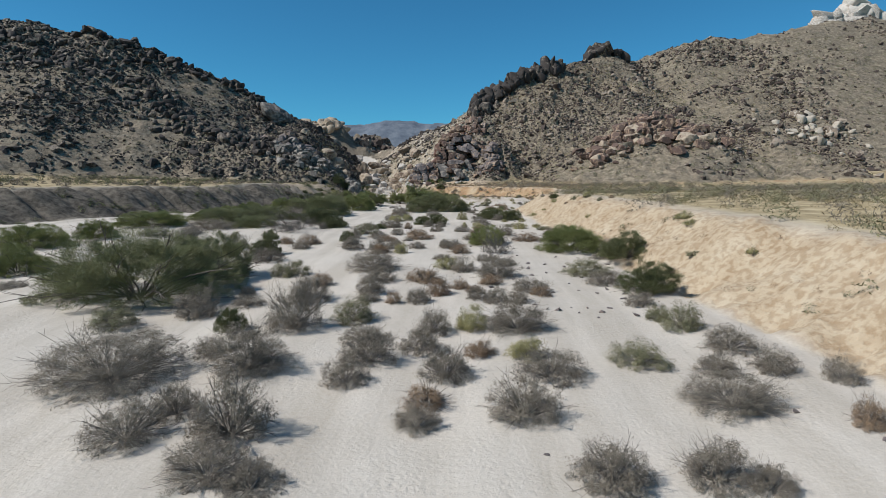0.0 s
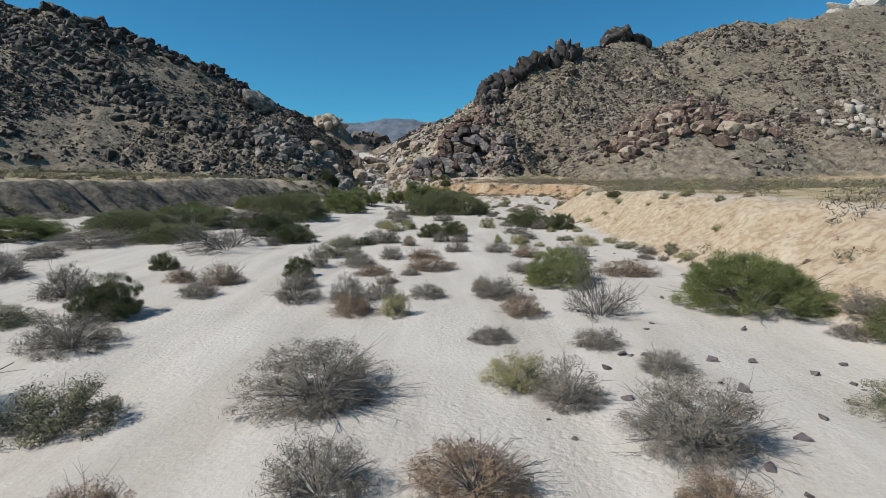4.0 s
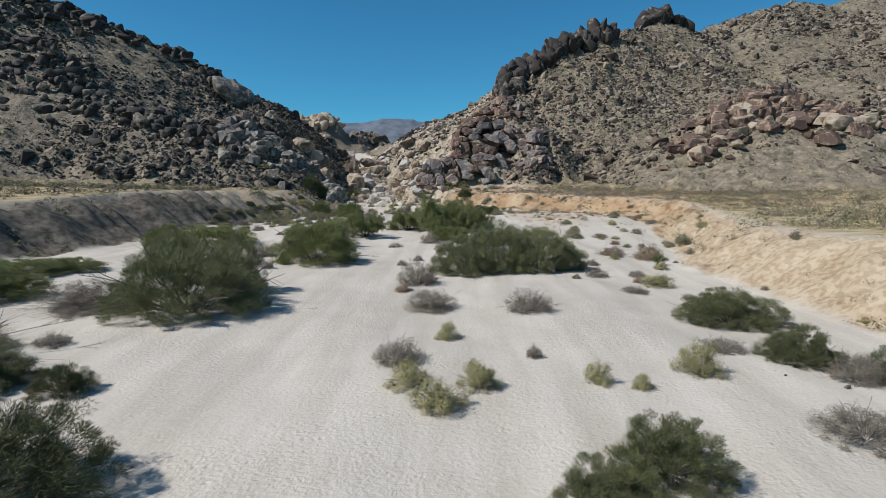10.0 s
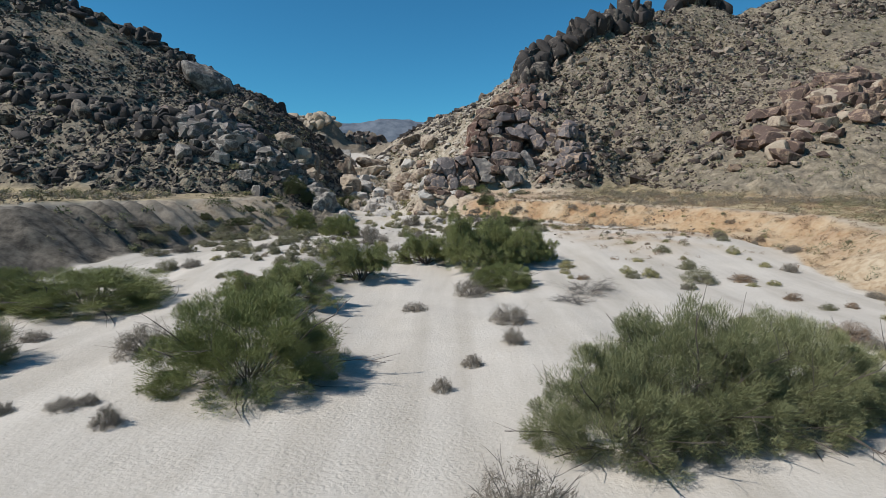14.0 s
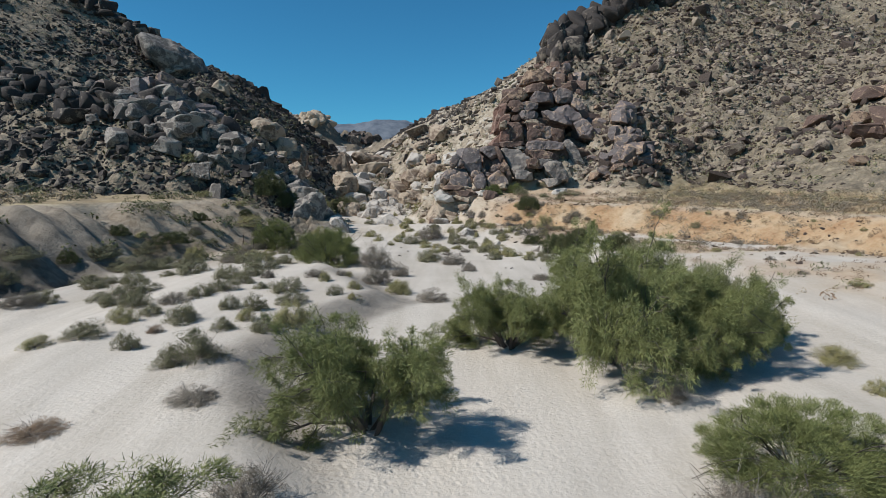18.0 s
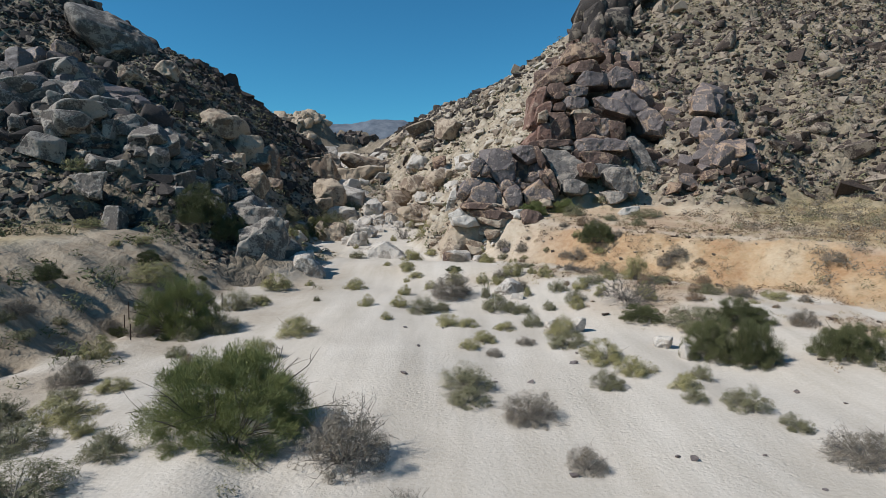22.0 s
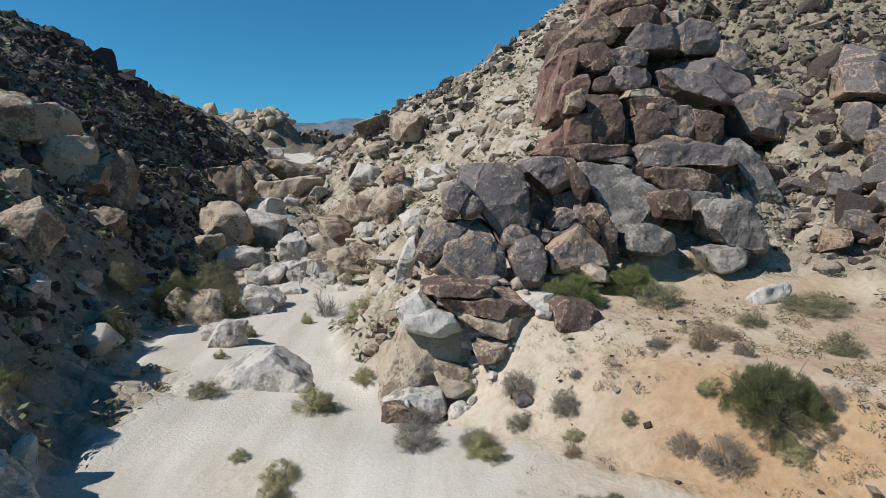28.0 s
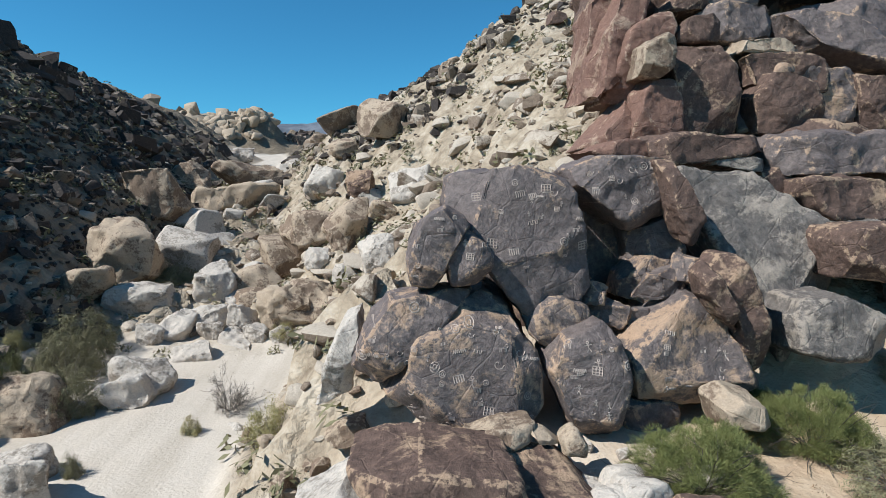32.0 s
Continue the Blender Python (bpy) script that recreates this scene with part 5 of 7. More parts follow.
faceted("carved_boulder", "varnish", -10.95, 171.20, 9.24, 2.6, 0.20, 0, [(-126, 1.54), (-119, 1.49), (-82, 1.39), (-72, 1.39), (-26, 1.54), (5, 1.46), (31, 1.46), (56, 1.66), (113, 1.55), (133, 1.44), (152, 1.55)])
faceted("carved_slab", "varnish", -12.49, 170.95, 10.19, 1.5, 0.25, 1, [(-121, 1.37), (-45, 0.57), (81, 1.06), (99, 0.71), (144, 0.59), (158, 0.72)])
faceted("carved_boulder", "varnish", -11.68, 171.00, 11.99, 1.4, 0.15, 2, [(-167, 0.66), (-97, 0.88), (-42, 0.49), (-29, 0.42), (31, 0.8), (60, 0.82), (121, 0.63), (157, 0.53)])
faceted("carved_boulder", "varnish", -11.06, 171.00, 11.67, 1.2, 0.15, 3, [(-164, 0.44), (-84, 0.5), (-36, 0.48), (16, 0.41), (54, 0.5), (138, 0.41), (161, 0.38)])
faceted("carved_boulder", "varnish", -9.57, 172.50, 12.24, 3.2, 0.30, 4, [(-146, 1.24), (-137, 1.34), (-75, 1.76), (-61, 1.81), (7, 1.36), (20, 1.31), (66, 1.47), (88, 1.45), (104, 1.59), (174, 1.89)])
faceted("carved_slab", "varnish", -6.91, 172.70, 13.34, 1.6, 0.12, 5, [(-163, 1.36), (-126, 0.92), (-72, 1.02), (-2, 1.31), (28, 1.27), (91, 0.64), (108, 0.82)])
faceted("carved_boulder", "varnish", -8.37, 170.50, 9.02, 1.8, 0.15, 6, [(-156, 0.75), (-153, 0.76), (-125, 0.99), (-71, 1.14), (-17, 0.77), (-5, 0.7), (15, 0.78), (33, 0.96), (111, 1.22), (150, 1.1)])
faceted("carved_boulder", "varnish", -5.76, 171.30, 9.49, 2.2, 0.35, 7, [(-175, 1.63), (-95, 1.09), (-85, 1.02), (-57, 1.23), (19, 0.97), (29, 0.91), (37, 0.94), (85, 1.37), (133, 1.2)])
# Dark block set back to fill the shadowed cavity between the carved rocks.
faceted("boulder", "varnish", -6.81, 174.00, 11.67, 1.2, 0.10, 8, [(-173, 0.91), (-120, 1.33), (-64, 1.18), (-23, 1.06), (43, 0.76), (49, 0.76), (58, 0.91)])
faceted("boulder", "varnish", -5.85, 172.80, 11.67, 1.2, 0.20, 9, [(-171, 0.82), (-82, 0.58), (-76, 0.57), (2, 0.67), (26, 0.67), (114, 0.82)])
faceted("boulder", "varnish", -6.22, 172.20, 10.97, 1.2, 0.30, 10, [(-96, 0.54), (-78, 0.49), (-33, 0.84), (51, 0.73), (85, 0.56), (131, 0.66), (167, 0.88)])
faceted("standing_slab", "brown", -5.74, 171.70, 12.85, 0.8, 0.10, 11, [(-162, 0.29), (-159, 0.29), (-110, 0.84), (-9, 0.59), (23, 0.28), (25, 0.29), (93, 1.09)])
faceted("boulder", "varnish", -9.01, 171.20, 10.30, 1.2, 0.20, 12, [(-155, 0.63), (-131, 0.6), (-51, 0.5), (-12, 0.64), (64, 0.53), (92, 0.48)])
faceted("standing_slab", "brown", -5.63, 170.20, 10.88, 0.6, 0.10, 13, [(-169, 0.33), (-143, 0.22), (-131, 0.3), (14, 0.34), (29, 0.2), (47, 0.31), (142, 0.67)])
faceted("standing_slab", "brown", -4.88, 170.55, 10.62, 0.9, 0.10, 14, [(-155, 0.38), (-147, 0.5), (-37, 1.23), (11, 0.36), (18, 0.34), (44, 0.62), (89, 1.11), (138, 1.14)])
faceted("rock_slab", "slab", -3.15, 172.90, 12.10, 1.4, 0.50, 15, [(-158, 1.47), (-154, 1.41), (-41, 2.38), (-24, 2.42), (39, 1.19), (45, 1.16), (88, 1.56), (93, 1.72)])
# Tan block in shade, its shade given by the darker slab colour.
faceted("boulder", "slab", -2.79, 170.80, 10.13, 2.0, 0.25, 16, [(-176, 1.08), (-102, 0.7), (-77, 0.83), (14, 1.19), (67, 0.72), (93, 0.69), (155, 1.06)])
faceted("boulder", "brown", -1.48, 171.40, 11.80, 1.6, 0.15, 17, [(-167, 0.7), (-93, 0.74), (12, 0.81), (61, 0.61), (98, 0.57), (161, 0.77)])
faceted("boulder", "tan", -10.54, 169.10, 8.52, 1.0, 0.50, 18, [(-110, 0.28), (-76, 0.16), (-35, 0.43), (92, 0.14), (111, 0.21)])
faceted("boulder", "tan", -9.79, 168.80, 8.50, 0.6, 0.50, 19, [(-154, 0.18), (-93, 0.12), (50, 0.12), (79, 0.1)])
faceted("boulder", "tan", -9.21, 168.70, 8.39, 0.6, 0.20, 20, [(-179, 0.21), (-97, 0.18), (-5, 0.22), (38, 0.17), (130, 0.21)])
faceted("boulder", "varnish", -6.88, 170.60, 8.11, 1.0, 0.20, 21, [(-156, 0.69), (-92, 0.37), (-59, 0.49), (18, 0.64), (89, 0.43)])
faceted("boulder", "tan", -5.58, 169.35, 8.70, 1.1, 0.30, 22, [(-158, 0.44), (-89, 0.34), (14, 0.47), (72, 0.3), (118, 0.38)])
faceted("cliff_block", "red", -5.59, 177.80, 17.76, 3.0, 0.12, 23, [(-73, 1.38), (-46, 0.86), (-17, 0.5), (91, 2.52), (161, 0.41), (170, 0.54)])
faceted("cliff_block", "red", -5.97, 176.30, 15.08, 1.8, 0.10, 24, [(-93, 0.66), (-65, 0.42), (11, 0.76), (136, 0.27), (137, 0.27)])
faceted("cliff_block", "red", -4.75, 177.10, 17.56, 2.4, 0.10, 25, [(-90, 1.58), (-30, 0.55), (-15, 0.72), (91, 1.15), (127, 0.77), (163, 0.75)])
faceted("cliff_block", "red", -4.89, 175.80, 15.69, 1.8, 0.05, 26, [(-71, 0.97), (4, 0.67), (91, 0.81), (146, 0.59), (169, 0.5)])
faceted("cliff_block", "tan", -4.96, 175.40, 17.00, 1.6, 0.10, 27, [(-96, 0.59), (-48, 0.51), (-3, 0.44), (64, 0.6), (121, 0.53), (171, 0.49)])
faceted("cliff_block", "brown", -3.13, 176.30, 16.34, 2.4, 0.05, 28, [(-176, 1.07), (-89, 1.44), (3, 0.89), (35, 0.94), (88, 1.23)])
faceted("cliff_block", "brown", -3.28, 176.80, 18.10, 2.0, 0.20, 29, [(-168, 0.69), (-88, 0.39), (-6, 0.68), (43, 0.59), (100, 0.38), (148, 0.52)])
faceted("cliff_block", "varnish", -1.22, 178.10, 18.61, 2.6, 0.20, 30, [(-145, 0.99), (-103, 0.74), (-76, 0.71), (-15, 1.24), (53, 0.92), (90, 0.66), (126, 1.06)])
faceted("cliff_block", "tan", -0.87, 176.90, 17.62, 2.0, 0.30, 31, [(-117, 0.62), (-89, 0.28), (-22, 1.14), (67, 0.48), (93, 0.38), (159, 0.89)])
faceted("cliff_block", "brown", -0.29, 176.90, 16.85, 2.4, 0.15, 32, [(-163, 1.5), (-108, 0.85), (-85, 0.63), (31, 1.88), (75, 0.59), (87, 0.56), (118, 1.05)])
faceted("cliff_block", "varnish", 0.45, 176.90, 16.04, 2.6, 0.05, 33, [(-176, 2.4), (-88, 1.06), (4, 1.78), (48, 1.42), (88, 0.88)])
faceted("cliff_block", "brown", -0.81, 175.70, 15.96, 1.6, 0.10, 34, [(-174, 0.91), (-87, 1.06), (15, 0.93), (61, 0.77), (94, 0.82), (148, 0.81)])
faceted("cliff_block", "brown", 2.52, 176.40, 15.93, 2.4, 0.10, 35, [(-172, 0.78), (-90, 0.98), (9, 0.82), (67, 0.63), (86, 0.76)])
faceted("cliff_block", "varnish", 2.51, 178.80, 18.31, 3.2, 0.40, 36, [(-160, 1.3), (-142, 1.08), (-108, 0.76), (-92, 1.0), (16, 1.9), (70, 0.92), (103, 1.37)])
faceted("cliff_block", "brown", -2.89, 178.30, 19.37, 2.2, 0.20, 37, [(-97, 0.42), (-81, 0.36), (-24, 0.66), (95, 0.45), (138, 0.54)])
faceted("ledge_block", "brown", -4.06, 175.00, 14.36, 2.4, 0.10, 38, [(-171, 1.38), (-111, 0.73), (-81, 0.5), (19, 1.85), (89, 0.42), (101, 0.53)])
faceted("ledge_block", "slab", -3.04, 174.70, 13.92, 2.0, 0.15, 39, [(-98, 0.21), (-88, 0.22), (17, 0.98), (90, 0.23), (121, 0.61)])
faceted("ledge_block", "varnish", 0.14, 174.90, 14.21, 2.8, 0.20, 40, [(-103, 1.0), (-89, 0.66), (-84, 0.77), (5, 2.77), (78, 0.91), (90, 0.65), (96, 0.69), (135, 1.63), (172, 2.19)])
faceted("ledge_block", "brown", -0.07, 174.20, 12.97, 2.6, 0.25, 41, [(-169, 1.62), (-143, 1.29), (-91, 0.63), (5, 2.46), (76, 0.56), (95, 0.72)])
faceted("ledge_block", "slab", 0.31, 173.50, 11.80, 2.2, 0.30, 42, [(-144, 1.24), (-109, 0.93), (-80, 0.59), (5, 1.78), (81, 0.67), (92, 0.64)])
faceted("ledge_block", "red", -6.13, 175.10, 14.32, 1.8, 0.10, 43, [(-118, 0.53), (-94, 0.29), (2, 0.87), (88, 0.33), (108, 0.31)])
faceted("boulder", "brown", -12.01, 167.80, 8.46, 2.2, 0.50, 44, [(-157, 1.19), (-96, 0.32), (-86, 0.3), (17, 1.34), (82, 0.35), (100, 0.39)])
faceted("boulder", "brown", -10.62, 167.60, 7.85, 2.4, 0.40, 45, [(-127, 1.09), (-97, 0.39), (-83, 0.57), (48, 1.02), (79, 0.46), (96, 0.52)])
faceted("boulder", "tan", -10.43, 167.30, 7.18, 2.2, 0.50, 46, [(-130, 0.77), (-107, 0.38), (-82, 0.41), (-39, 1.11), (87, 0.34)])
faceted("boulder", "pale", -12.98, 167.10, 7.21, 1.6, 0.40, 47, [(-171, 1.0), (-105, 0.57), (-82, 0.55), (33, 0.9), (73, 0.56), (104, 0.6)])
faceted("boulder", "tan", -11.90, 166.90, 6.88, 1.4, 0.40, 48, [(-157, 0.6), (-109, 0.42), (-65, 0.52), (44, 0.51), (79, 0.4)])
faceted("boulder", "pale", -13.55, 167.80, 7.51, 1.8, 0.30, 49, [(-158, 0.72), (-89, 0.63), (-15, 0.7), (53, 0.66), (118, 0.65)])
faceted("boulder", "pale", -13.55, 166.10, 6.31, 1.8, 0.50, 50, [(-138, 0.86), (-101, 0.52), (-62, 0.76), (18, 1.0), (78, 0.58), (118, 0.78)])
faceted("boulder", "pale", -14.15, 165.20, 5.60, 1.0, 0.40, 51, [(-159, 0.34), (-75, 0.33), (22, 0.34), (103, 0.32)])
faceted("boulder", "tan", -10.60, 166.50, 6.69, 1.4, 0.50, 52, [(-159, 0.68), (-71, 0.34), (20, 0.68), (96, 0.33)])
faceted("boulder", "tan", -12.01, 166.60, 6.30, 1.4, 0.40, 53, [(-154, 0.57), (-83, 0.39), (29, 0.55), (83, 0.35)])
faceted("boulder", "brown", -7.39, 166.45, 7.52, 1.3, 0.40, 54, [(-170, 0.81), (-136, 0.77), (-60, 0.69), (-32, 0.79), (34, 0.82), (78, 0.62), (130, 0.85)])
# Two pale tan blocks under shade, toned down with the slab colour.
faceted("boulder", "slab", 1.46, 171.40, 10.63, 2.2, 0.15, 55, [(-163, 1.15), (-139, 0.98), (-102, 1.0), (-22, 1.9), (29, 1.17), (81, 1.16), (131, 1.58)])
faceted("boulder", "slab", 0.90, 170.60, 9.25, 1.6, 0.30, 56, [(-159, 0.94), (-86, 0.55), (-63, 0.61), (76, 0.55), (100, 0.57)])
faceted("cliff_block", "brown", -3.01, 180.70, 21.51, 3.4, 0.30, 57, [(-74, 0.9), (-45, 1.35), (49, 1.62), (107, 0.96), (130, 0.93), (158, 1.56)])
faceted("cliff_block", "brown", 0.29, 181.70, 22.84, 3.0, 0.20, 58, [(-95, 0.71), (-86, 0.58), (51, 1.25), (94, 0.81), (155, 1.18)])
faceted("cliff_block", "varnish", 0.77, 180.30, 21.21, 3.0, 0.20, 59, [(-118, 1.02), (-85, 0.69), (16, 1.6), (87, 0.78), (139, 1.14)])
faceted("cliff_block", "brown", -2.90, 179.50, 19.99, 3.0, 0.25, 60, [(-97, 0.83), (-79, 0.69), (-32, 1.06), (50, 1.05), (93, 0.87), (153, 1.14)])
faceted("cliff_block", "varnish", -1.29, 179.40, 20.07, 2.6, 0.20, 61, [(-104, 0.77), (-81, 0.65), (-11, 1.49), (79, 0.75), (107, 0.75), (177, 1.33)])
faceted("cliff_block", "varnish", 4.12, 181.80, 21.84, 3.2, 0.30, 62, [(-159, 1.33), (-84, 1.0), (22, 1.27), (69, 0.98), (134, 1.11)])
faceted("cliff_block", "brown", 0.73, 184.20, 24.85, 4.0, 0.20, 63, [(-86, 0.75), (-82, 0.73), (45, 1.67), (91, 1.03), (155, 1.8)])
faceted("cliff_block", "varnish", 5.02, 179.80, 18.53, 3.2, 0.40, 64, [(-135, 1.08), (-75, 2.07), (23, 1.22), (54, 1.03), (103, 1.94)])
faceted("cliff_block", "varnish", 6.63, 178.70, 16.59, 3.0, 0.40, 65, [(-165, 1.25), (-97, 1.29), (-18, 1.56), (35, 1.02), (121, 1.73)])
faceted("cliff_block", "slab", 4.41, 175.40, 13.22, 2.4, 0.40, 66, [(-163, 0.85), (-150, 0.8), (-73, 1.99), (24, 0.84), (36, 0.8), (133, 1.9)])
faceted("cliff_block", "varnish", 6.41, 181.30, 20.23, 3.0, 0.30, 67, [(-172, 1.07), (-135, 0.73), (-72, 1.76), (33, 0.69), (65, 1.04)])
faceted("cliff_block", "red", -5.51, 178.80, 18.57, 2.4, 0.12, 68, [(-104, 1.85), (-21, 0.58), (69, 1.54), (130, 0.99), (176, 0.61)])
faceted("boulder", "varnish", -9.80, 164.35, 6.78, 0.7, 0.20, 69, [(-174, 0.36), (-96, 0.25), (-58, 0.28), (46, 0.31), (95, 0.27)])
faceted("boulder", "pale", -13.97, 172.90, 9.05, 1.4, 0.50, 71, [(-63, 0.84), (-14, 0.39), (11, 0.6), (123, 0.7), (156, 0.3), (165, 0.35)])
rock("boulder", "tan", -30.18, 196.62, 8.78, 4.89, 3.62, 4.72, 600)
rock("boulder", "tan", -31.14, 192.41, 7.37, 2.65, 1.96, 2.09, 601)
rock("boulder", "pale", -28.35, 193.16, 6.72, 4.05, 2.36, 2.07, 602)
rock("boulder", "tan", -33.94, 210.49, 12.12, 5.00, 3.70, 4.49, 603)
rock("boulder", "tan", -30.09, 217.46, 12.15, 7.29, 3.46, 3.03, 604)
rock("boulder", "tan", -29.77, 227.29, 14.55, 6.91, 4.67, 4.09, 605)
rock("boulder", "pale", -50.58, 298.86, 21.34, 7.71, 4.26, 3.73, 606)
rock("boulder", "pale", -24.50, 194.94, 7.08, 3.27, 2.42, 2.89, 607)
rock("boulder", "pale", -22.73, 198.18, 7.64, 1.48, 1.10, 1.43, 608)
rock("boulder", "tan", -18.34, 197.43, 10.15, 4.63, 3.25, 2.84, 609)
rock("boulder", "tan", -16.11, 195.06, 10.23, 2.27, 1.68, 2.87, 610)
rock("boulder", "tan", -17.57, 191.08, 6.57, 3.39, 2.51, 3.21, 611)
rock("boulder", "tan", -19.38, 190.54, 6.39, 2.62, 1.94, 2.77, 612)
rock("boulder", "pale", -24.85, 189.89, 5.45, 2.07, 1.53, 2.17, 613)
rock("boulder", "pale", -23.76, 183.48, 5.21, 2.49, 1.84, 1.69, 614)
rock("boulder", "pale", -23.20, 187.56, 4.68, 2.34, 1.74, 1.72, 615)
rock("boulder", "pale", -23.56, 191.16, 5.84, 2.47, 1.83, 1.71, 616)
rock("boulder", "pale", -21.45, 190.37, 5.98, 1.44, 1.07, 1.65, 617)
rock("boulder", "pale", -21.21, 189.04, 4.81, 2.20, 1.63, 1.45, 618)
rock("boulder", "pale", -22.88, 189.71, 5.29, 1.57, 1.16, 1.45, 619)
rock("boulder", "pale", -20.40, 189.21, 5.53, 1.42, 1.05, 1.08, 620)
rock("boulder", "pale", -25.93, 189.15, 5.43, 1.49, 1.10, 1.59, 621)
rock("boulder", "pale", -21.77, 187.66, 4.17, 1.34, 0.99, 1.04, 622)
rock("boulder", "pale", -22.65, 194.14, 6.12, 1.61, 1.19, 1.63, 623)
rock("boulder", "tan", -26.48, 179.79, 4.75, 1.63, 1.21, 2.73, 624)
rock("boulder", "pale", -24.02, 176.12, 4.46, 1.77, 1.31, 1.76, 625)
rock("boulder", "pale", -11.65, 195.20, 13.55, 3.31, 2.45, 2.23, 626)
rock("boulder", "tan", -5.69, 197.53, 17.49, 2.96, 1.93, 1.69, 627)
rock("boulder", "tan", -6.09, 224.69, 26.96, 3.85, 2.76, 2.41, 628)
rock("boulder", "pale", -2.31, 196.56, 17.68, 2.32, 1.72, 1.86, 629)
rock("boulder", "tan", -4.33, 198.49, 18.67, 3.04, 1.71, 1.50, 630)
rock("boulder", "pale", -13.63, 186.94, 9.87, 1.81, 1.34, 1.62, 631)
rock("boulder", "tan", -13.29, 194.52, 11.77, 2.48, 1.61, 1.41, 632)
rock("boulder", "pale", -15.59, 191.03, 8.44, 1.71, 1.27, 1.12, 633)
rock("boulder", "pale", -14.84, 198.51, 12.70, 2.51, 1.86, 1.77, 634)
rock("boulder", "tan", -35.65, 223.00, 14.94, 4.42, 3.15, 2.76, 635)
rock("boulder", "pale", -18.51, 205.17, 13.77, 3.11, 2.30, 2.55, 636)
rock("boulder", "tan", -11.14, 202.52, 17.58, 1.85, 1.37, 1.42, 637)
rock("boulder", "pale", -15.45, 178.00, 5.59, 0.72, 0.53, 0.83, 638)
rock("boulder", "pale", -14.60, 177.51, 6.51, 0.71, 0.53, 0.69, 639)
rock("boulder", "pale", -18.76, 179.36, 4.07, 1.08, 0.80, 0.90, 640)
rock("boulder", "pale", -12.66, 173.35, 7.66, 0.65, 0.48, 0.46, 641)
rock("boulder", "pale", -16.84, 183.59, 5.27, 1.06, 0.78, 0.76, 642)
rock("boulder", "tan", -17.33, 183.40, 4.24, 1.05, 0.77, 0.91, 643)
rock("boulder", "tan", -13.88, 185.89, 8.34, 1.17, 0.86, 0.95, 644)
rock("boulder", "pale", -18.93, 189.00, 5.39, 1.26, 0.94, 1.08, 645)
rock("boulder", "pale", -17.67, 194.50, 8.85, 1.86, 1.38, 1.63, 646)
rock("boulder", "tan", -33.71, 175.69, 10.59, 2.88, 2.13, 2.86, 647)
rock("boulder", "tan", -36.46, 178.80, 13.00, 1.56, 1.15, 1.63, 648)
rock("boulder", "tan", -27.10, 180.30, 5.03, 3.58, 2.66, 2.87, 649)
rock("boulder", "pale", -23.55, 174.65, 4.57, 1.88, 1.39, 1.99, 650)
rock("boulder", "pale", -23.78, 181.80, 4.99, 2.50, 1.58, 1.38, 651)
rock("boulder", "tan", -25.40, 171.43, 3.61, 2.05, 1.29, 1.13, 652)
rock("boulder", "tan", -26.99, 170.78, 4.13, 1.70, 1.24, 1.08, 653)
rock("boulder", "tan", -32.14, 177.53, 7.50, 1.43, 1.06, 1.10, 654)
rock("boulder", "pale", -31.77, 172.45, 7.83, 1.74, 1.25, 1.09, 655)
rock("boulder", "brown", -14.35, 164.90, 4.23, 1.14, 0.85, 1.23, 656)
rock("boulder", "pale", -25.25, 161.28, 4.44, 1.01, 0.75, 1.55, 657)
rock("boulder", "pale", 1.07, 167.62, 7.75, 1.85, 1.01, 0.89, 658)
rock("boulder", "tan", -35.05, 185.37, 10.44, 2.77, 2.03, 1.78, 659)
rock("boulder", "tan", -30.94, 170.53, 6.57, 1.24, 0.92, 0.88, 660)
rock("boulder", "brown", -15.39, 198.31, 13.40, 1.96, 1.45, 2.06, 661)
rock("boulder", "tan", -6.01, 197.25, 17.15, 3.10, 2.30, 2.11, 662)
rock("boulder", "pale", -1.33, 199.67, 20.61, 3.29, 2.44, 3.84, 663)
rock("boulder", "pale", -5.19, 219.56, 26.20, 3.96, 2.71, 2.37, 664)
rock("boulder", "varnish", -7.55, 171.35, 10.32, 1.19, 0.51, 0.67, 40)
rock("boulder", "varnish", -6.85, 171.36, 10.10, 1.49, 0.57, 0.67, 41)
rock("boulder", "varnish", -7.98, 171.33, 10.77, 0.59, 0.45, 0.59, 42)
rock("boulder", "varnish", -5.66, 171.35, 11.31, 0.89, 0.51, 0.67, 43)
rock("boulder", "varnish", -6.33, 171.36, 10.94, 1.19, 0.57, 0.74, 44)
rock("boulder", "varnish", -8.46, 171.30, 10.62, 0.44, 0.34, 0.81, 45)
rock("boulder", "grey", -33.17, 160.95, 8.09, 4.17, 2.17, 2.61, 127)
rock("boulder", "grey", -34.68, 165.02, 11.03, 2.38, 2.04, 2.91, 128)
rock("boulder", "grey", -34.92, 161.94, 10.31, 1.85, 1.51, 1.81, 129)
rock("boulder", "grey", -38.54, 167.08, 13.92, 1.81, 1.30, 1.56, 130)
rock("boulder", "grey", -36.71, 164.77, 11.80, 2.38, 1.02, 1.12, 131)
rock("boulder", "grey", -30.84, 163.88, 7.70, 4.80, 2.47, 2.96, 132)
rock("boulder", "grey", -30.93, 162.74, 7.19, 2.16, 1.16, 1.39, 133)
rock("boulder", "grey", -28.06, 159.78, 5.79, 3.07, 2.63, 3.25, 134)
rock("boulder", "grey", -33.54, 163.70, 8.77, 1.66, 1.05, 1.26, 135)
rock("boulder", "grey", -30.69, 160.88, 6.43, 1.82, 1.22, 1.46, 136)
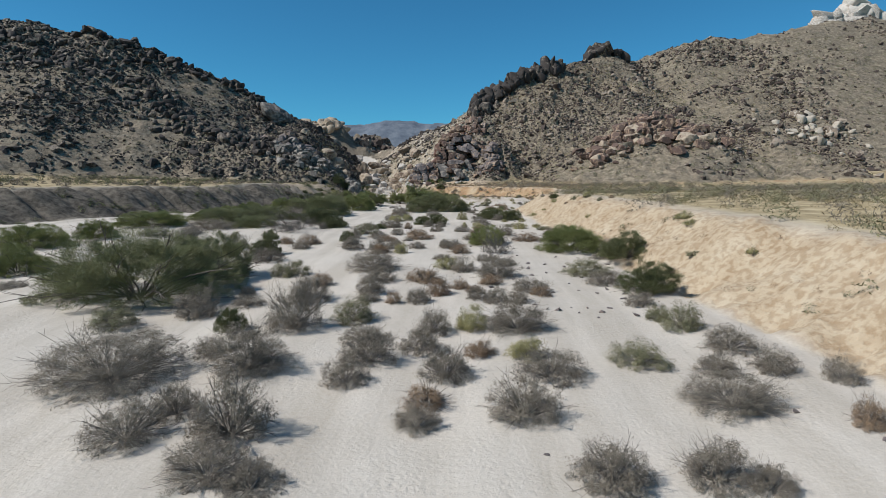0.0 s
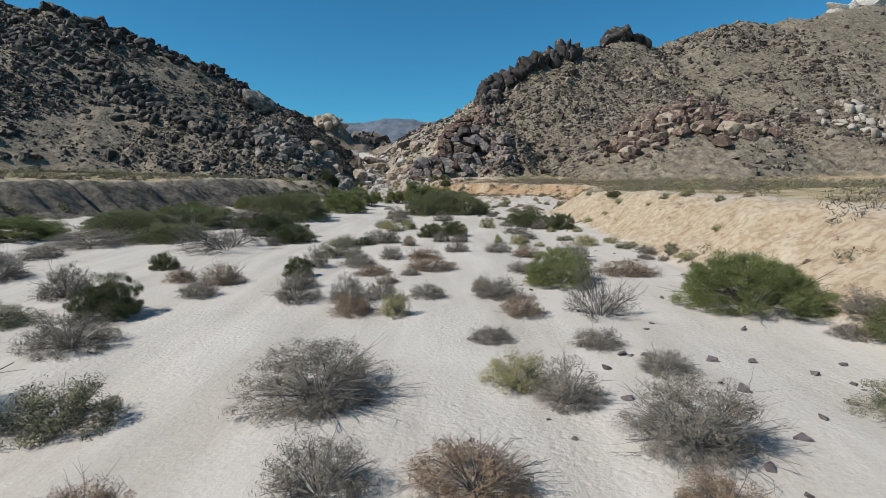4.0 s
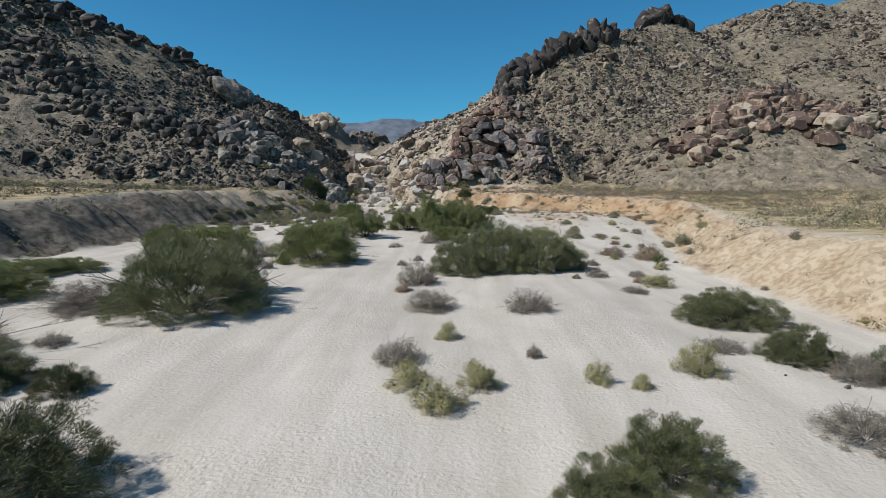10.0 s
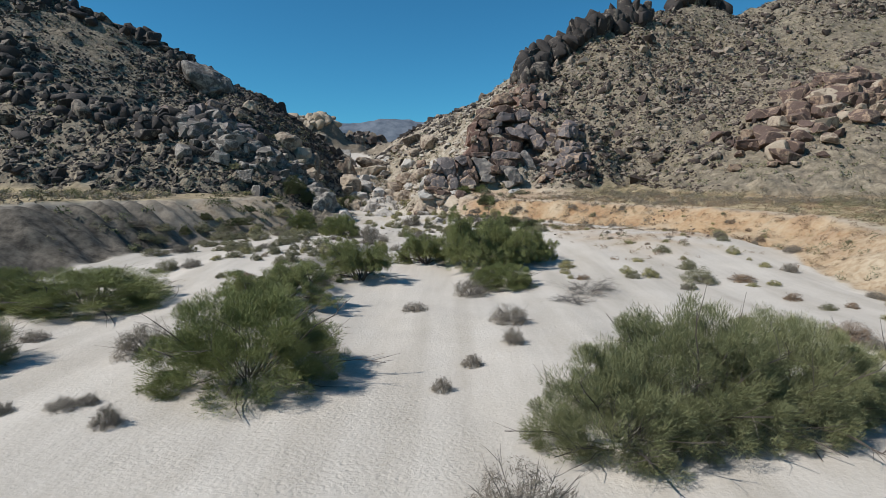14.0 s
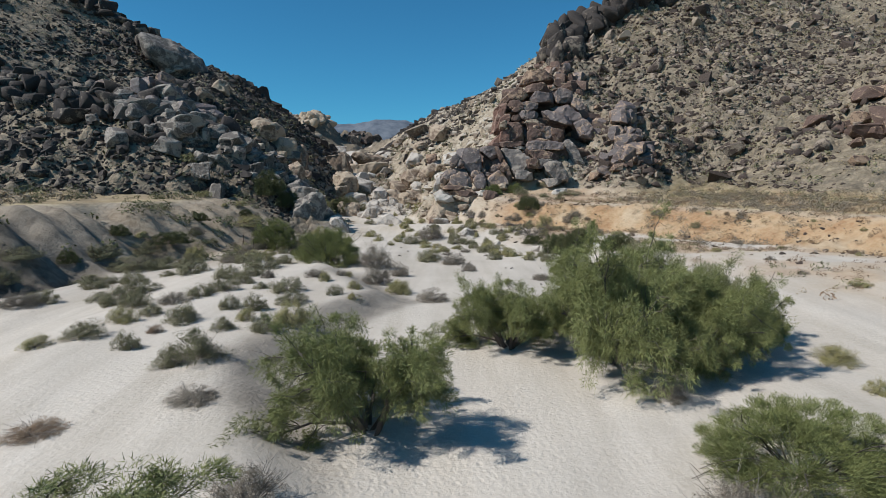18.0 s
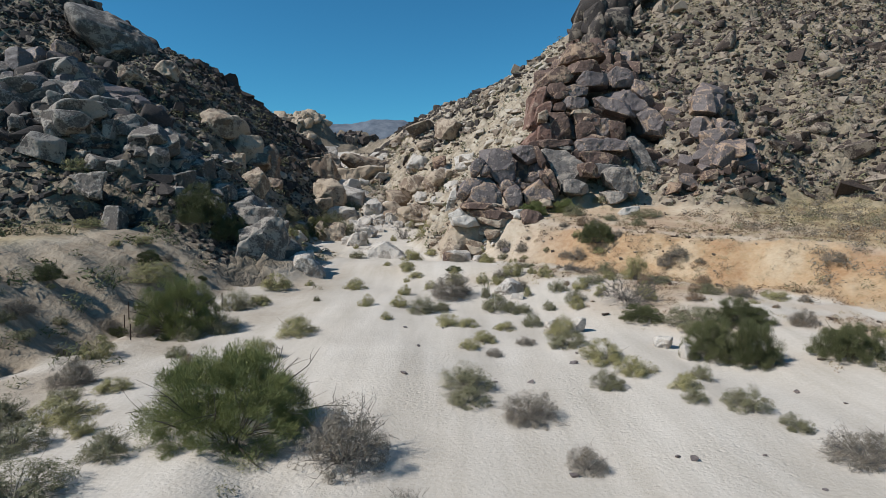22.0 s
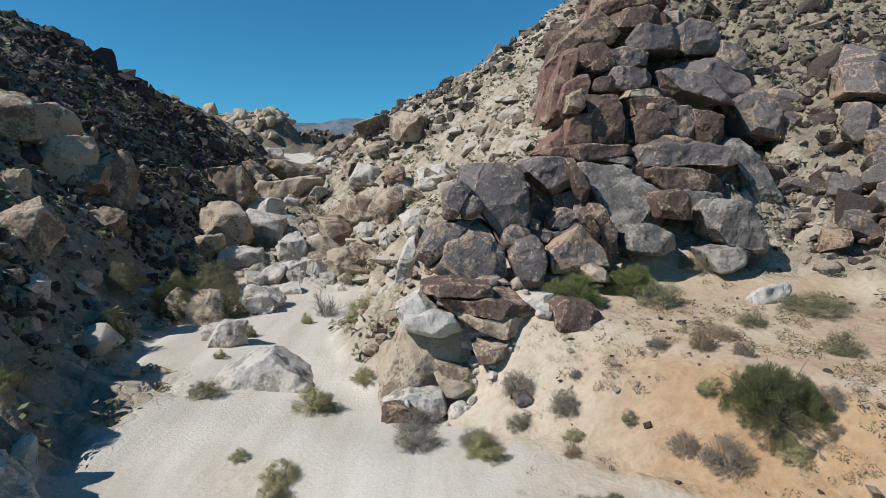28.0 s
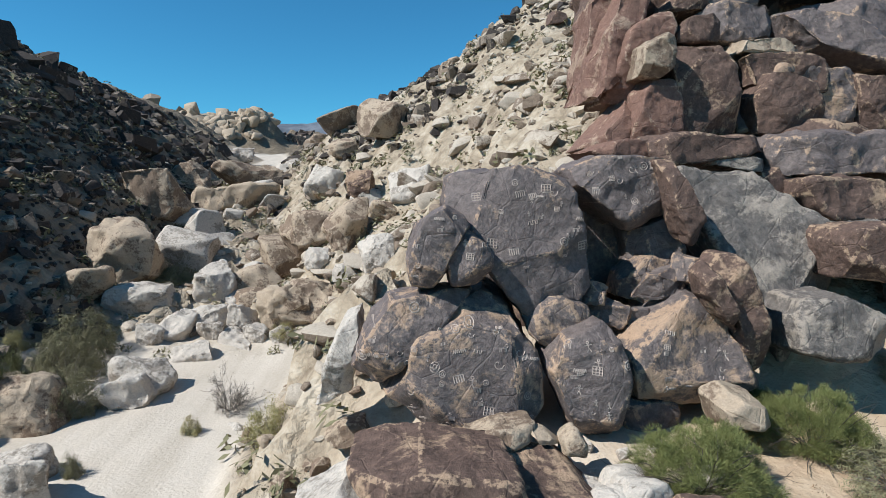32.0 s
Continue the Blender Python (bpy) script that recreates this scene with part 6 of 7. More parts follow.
rock("boulder", "grey", -32.56, 165.49, 9.79, 1.47, 0.96, 1.16, 137)
rock("boulder", "grey", -32.92, 159.97, 7.62, 1.74, 1.49, 2.39, 138)
rock("boulder", "grey", -34.14, 163.02, 10.23, 1.61, 1.38, 1.65, 139)
rock("boulder", "pale", -25.32, 159.90, 4.24, 2.54, 2.08, 2.49, 140)
rock("boulder", "grey", -31.27, 164.04, 8.09, 2.01, 1.44, 1.72, 141)
rock("boulder", "pale", -10.91, 152.29, 3.84, 1.38, 0.96, 1.16, 158)
rock("boulder", "pale", -10.59, 151.07, 3.62, 0.70, 0.52, 0.62, 159)
rock("boulder", "grey", -37.88, 166.12, 13.57, 3.01, 2.38, 2.86, 160)
rock("boulder", "grey", -39.59, 163.79, 13.94, 3.94, 1.69, 1.44, 161)
rock("boulder", "grey", -38.00, 161.99, 12.56, 2.52, 1.51, 1.82, 162)
rock("boulder", "grey", -37.63, 166.01, 13.26, 2.09, 1.40, 1.67, 163)
rock("boulder", "grey", -36.15, 161.85, 10.85, 2.11, 1.44, 1.73, 164)
rock("boulder", "grey", -34.97, 162.24, 10.47, 1.92, 1.10, 1.32, 165)
rock("boulder", "grey", -34.59, 165.18, 11.08, 2.19, 1.88, 2.82, 166)
rock("boulder", "grey", -37.14, 159.42, 8.27, 2.58, 1.53, 1.84, 167)
rock("boulder", "grey", -32.57, 162.13, 8.19, 2.35, 1.83, 2.19, 168)
rock("boulder", "grey", -39.50, 157.45, 10.31, 2.61, 1.28, 1.53, 169)
rock("boulder", "grey", -30.09, 163.51, 7.42, 4.20, 2.08, 2.50, 170)
rock("boulder", "grey", -28.10, 159.82, 5.98, 3.20, 2.74, 3.29, 171)
rock("boulder", "grey", -35.17, 160.61, 9.56, 1.64, 1.05, 1.27, 172)
rock("boulder", "grey", -40.17, 160.67, 11.20, 1.63, 1.05, 1.26, 173)
rock("boulder", "grey", -41.49, 160.59, 12.19, 1.63, 0.87, 1.05, 174)
rock("boulder", "grey", -32.63, 164.34, 9.47, 1.36, 1.16, 1.39, 175)
rock("boulder", "grey", -35.21, 163.15, 11.34, 1.09, 0.94, 1.57, 176)
rock("boulder", "grey", -31.48, 165.71, 9.23, 2.10, 1.20, 1.44, 177)
rock("boulder", "grey", -32.12, 161.26, 7.40, 1.26, 0.90, 1.08, 178)
rock("boulder", "tan", -46.65, 168.83, 19.05, 2.68, 2.30, 2.75, 179)
rock("boulder", "tan", -43.28, 167.56, 16.42, 3.82, 1.64, 1.97, 180)
rock("boulder", "tan", -43.64, 163.12, 15.62, 2.15, 1.47, 1.77, 181)
rock("boulder", "tan", -41.25, 185.46, 17.38, 4.04, 2.89, 3.47, 182)
rock("boulder", "tan", -41.18, 189.69, 17.07, 4.32, 3.40, 4.07, 183)
rock("boulder", "tan", -38.72, 187.61, 14.54, 4.55, 3.60, 4.32, 184)
rock("boulder", "tan", -37.39, 187.68, 13.30, 4.23, 2.42, 2.90, 185)
rock("boulder", "tan", -50.23, 193.09, 25.00, 3.01, 2.26, 2.71, 186)
rock("boulder", "tan", -46.76, 178.09, 21.46, 2.36, 1.52, 1.82, 187)
rock("boulder", "pale", -9.57, 145.62, 3.32, 0.63, 0.43, 0.52, 188)
rock("boulder", "pale", -5.75, 141.34, 3.71, 0.85, 0.47, 0.56, 189)
rock("boulder", "pale", -8.58, 144.43, 3.51, 0.83, 0.65, 0.78, 190)
rock("boulder", "pale", -5.33, 139.90, 3.74, 0.84, 0.53, 0.63, 191)
rock("boulder", "pale", -14.24, 165.84, 4.44, 1.19, 0.82, 0.98, 192)
rock("boulder", "pale", -10.72, 152.32, 3.92, 1.62, 0.92, 1.10, 193)
rock("boulder", "tan", -12.6, 168.3, 6.0, 4.2, 2.6, 3.0, 700)
rock("boulder", "pale", -10.9, 167.9, 6.3, 2.6, 1.8, 2.0, 701)
rock("cliff_block", "brown", -0.5, 180.5, 15.5, 7.5, 6.0, 7.0, 401)
rock("cliff_block", "brown", 1.5, 185.0, 20.0, 7.0, 6.5, 7.0, 402)
rock("cliff_block", "brown", -6.6, 175.6, 9.6, 9.5, 3.2, 6.2, 404)
rock("cliff_block", "brown", 1.5, 176.0, 11.2, 9.0, 4.0, 7.0, 405)
def dome(name, kind, x, y, z, rx, ry, rz, tilt, turn, seed):
    """A large bulge of weathered bedrock, worn round and grown out of the slope."""
    v, f = stone(30, seed, 5, 7, (0.72, 1.1), 0.13, 0.3)
    place_rock(name, kind, rock_mesh(name, v * np.array([rx, ry, rz]), f, np.zeros(len(f)), ROCK[kind]), pose(x, y, z, 0, tilt, turn))


dome("knob_boulder", "grey", -62.4, 207.5, 30.4, 8.8, 7.0, 5.6, 3, 40, 1400)
faceted("boulder", "pale", -20.3, 170.6, 4.0, 2.6, 0.4, 99, [(-90, 1.2), (58, 1.0), (112, 1.0), (20, 2.3), (165, 2.2)])
dome("bedrock_bulge", "tan", -38.8, 190.8, 10.6, 2.8, 3.2, 5.6, 38, 10, 1401)
dome("bedrock_bulge", "tan", -41.6, 191.4, 15.4, 2.1, 2.4, 3.1, 30, 20, 1402)
dome("bedrock_bulge", "tan", -35.4, 189.0, 6.8, 2.9, 2.6, 2.9, 40, -10, 1403)
dome("bedrock_bulge", "grey", -27.6, 161.5, 4.9, 2.3, 2.0, 1.9, 10, 10, 1404)


def scatter(name, label, kind, pts, sizes, fine, seed, flat=0.75, sink=0.40, protos=14):
    """Loose stones lying on the land, joined as one body of rubble; fine ones have chamfered edges."""
    rng = np.random.default_rng(seed)
    vs, fs, off = [], [], 0
    which = rng.integers(0, protos, len(pts))
    for k in range(protos):
        base, f, _ = hewn(split_planes(seed * 50 + k, 7 if fine else 4, (0.62, 1.0), 0.35), 1.3, 0.17 if fine else 0.0, 1)
        at, sz = pts[which == k], sizes[which == k]
        m = len(at)
        sc = sz[:, None] * np.stack([rng.uniform(0.7, 1.35, m), rng.uniform(0.7, 1.2, m), rng.uniform(0.55, 1.0, m) * flat * 1.3], -1) * 0.55
        a, t = rng.uniform(0, 6.28, m)[:, None], rng.normal(0, 0.35, m)[:, None]
        b = base[None] * sc[:, None]
        y2, z2 = b[..., 1] * np.cos(t) - b[..., 2] * np.sin(t), b[..., 1] * np.sin(t) + b[..., 2] * np.cos(t)
        bx, by = b[..., 0] * np.cos(a) - y2 * np.sin(a), b[..., 0] * np.sin(a) + y2 * np.cos(a)
        zz = surface(at[:, 0], at[:, 1]) + sz * (0.5 * flat - sink)
        vs.append(np.stack([bx + at[:, :1], by + at[:, 1:2], z2 + zz[:, None]], -1).reshape(-1, 3))
        fs.append((f[None] + (np.arange(m) * len(base))[:, None, None]).reshape(-1, 3) + off)
        off += m * len(base)
    me = raw_mesh(name, np.concatenate(vs), np.concatenate(fs), ROCK[kind], bool(fine))
    if fine:
        me.set_sharp_from_angle(angle=radians(46))
    return tagged(new(name, me), label, "rubble", kind="stuff")


def spots(rng, n, x0, x1, y0, y1, want):
    """Up to n random places in a box of the plan where want(x, y) passes."""
    x, y = rng.uniform(x0, x1, n), rng.uniform(y0, y1, n)
    ok = rng.uniform(0, 1, n) < want(x, y)
    return np.stack([x, y], -1)[ok]


def on_rock(x, y, patch=18, bias=0.15):
    return (parts_of(x, y)[4] > 0.6) * np.clip(0.5 + bias + 2.4 * fbm(x, y, patch, 3, 121), 0.06, 1)


rng = np.random.default_rng(9)
def talus(name, label, kind, count, x0, x1, y0, y1, lo, hi, n, seed, bias=0.15, patch=18, flat=0.75, sink=0.42):
    pts = spots(rng, count, x0, x1, y0, y1, lambda x, y: on_rock(x, y, patch, bias))
    size = lo * (hi / lo) ** (rng.uniform(0, 1, len(pts)) ** 2.8)
    return scatter(name, label, kind, pts, size, n, seed, flat, sink)


talus("hillside_rubble", "dark broken rocks strewn over the hillside", "talus_dark", 7500, -190, -34, 146, 226, 0.35, 1.5, 0, 11, 0.1)
talus("hillside_rubble", "dark broken rocks on the lower canyon side", "talus_dark", 5000, -75, -29, 150, 262, 0.3, 1.4, 1, 12, 0.2)
talus("hillside_scree", "fine dark scree between the hillside rocks", "talus_dark", 34000, -150, -30, 150, 225, 0.22, 0.7, 0, 19, 0.45)
talus("hillside_rubble", "brown and grey rocks strewn over the hillside", "talus_mixed", 8000, 8, 190, 158, 268, 0.45, 1.9, 0, 13, 0.0)
talus("hillside_rubble", "mixed loose rocks below the cliff", "talus_mixed", 4600, 2, 48, 168, 222, 0.3, 1.4, 1, 14, 0.1, 9)
talus("hillside_scree", "fine brown scree between the hillside rocks", "talus_mixed", 40000, 5, 120, 158, 258, 0.22, 0.7, 0, 20, 0.4)
talus("slope_rubble", "pale and tan rocks on the canyon slope", "talus_pale", 7000, -42, 8, 172, 300, 0.25, 1.5, 1, 15, 0.35, 7, 0.55, 0.32)
talus("slope_rubble", "pale layered slabs on the slope beside the cliff", "talus_pale", 1900, -18, 9, 174, 240, 0.4, 2.4, 1, 45, 0.0, 6, 0.42, 0.30)
talus("slope_scree", "fine pale scree on the canyon slope", "talus_pale", 16000, -30, 8, 170, 260, 0.1, 0.45, 0, 53, 0.2, 6, 0.6, 0.36)
talus("slope_rubble", "patch of dark basalt rubble on the canyon slope", "talus_dark", 4200, -20, 1, 197, 262, 0.3, 1.3, 0, 54, -0.1, 9)
talus("hillside_rubble", "brown rocks over the upper hillside", "talus_mixed", 14000, 60, 270, 130, 300, 0.45, 1.7, 0, 17, 0.0)
talus("hillside_rubble", "dark rocks over the outer hillside", "talus_dark", 9000, -240, -85, 110, 200, 0.5, 2.0, 0, 18, 0.1)
talus("hillside_crags", "dark brown crags breaking out of the hillside", "talus_mixed", 7000, 10, 130, 165, 258, 0.6, 2.2, 1, 56, -0.5, 13, 0.8, 0.36)
talus("far_rubble", "dark rocks on the far canyon ridge", "talus_dark", 3500, -60, 12, 215, 340, 0.7, 2.6, 0, 16, 0.1)


def heap(name, label, kind, seed, pts, lo, hi, n=1, sink=0.1, flat=0.9):
    """Large boulders far off, joined."""
    r = np.random.default_rng(seed)
    pts = np.asarray(pts, float)
    return scatter(name, label, kind, pts, r.uniform(lo, hi, len(pts)), n, seed, flat, sink)


PILE = {}


def pile(name, kind, group, seed, pts, lo, hi, sink=0.1):
    """Boulders of an outcrop, each one a thing; alike ones share a mesh."""
    r = random.Random(seed)
    for x, y in pts:
        key = (kind, r.randrange(9))
        if key not in PILE:
            v, f, w = hewn(split_planes(900 + 31 * key[1] + len(kind), 8, (0.70, 1.0), 0.25), 1.3, 0.12 if kind in ("tan", "pale") else 0.07, 2, 0.2, 0.045, (key[1] * 9.1, 3, 7), (1, 1, 1), 1.2, 5 if kind in ("tan", "pale") else 3)
            PILE[key] = rock_mesh("loose_rock", v * 0.55, f, w, ROCK[kind])
        size = lo * (hi / lo) ** (r.random() ** 1.3)
        sx, sy, sz = size * r.uniform(0.85, 1.35), size * r.uniform(0.8, 1.2), size * r.uniform(0.6, 0.95)
        ob = tagged(new(name, PILE[key]), SAID[kind] + " rock jammed in the " + group, name.replace("_", " "), "rocks of the " + group, "thing")
        ob.matrix_basis = Matrix.LocRotScale((x, y, ground_at(x, y) + sz * (0.5 - sink)), Euler((r.uniform(-0.25, 0.25), r.uniform(-0.25, 0.25), r.uniform(0, 6.28))), (sx, sy, sz))


def strew(seed, n, line, wide):
    """Places along a polyline, spread sideways."""
    r = np.random.default_rng(seed)
    out = []
    for _ in range(n):
        i = r.integers(0, len(line) - 1)
        u = r.uniform()
        (ax, ay), (bx, by) = line[i], line[i + 1]
        out.append((ax + (bx - ax) * u + r.normal(0, wide), ay + (by - ay) * u + r.normal(0, wide)))
    return out


heap("crest_rocks", "dark boulders along the crest of the cliff", "talus_dark", 21, strew(1, 300, [(9, 206), (10, 211), (16, 213), (23, 216), (40, 225)], 1.3), 1.2, 3.6, 1, 0.0, 1.35)
heap("crest_rocks", "dark boulders piled on the peak", "talus_dark", 22, strew(2, 44, [(58, 250), (65, 254), (70, 257)], 1.6), 2.0, 5.5, 1, 0.12)
heap("crest_rocks", "reddish blocks along the crest of the canyon slope", "talus_mixed", 46, strew(26, 150, [(8, 208), (3, 230), (-2, 256), (-13, 298), (-22, 320)], 1.5), 0.7, 2.6, 1, 0.2, 0.55)
pile("pile_boulder", "tan", "boulder pile on the slope", 23, strew(3, 60, [(40, 163), (52, 170), (62, 168), (68, 158)], 3.2), 1.2, 3.8, 0.15)
pile("pile_boulder", "brown", "boulder pile on the slope", 24, strew(4, 230, [(40, 163), (50, 171), (60, 174), (70, 164)], 3.8), 1.0, 3.8, 0.12)
pile("crag_rock", "varnish", "dark craggy outcrop", 25, strew(5, 90, [(8.6, 171), (11, 171.5), (13.6, 173), (12, 176), (14, 179)], 1.0), 0.7, 2.4, 0.1)
pile("crag_rock", "brown", "dark craggy outcrop", 35, strew(15, 50, [(8, 170.2), (11, 170.8), (14, 172)], 0.8), 0.5, 1.6, 0.1)
pile("cliff_rock", "brown", "stacked rocks beside the cliff", 47, strew(27, 80, [(6, 182), (6.5, 187), (8, 195), (8.5, 205)], 1.6), 0.7, 2.2, 0.1)
pile("cliff_rock", "varnish", "stacked rocks beside the cliff", 49, strew(29, 70, [(5.5, 178), (7.5, 182), (9, 191), (9, 203)], 1.5), 0.7, 2.2, 0.1)
pile("cliff_rock", "red", "stacked rocks beside the cliff", 48, strew(28, 30, [(2, 188), (4, 196), (7, 205)], 1.2), 0.8, 2.2, 0.2)
heap("slope_outcrop", "pale granite outcrop breaking through the slope", "talus_pale", 52, strew(35, 45, [(109, 192), (120, 195), (131, 197), (120, 188)], 4.5), 0.9, 3.2, 1, 0.3)
pile("cliff_rock", "brown", "stacked rocks beside the cliff", 55, strew(36, 22, [(-1, 192), (2, 201), (4, 210)], 1.5), 0.7, 1.9, 0.25)
heap("crest_rocks", "dark boulders along the left hill's crest", "talus_dark", 26, strew(6, 240, [(-130, 199), (-103, 203), (-76, 212), (-64, 219)], 2.6), 0.8, 3.0, 1, 0.25)
heap("hillside_crags", "dark crags of jumbled rock on the hillside", "talus_dark", 27, strew(7, 400, [(-150, 186), (-120, 186), (-98, 178), (-80, 172), (-62, 170), (-50, 170)], 5.5), 0.7, 2.5, 1, 0.28)
pile("outcrop_rock", "grey", "grey outcrop at the hill foot", 28, strew(8, 150, [(-54, 167), (-46, 163.5), (-40, 163), (-33, 166)], 2.0), 0.7, 2.6, 0.15)
pile("outcrop_rock", "varnish", "grey outcrop at the hill foot", 36, strew(18, 60, [(-56, 172), (-48, 169), (-42, 168)], 2.0), 0.9, 2.8, 0.15)
pile("canyon_rock", "pale", "pale ledges in the canyon", 29, strew(9, 30, [(-30, 203), (-27, 215), (-26, 230), (-33, 250), (-38, 275)], 2.5), 1.2, 3.8, 0.35)
pile("canyon_rock", "tan", "pale ledges in the canyon", 37, strew(19, 26, [(-19, 194), (-17, 198), (-18, 206), (-20, 225), (-28, 250)], 2.6), 0.8, 3.4, 0.28)
pile("rubble_stone", "pale", "rubble below the carved rocks", 41, strew(21, 55, [(-13.5, 165.5), (-11.5, 166), (-9, 167.6), (-7, 168.8), (-13, 169.5)], 0.7), 0.25, 0.8, 0.3)
pile("rubble_stone", "tan", "rubble below the carved rocks", 42, strew(22, 26, [(-15, 170), (-14.5, 174), (-16, 180)], 1.2), 0.3, 1.0, 0.25)
heap("skyline_rocks", "white granite domes far off on the skyline", "pale", 30, strew(10, 110, [(375, 620), (430, 640), (520, 665)], 11), 8, 22, 1, 0.1)
heap("skyline_rocks", "white granite towers far off on the skyline", "pale", 51, strew(34, 16, [(415, 632), (450, 645)], 6), 14, 28, 1, -0.1)
heap("skyline_rocks", "brown granite knob far up the canyon", "tan", 31, strew(11, 380, [(-250, 850), (-235, 812), (-215, 795), (-192, 808), (-190, 836)], 17), 4, 13, 1, 0.35)
heap("far_rubble", "brown rocks over the far hills up the canyon", "talus_mixed", 50, strew(33, 500, [(-380, 880), (-320, 840), (-180, 900), (-120, 960)], 36), 4, 13, 0, 0.3)

# ---- brush and grass ----
def tufts(name, label, kind, pts, size, blades, seed, length=(0.2, 0.42), thin=0.045, high=0.65):
    """Low rounded tufts over the land, joined as one growth."""
    r = np.random.default_rng(seed)
    s = r.uniform(*size, len(pts)) * 0.5
    mid = np.concatenate([pts, (surface(pts[:, 0], pts[:, 1]) + s * high * 0.35)[:, None]], 1)
    v, _ = tuft_leaves(r, mid, s, np.tile(np.array([0, 0, 1.0]), (len(pts), 1)), blades, (0, 1), (0, 1), high, 0.0)
    big = np.repeat(s, blades)[:, None, None] * 2
    c = v.mean(1, keepdims=True)
    d = v - c
    d = d / np.maximum(np.linalg.norm(d, axis=-1, keepdims=True), 1e-6)
    ext = np.stack([r.uniform(*length, len(v)) * 0.5, np.full(len(v), thin), np.zeros(len(v)), np.full(len(v), thin)], 1)
    ext[:, 2] = ext[:, 0]
    v = (c + d * ext[..., None] * big).reshape(-1, 3)
    return tagged(new(name, raw_mesh(name, v, np.arange(len(v)).reshape(-1, 4), LEAF[kind])), label, "brush", kind="stuff")


def on_flat(x, y):
    t = parts_of(x, y)
    return (t[3] * (1 - t[4])) * np.clip(0.55 + 2.2 * fbm(x, y, 7, 3, 131), 0.1, 1)


def on_bank(x, y):
    t = parts_of(x, y)
    return np.clip(t[1] + 0.7 * t[2], 0, 1) * (1 - t[4]) * np.clip(0.4 + 2.2 * fbm(x, y, 4, 3, 141), 0.05, 1)


tufts("terrace_brush", "dry olive brush over the terrace", "olive", spots(rng, 1800, 8, 75, 20, 178, on_flat), (0.5, 1.5), 70, 1, (0.10, 0.24), 0.026, 0.85)
tufts("terrace_shrubs", "rounded grey-brown shrubs over the terrace", "grey", spots(rng, 1900, 10, 60, 25, 172, lambda x, y: on_flat(x, y) * 0.6), (0.9, 2.3), 170, 21, (0.10, 0.22), 0.012, 0.8)
tufts("terrace_shrubs", "rounded olive shrubs over the terrace", "olive", spots(rng, 1300, 10, 60, 25, 172, lambda x, y: on_flat(x, y) * 0.5), (0.9, 2.3), 170, 22, (0.10, 0.22), 0.014, 0.75)
tufts("bank_shrubs", "dark grey-green shrubs on the gullied bank and terrace", "dark", spots(rng, 2200, -90, -26, 40, 165, lambda x, y: 0.5 * np.clip(on_bank(x, y) + on_flat(x, y), 0, 1)), (0.8, 2.2), 170, 23, (0.10, 0.22), 0.014, 0.75)
tufts("terrace_grass", "dry straw-coloured grass over the terrace", "straw", spots(rng, 7000, 2, 60, 20, 175, on_flat), (0.3, 0.8), 34, 2, (0.12, 0.3), 0.03)
tufts("terrace_brush", "grey brush on the far terrace", "grey", spots(rng, 3400, -110, -30, 40, 165, on_flat), (0.6, 1.6), 34, 3)
tufts("bank_grass", "dry rust-brown tufts on the sandy bank", "rust", spots(rng, 5600, -8, 24, 20, 168, on_bank), (0.25, 0.6), 30, 4, (0.12, 0.28), 0.03)
tufts("bank_brush", "grey-green scrub on the bank", "olive", spots(rng, 2600, -90, 24, 20, 172, on_bank), (0.4, 1.2), 60, 5, (0.12, 0.26), 0.028)
tufts("bank_brush", "dark scrub on the gullied bank", "dark", spots(rng, 2600, -90, -24, 20, 165, on_bank), (0.5, 1.4), 34, 8)
tufts("terrace_brush", "dry brush along the back of the terrace", "grey", spots(rng, 1700, 6, 70, 138, 176, lambda x, y: 1 - parts_of(x, y)[4]), (0.5, 1.4), 60, 9, (0.10, 0.24), 0.028)
tufts("bank_grass", "dry straw tufts over the orange bank", "straw", spots(rng, 5200, -4, 34, 112, 168, lambda x, y: (1 - parts_of(x, y)[4]) * np.clip(parts_of(x, y)[1] + parts_of(x, y)[3], 0, 1) * np.clip(0.4 + 2.4 * fbm(x, y, 5, 3, 181), 0.05, 1)), (0.2, 0.55), 30, 10, (0.12, 0.28), 0.03)
tufts("bank_brush", "low grey-brown scrub over the orange bank", "rust", spots(rng, 1500, -4, 34, 112, 168, lambda x, y: (1 - parts_of(x, y)[4]) * np.clip(parts_of(x, y)[1] + parts_of(x, y)[3], 0, 1)), (0.4, 1.0), 50, 11, (0.12, 0.26), 0.028)
def on_fan(x, y):
    t = parts_of(x, y)
    return (1 - t[4]) * np.clip(t[1] * 1.4, 0, 1) * np.clip(0.35 + 2.6 * fbm(x, y, 4, 3, 191), 0.04, 1)


tufts("bank_grass", "short straw tufts on the sandy fan below the rocks", "straw", spots(rng, 4200, -11, 14, 134, 167, on_fan), (0.15, 0.45), 30, 12, (0.14, 0.3), 0.03)
tufts("bank_brush", "low brown scrub on the sandy fan below the rocks", "rust", spots(rng, 1100, -9, 14, 134, 167, on_fan), (0.3, 0.8), 50, 13, (0.12, 0.26), 0.028)
fan_pts = spots(rng, 2600, -12, 16, 120, 168, on_fan)
scatter("bank_stones", "small brown stones strewn over the sandy bank", "talus_mixed", fan_pts, 0.06 + 0.22 * rng.uniform(0, 1, len(fan_pts)) ** 3, 0, 62, 0.6, 0.2)
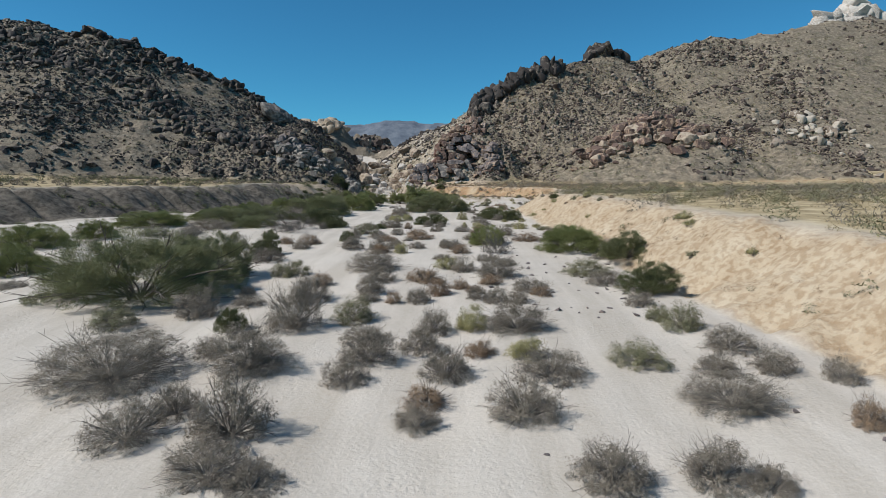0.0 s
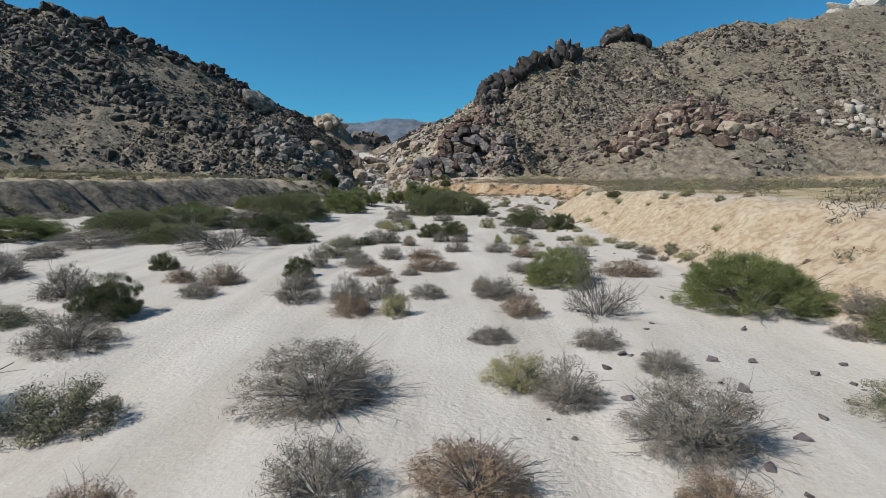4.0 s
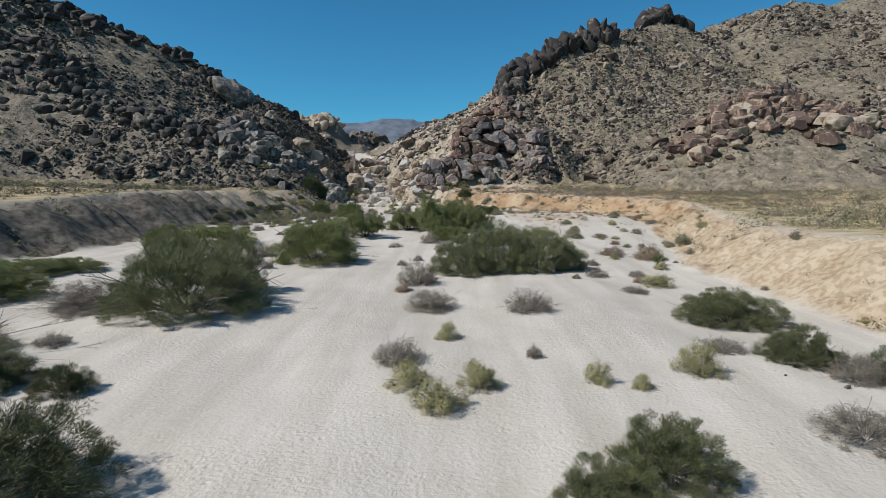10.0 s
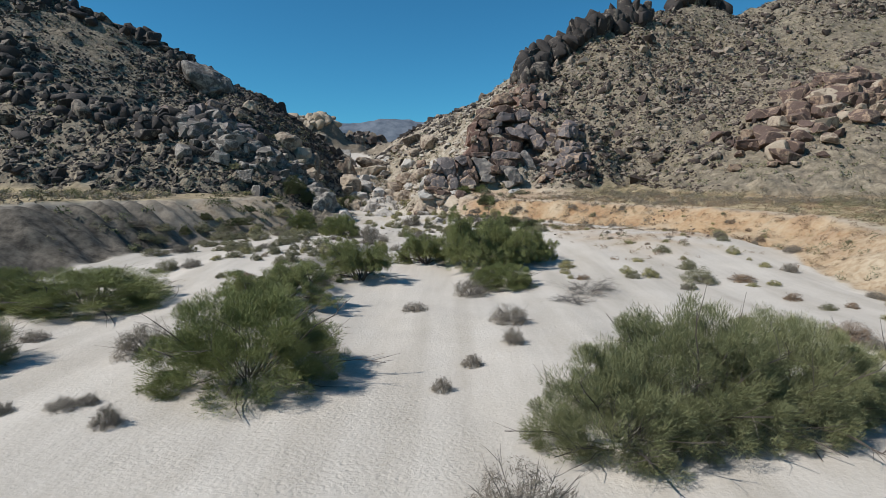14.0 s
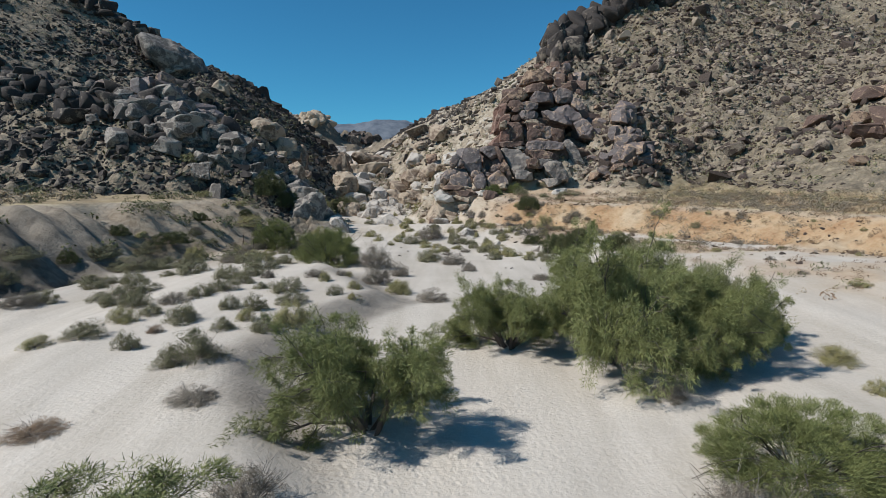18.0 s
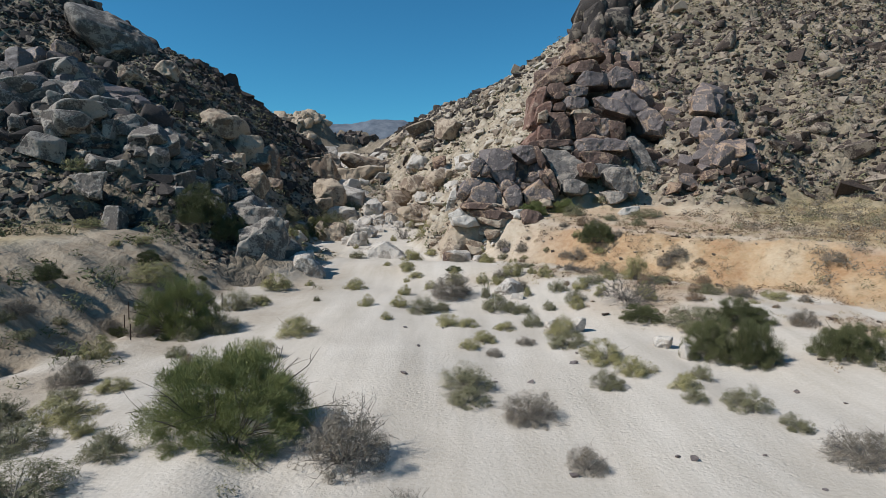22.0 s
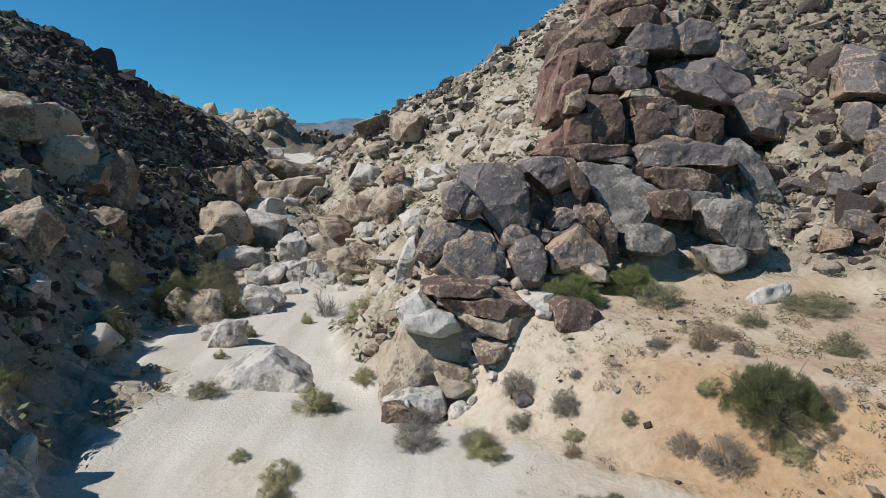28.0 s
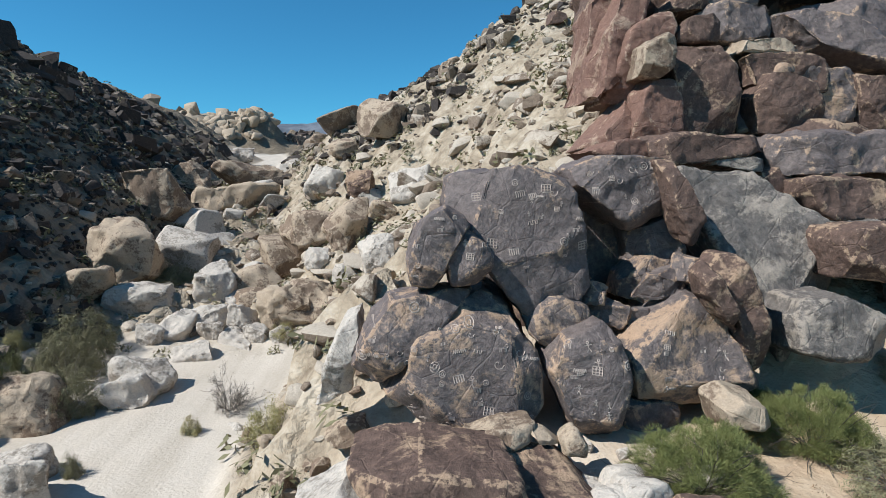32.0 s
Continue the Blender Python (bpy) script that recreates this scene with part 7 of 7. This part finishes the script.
tufts("hill_brush", "sparse olive scrub between the hillside rocks", "olive", spots(rng, 12000, -170, 230, 145, 270, lambda x, y: parts_of(x, y)[4] * 0.8), (0.7, 1.8), 16, 6, thin=0.06)
tufts("hill_grass", "dry straw grass between the hillside rocks", "straw", spots(rng, 24000, 4, 130, 160, 240, lambda x, y: parts_of(x, y)[4] * np.clip(0.5 + 2.5 * fbm(x, y, 12, 3, 221), 0, 1)), (0.35, 0.9), 12, 14, thin=0.05)
tufts("slope_brush", "sparse green scrub on the canyon slopes", "olive", spots(rng, 2000, -50, 30, 168, 240, lambda x, y: parts_of(x, y)[4] * 0.8), (0.4, 1.3), 36, 7)


def on_sand(x, y):
    t = parts_of(x, y)
    return (1 - np.clip(t[1] + t[2] + t[3] + t[4], 0, 1)) * np.clip(0.3 + 3.5 * fbm(x, y, 5, 2, 151), 0, 1)


sand_pts = np.concatenate([spots(rng, 130, 0, 10, 12, 36, on_sand), spots(rng, 110, -2, 8, 38, 78, on_sand), spots(rng, 70, -20, 2, 120, 150, on_sand)])
scatter("dark_stones", "flat dark stones scattered on the sand", "varnish", sand_pts, rng.uniform(0.07, 0.22, len(sand_pts)), 0, 61, 0.4, 0.05)


# ---- fence posts ----
STEEL, nt_, b_ = material("rusty_steel")
nt_.links.new(ramp(nt_, tex(nt_, 30).outputs["Fac"], [(0.35, (0.05, 0.035, 0.028)), (0.65, (0.13, 0.085, 0.06))]), b_.inputs["Base Color"])
b_.inputs["Metallic"].default_value, b_.inputs["Roughness"].default_value = 0.6, 0.75


def fence_post(x, y, high):
    z = ground_at(x, y)
    base = tagged(new("fence_post"), "thin rusty steel fence post in the sand", "fence post", "old fence posts", "thing")
    base.matrix_basis = pose(x, y, z, 0, 2)
    v, f = sticks(np.array([[[0, 0, -0.2], [0, 0, high * 0.5], [0, 0, high]]]), np.array([0.035]), np.array([0.03]))
    new("shaft", raw_mesh("shaft", v, f, STEEL)).parent = base
    v, f = sticks(np.array([[[0, 0, high - 0.02], [0, 0, high], [0, 0, high + 0.02]]]), np.array([0.045]), np.array([0.04]))
    new("cap", raw_mesh("cap", v, f, STEEL)).parent = base


fence_post(-28.8, 143.0, 0.71)
fence_post(-30.7, 145.9, 0.81)
fence_post(-30.9, 146.7, 0.84)
fence_post(-27.2, 149.4, 0.94)

# ---- pecked carvings ----
from mathutils.bvhtree import BVHTree

PECKED, nt_, b_ = material("pecked_stone")
nt_.links.new(ramp(nt_, tex(nt_, 40).outputs["Fac"], [(0.35, (0.30, 0.24, 0.20)), (0.65, (0.48, 0.40, 0.345))]), b_.inputs["Base Color"])
b_.inputs["Roughness"].default_value = 0.9


def ring(cx, cz, r, n=14):
    return [(cx + r * math.cos(6.2832 * i / n), cz + r * math.sin(6.2832 * i / n)) for i in range(n + 1)]


def glyph(kind):
    """Strokes of one carving in a box of half-size 1."""
    if kind == "wave":
        return [[(-1 + 2 * i / 12, 0.28 * (1 if i % 2 else -1)) for i in range(13)]]
    if kind == "ring":
        return [ring(0, 0, 0.7), ring(0, 0, 0.3)]
    if kind == "grid":
        return [[(-0.8, k), (0.8, k)] for k in (-0.7, -0.25, 0.25, 0.7)] + [[(k, -0.7), (k, 0.7)] for k in (-0.8, -0.27, 0.27, 0.8)]
    if kind == "sheep":
        return [[(-0.8, 0.1), (0.5, 0.15)]] + [[(k, 0.1), (k, -0.6)] for k in (-0.7, -0.45, 0.2, 0.45)] + [[(0.5, 0.15), (0.75, 0.45)], [(0.75, 0.45), (0.5, 0.75), (0.25, 0.6)]]
    if kind == "figure":
        return [[(0, 0.4), (0, -0.2)], [(0, -0.2), (-0.35, -0.9)], [(0, -0.2), (0.35, -0.9)], [(-0.6, 0.3), (0, 0.2), (0.6, 0.3)], ring(0, 0.62, 0.2, 8)]
    if kind == "comb":
        return [[(-0.9, 0.5), (0.9, 0.5)]] + [[(k, 0.5), (k, -0.6)] for k in (-0.8, -0.4, 0, 0.4, 0.8)]
    if kind == "key":
        return [[(-1, -0.3), (-1, 0.3), (-0.6, 0.3), (-0.6, -0.3), (-0.2, -0.3), (-0.2, 0.3), (0.2, 0.3), (0.2, -0.3), (0.6, -0.3), (0.6, 0.3), (1, 0.3)]]
    return [[(0.1 * i * math.cos(i * 0.7), 0.1 * i * math.sin(i * 0.7)) for i in range(10)]]


KINDS = ("wave", "ring", "grid", "sheep", "figure", "comb", "key", "curl")


def carve(ob, count, seed, size):
    r = random.Random(seed)
    tree = BVHTree.FromPolygons([v.co for v in ob.data.vertices], [p.vertices for p in ob.data.polygons])
    xs, zs = [v.co.x for v in ob.data.vertices], [v.co.z for v in ob.data.vertices]
    w, h = max(xs) - min(xs), max(zs) - min(zs)
    vs, fs, off = [], [], 0
    for _ in range(count):
        cx, cz = r.uniform(-0.36, 0.36) * w, r.uniform(-0.34, 0.36) * h
        s, tilt, kind = size * r.uniform(0.5, 1.2), r.uniform(-0.25, 0.25), r.choice(KINDS)
        for line in glyph(kind):
            pts = []
            for (ax, az), (bx, bz) in zip(line, line[1:]):
                for i in range(4):
                    a, b = ax + (bx - ax) * i / 3, az + (bz - az) * i / 3
                    x, z = cx + s * (a * math.cos(tilt) - b * math.sin(tilt)), cz + s * (a * math.sin(tilt) + b * math.cos(tilt))
                    hit = tree.ray_cast(Vector((x, -6, z)), Vector((0, 1, 0)))
                    if hit[0] is not None and hit[1].y < -0.25:
                        pts.append(tuple(hit[0]))
            if len(pts) > 2:
                v, f = sticks(np.array([pts]), np.array([0.013]), np.array([0.013]))
                vs.append(v), fs.append(f + off)
                off += len(v)
    if vs:
        made = tagged(new("carvings", raw_mesh("carvings", np.concatenate(vs), np.concatenate(fs), PECKED)), "pale pecked figures and zigzag lines", kind="stuff")
        made.parent = ob



for i, ob in enumerate(CARVED):
    carve(ob, (42, 16, 6, 4, 26, 18, 16, 16)[i % 8], 30 + i, (0.13, 0.13, 0.1, 0.09, 0.12, 0.12, 0.11, 0.11)[i % 8])
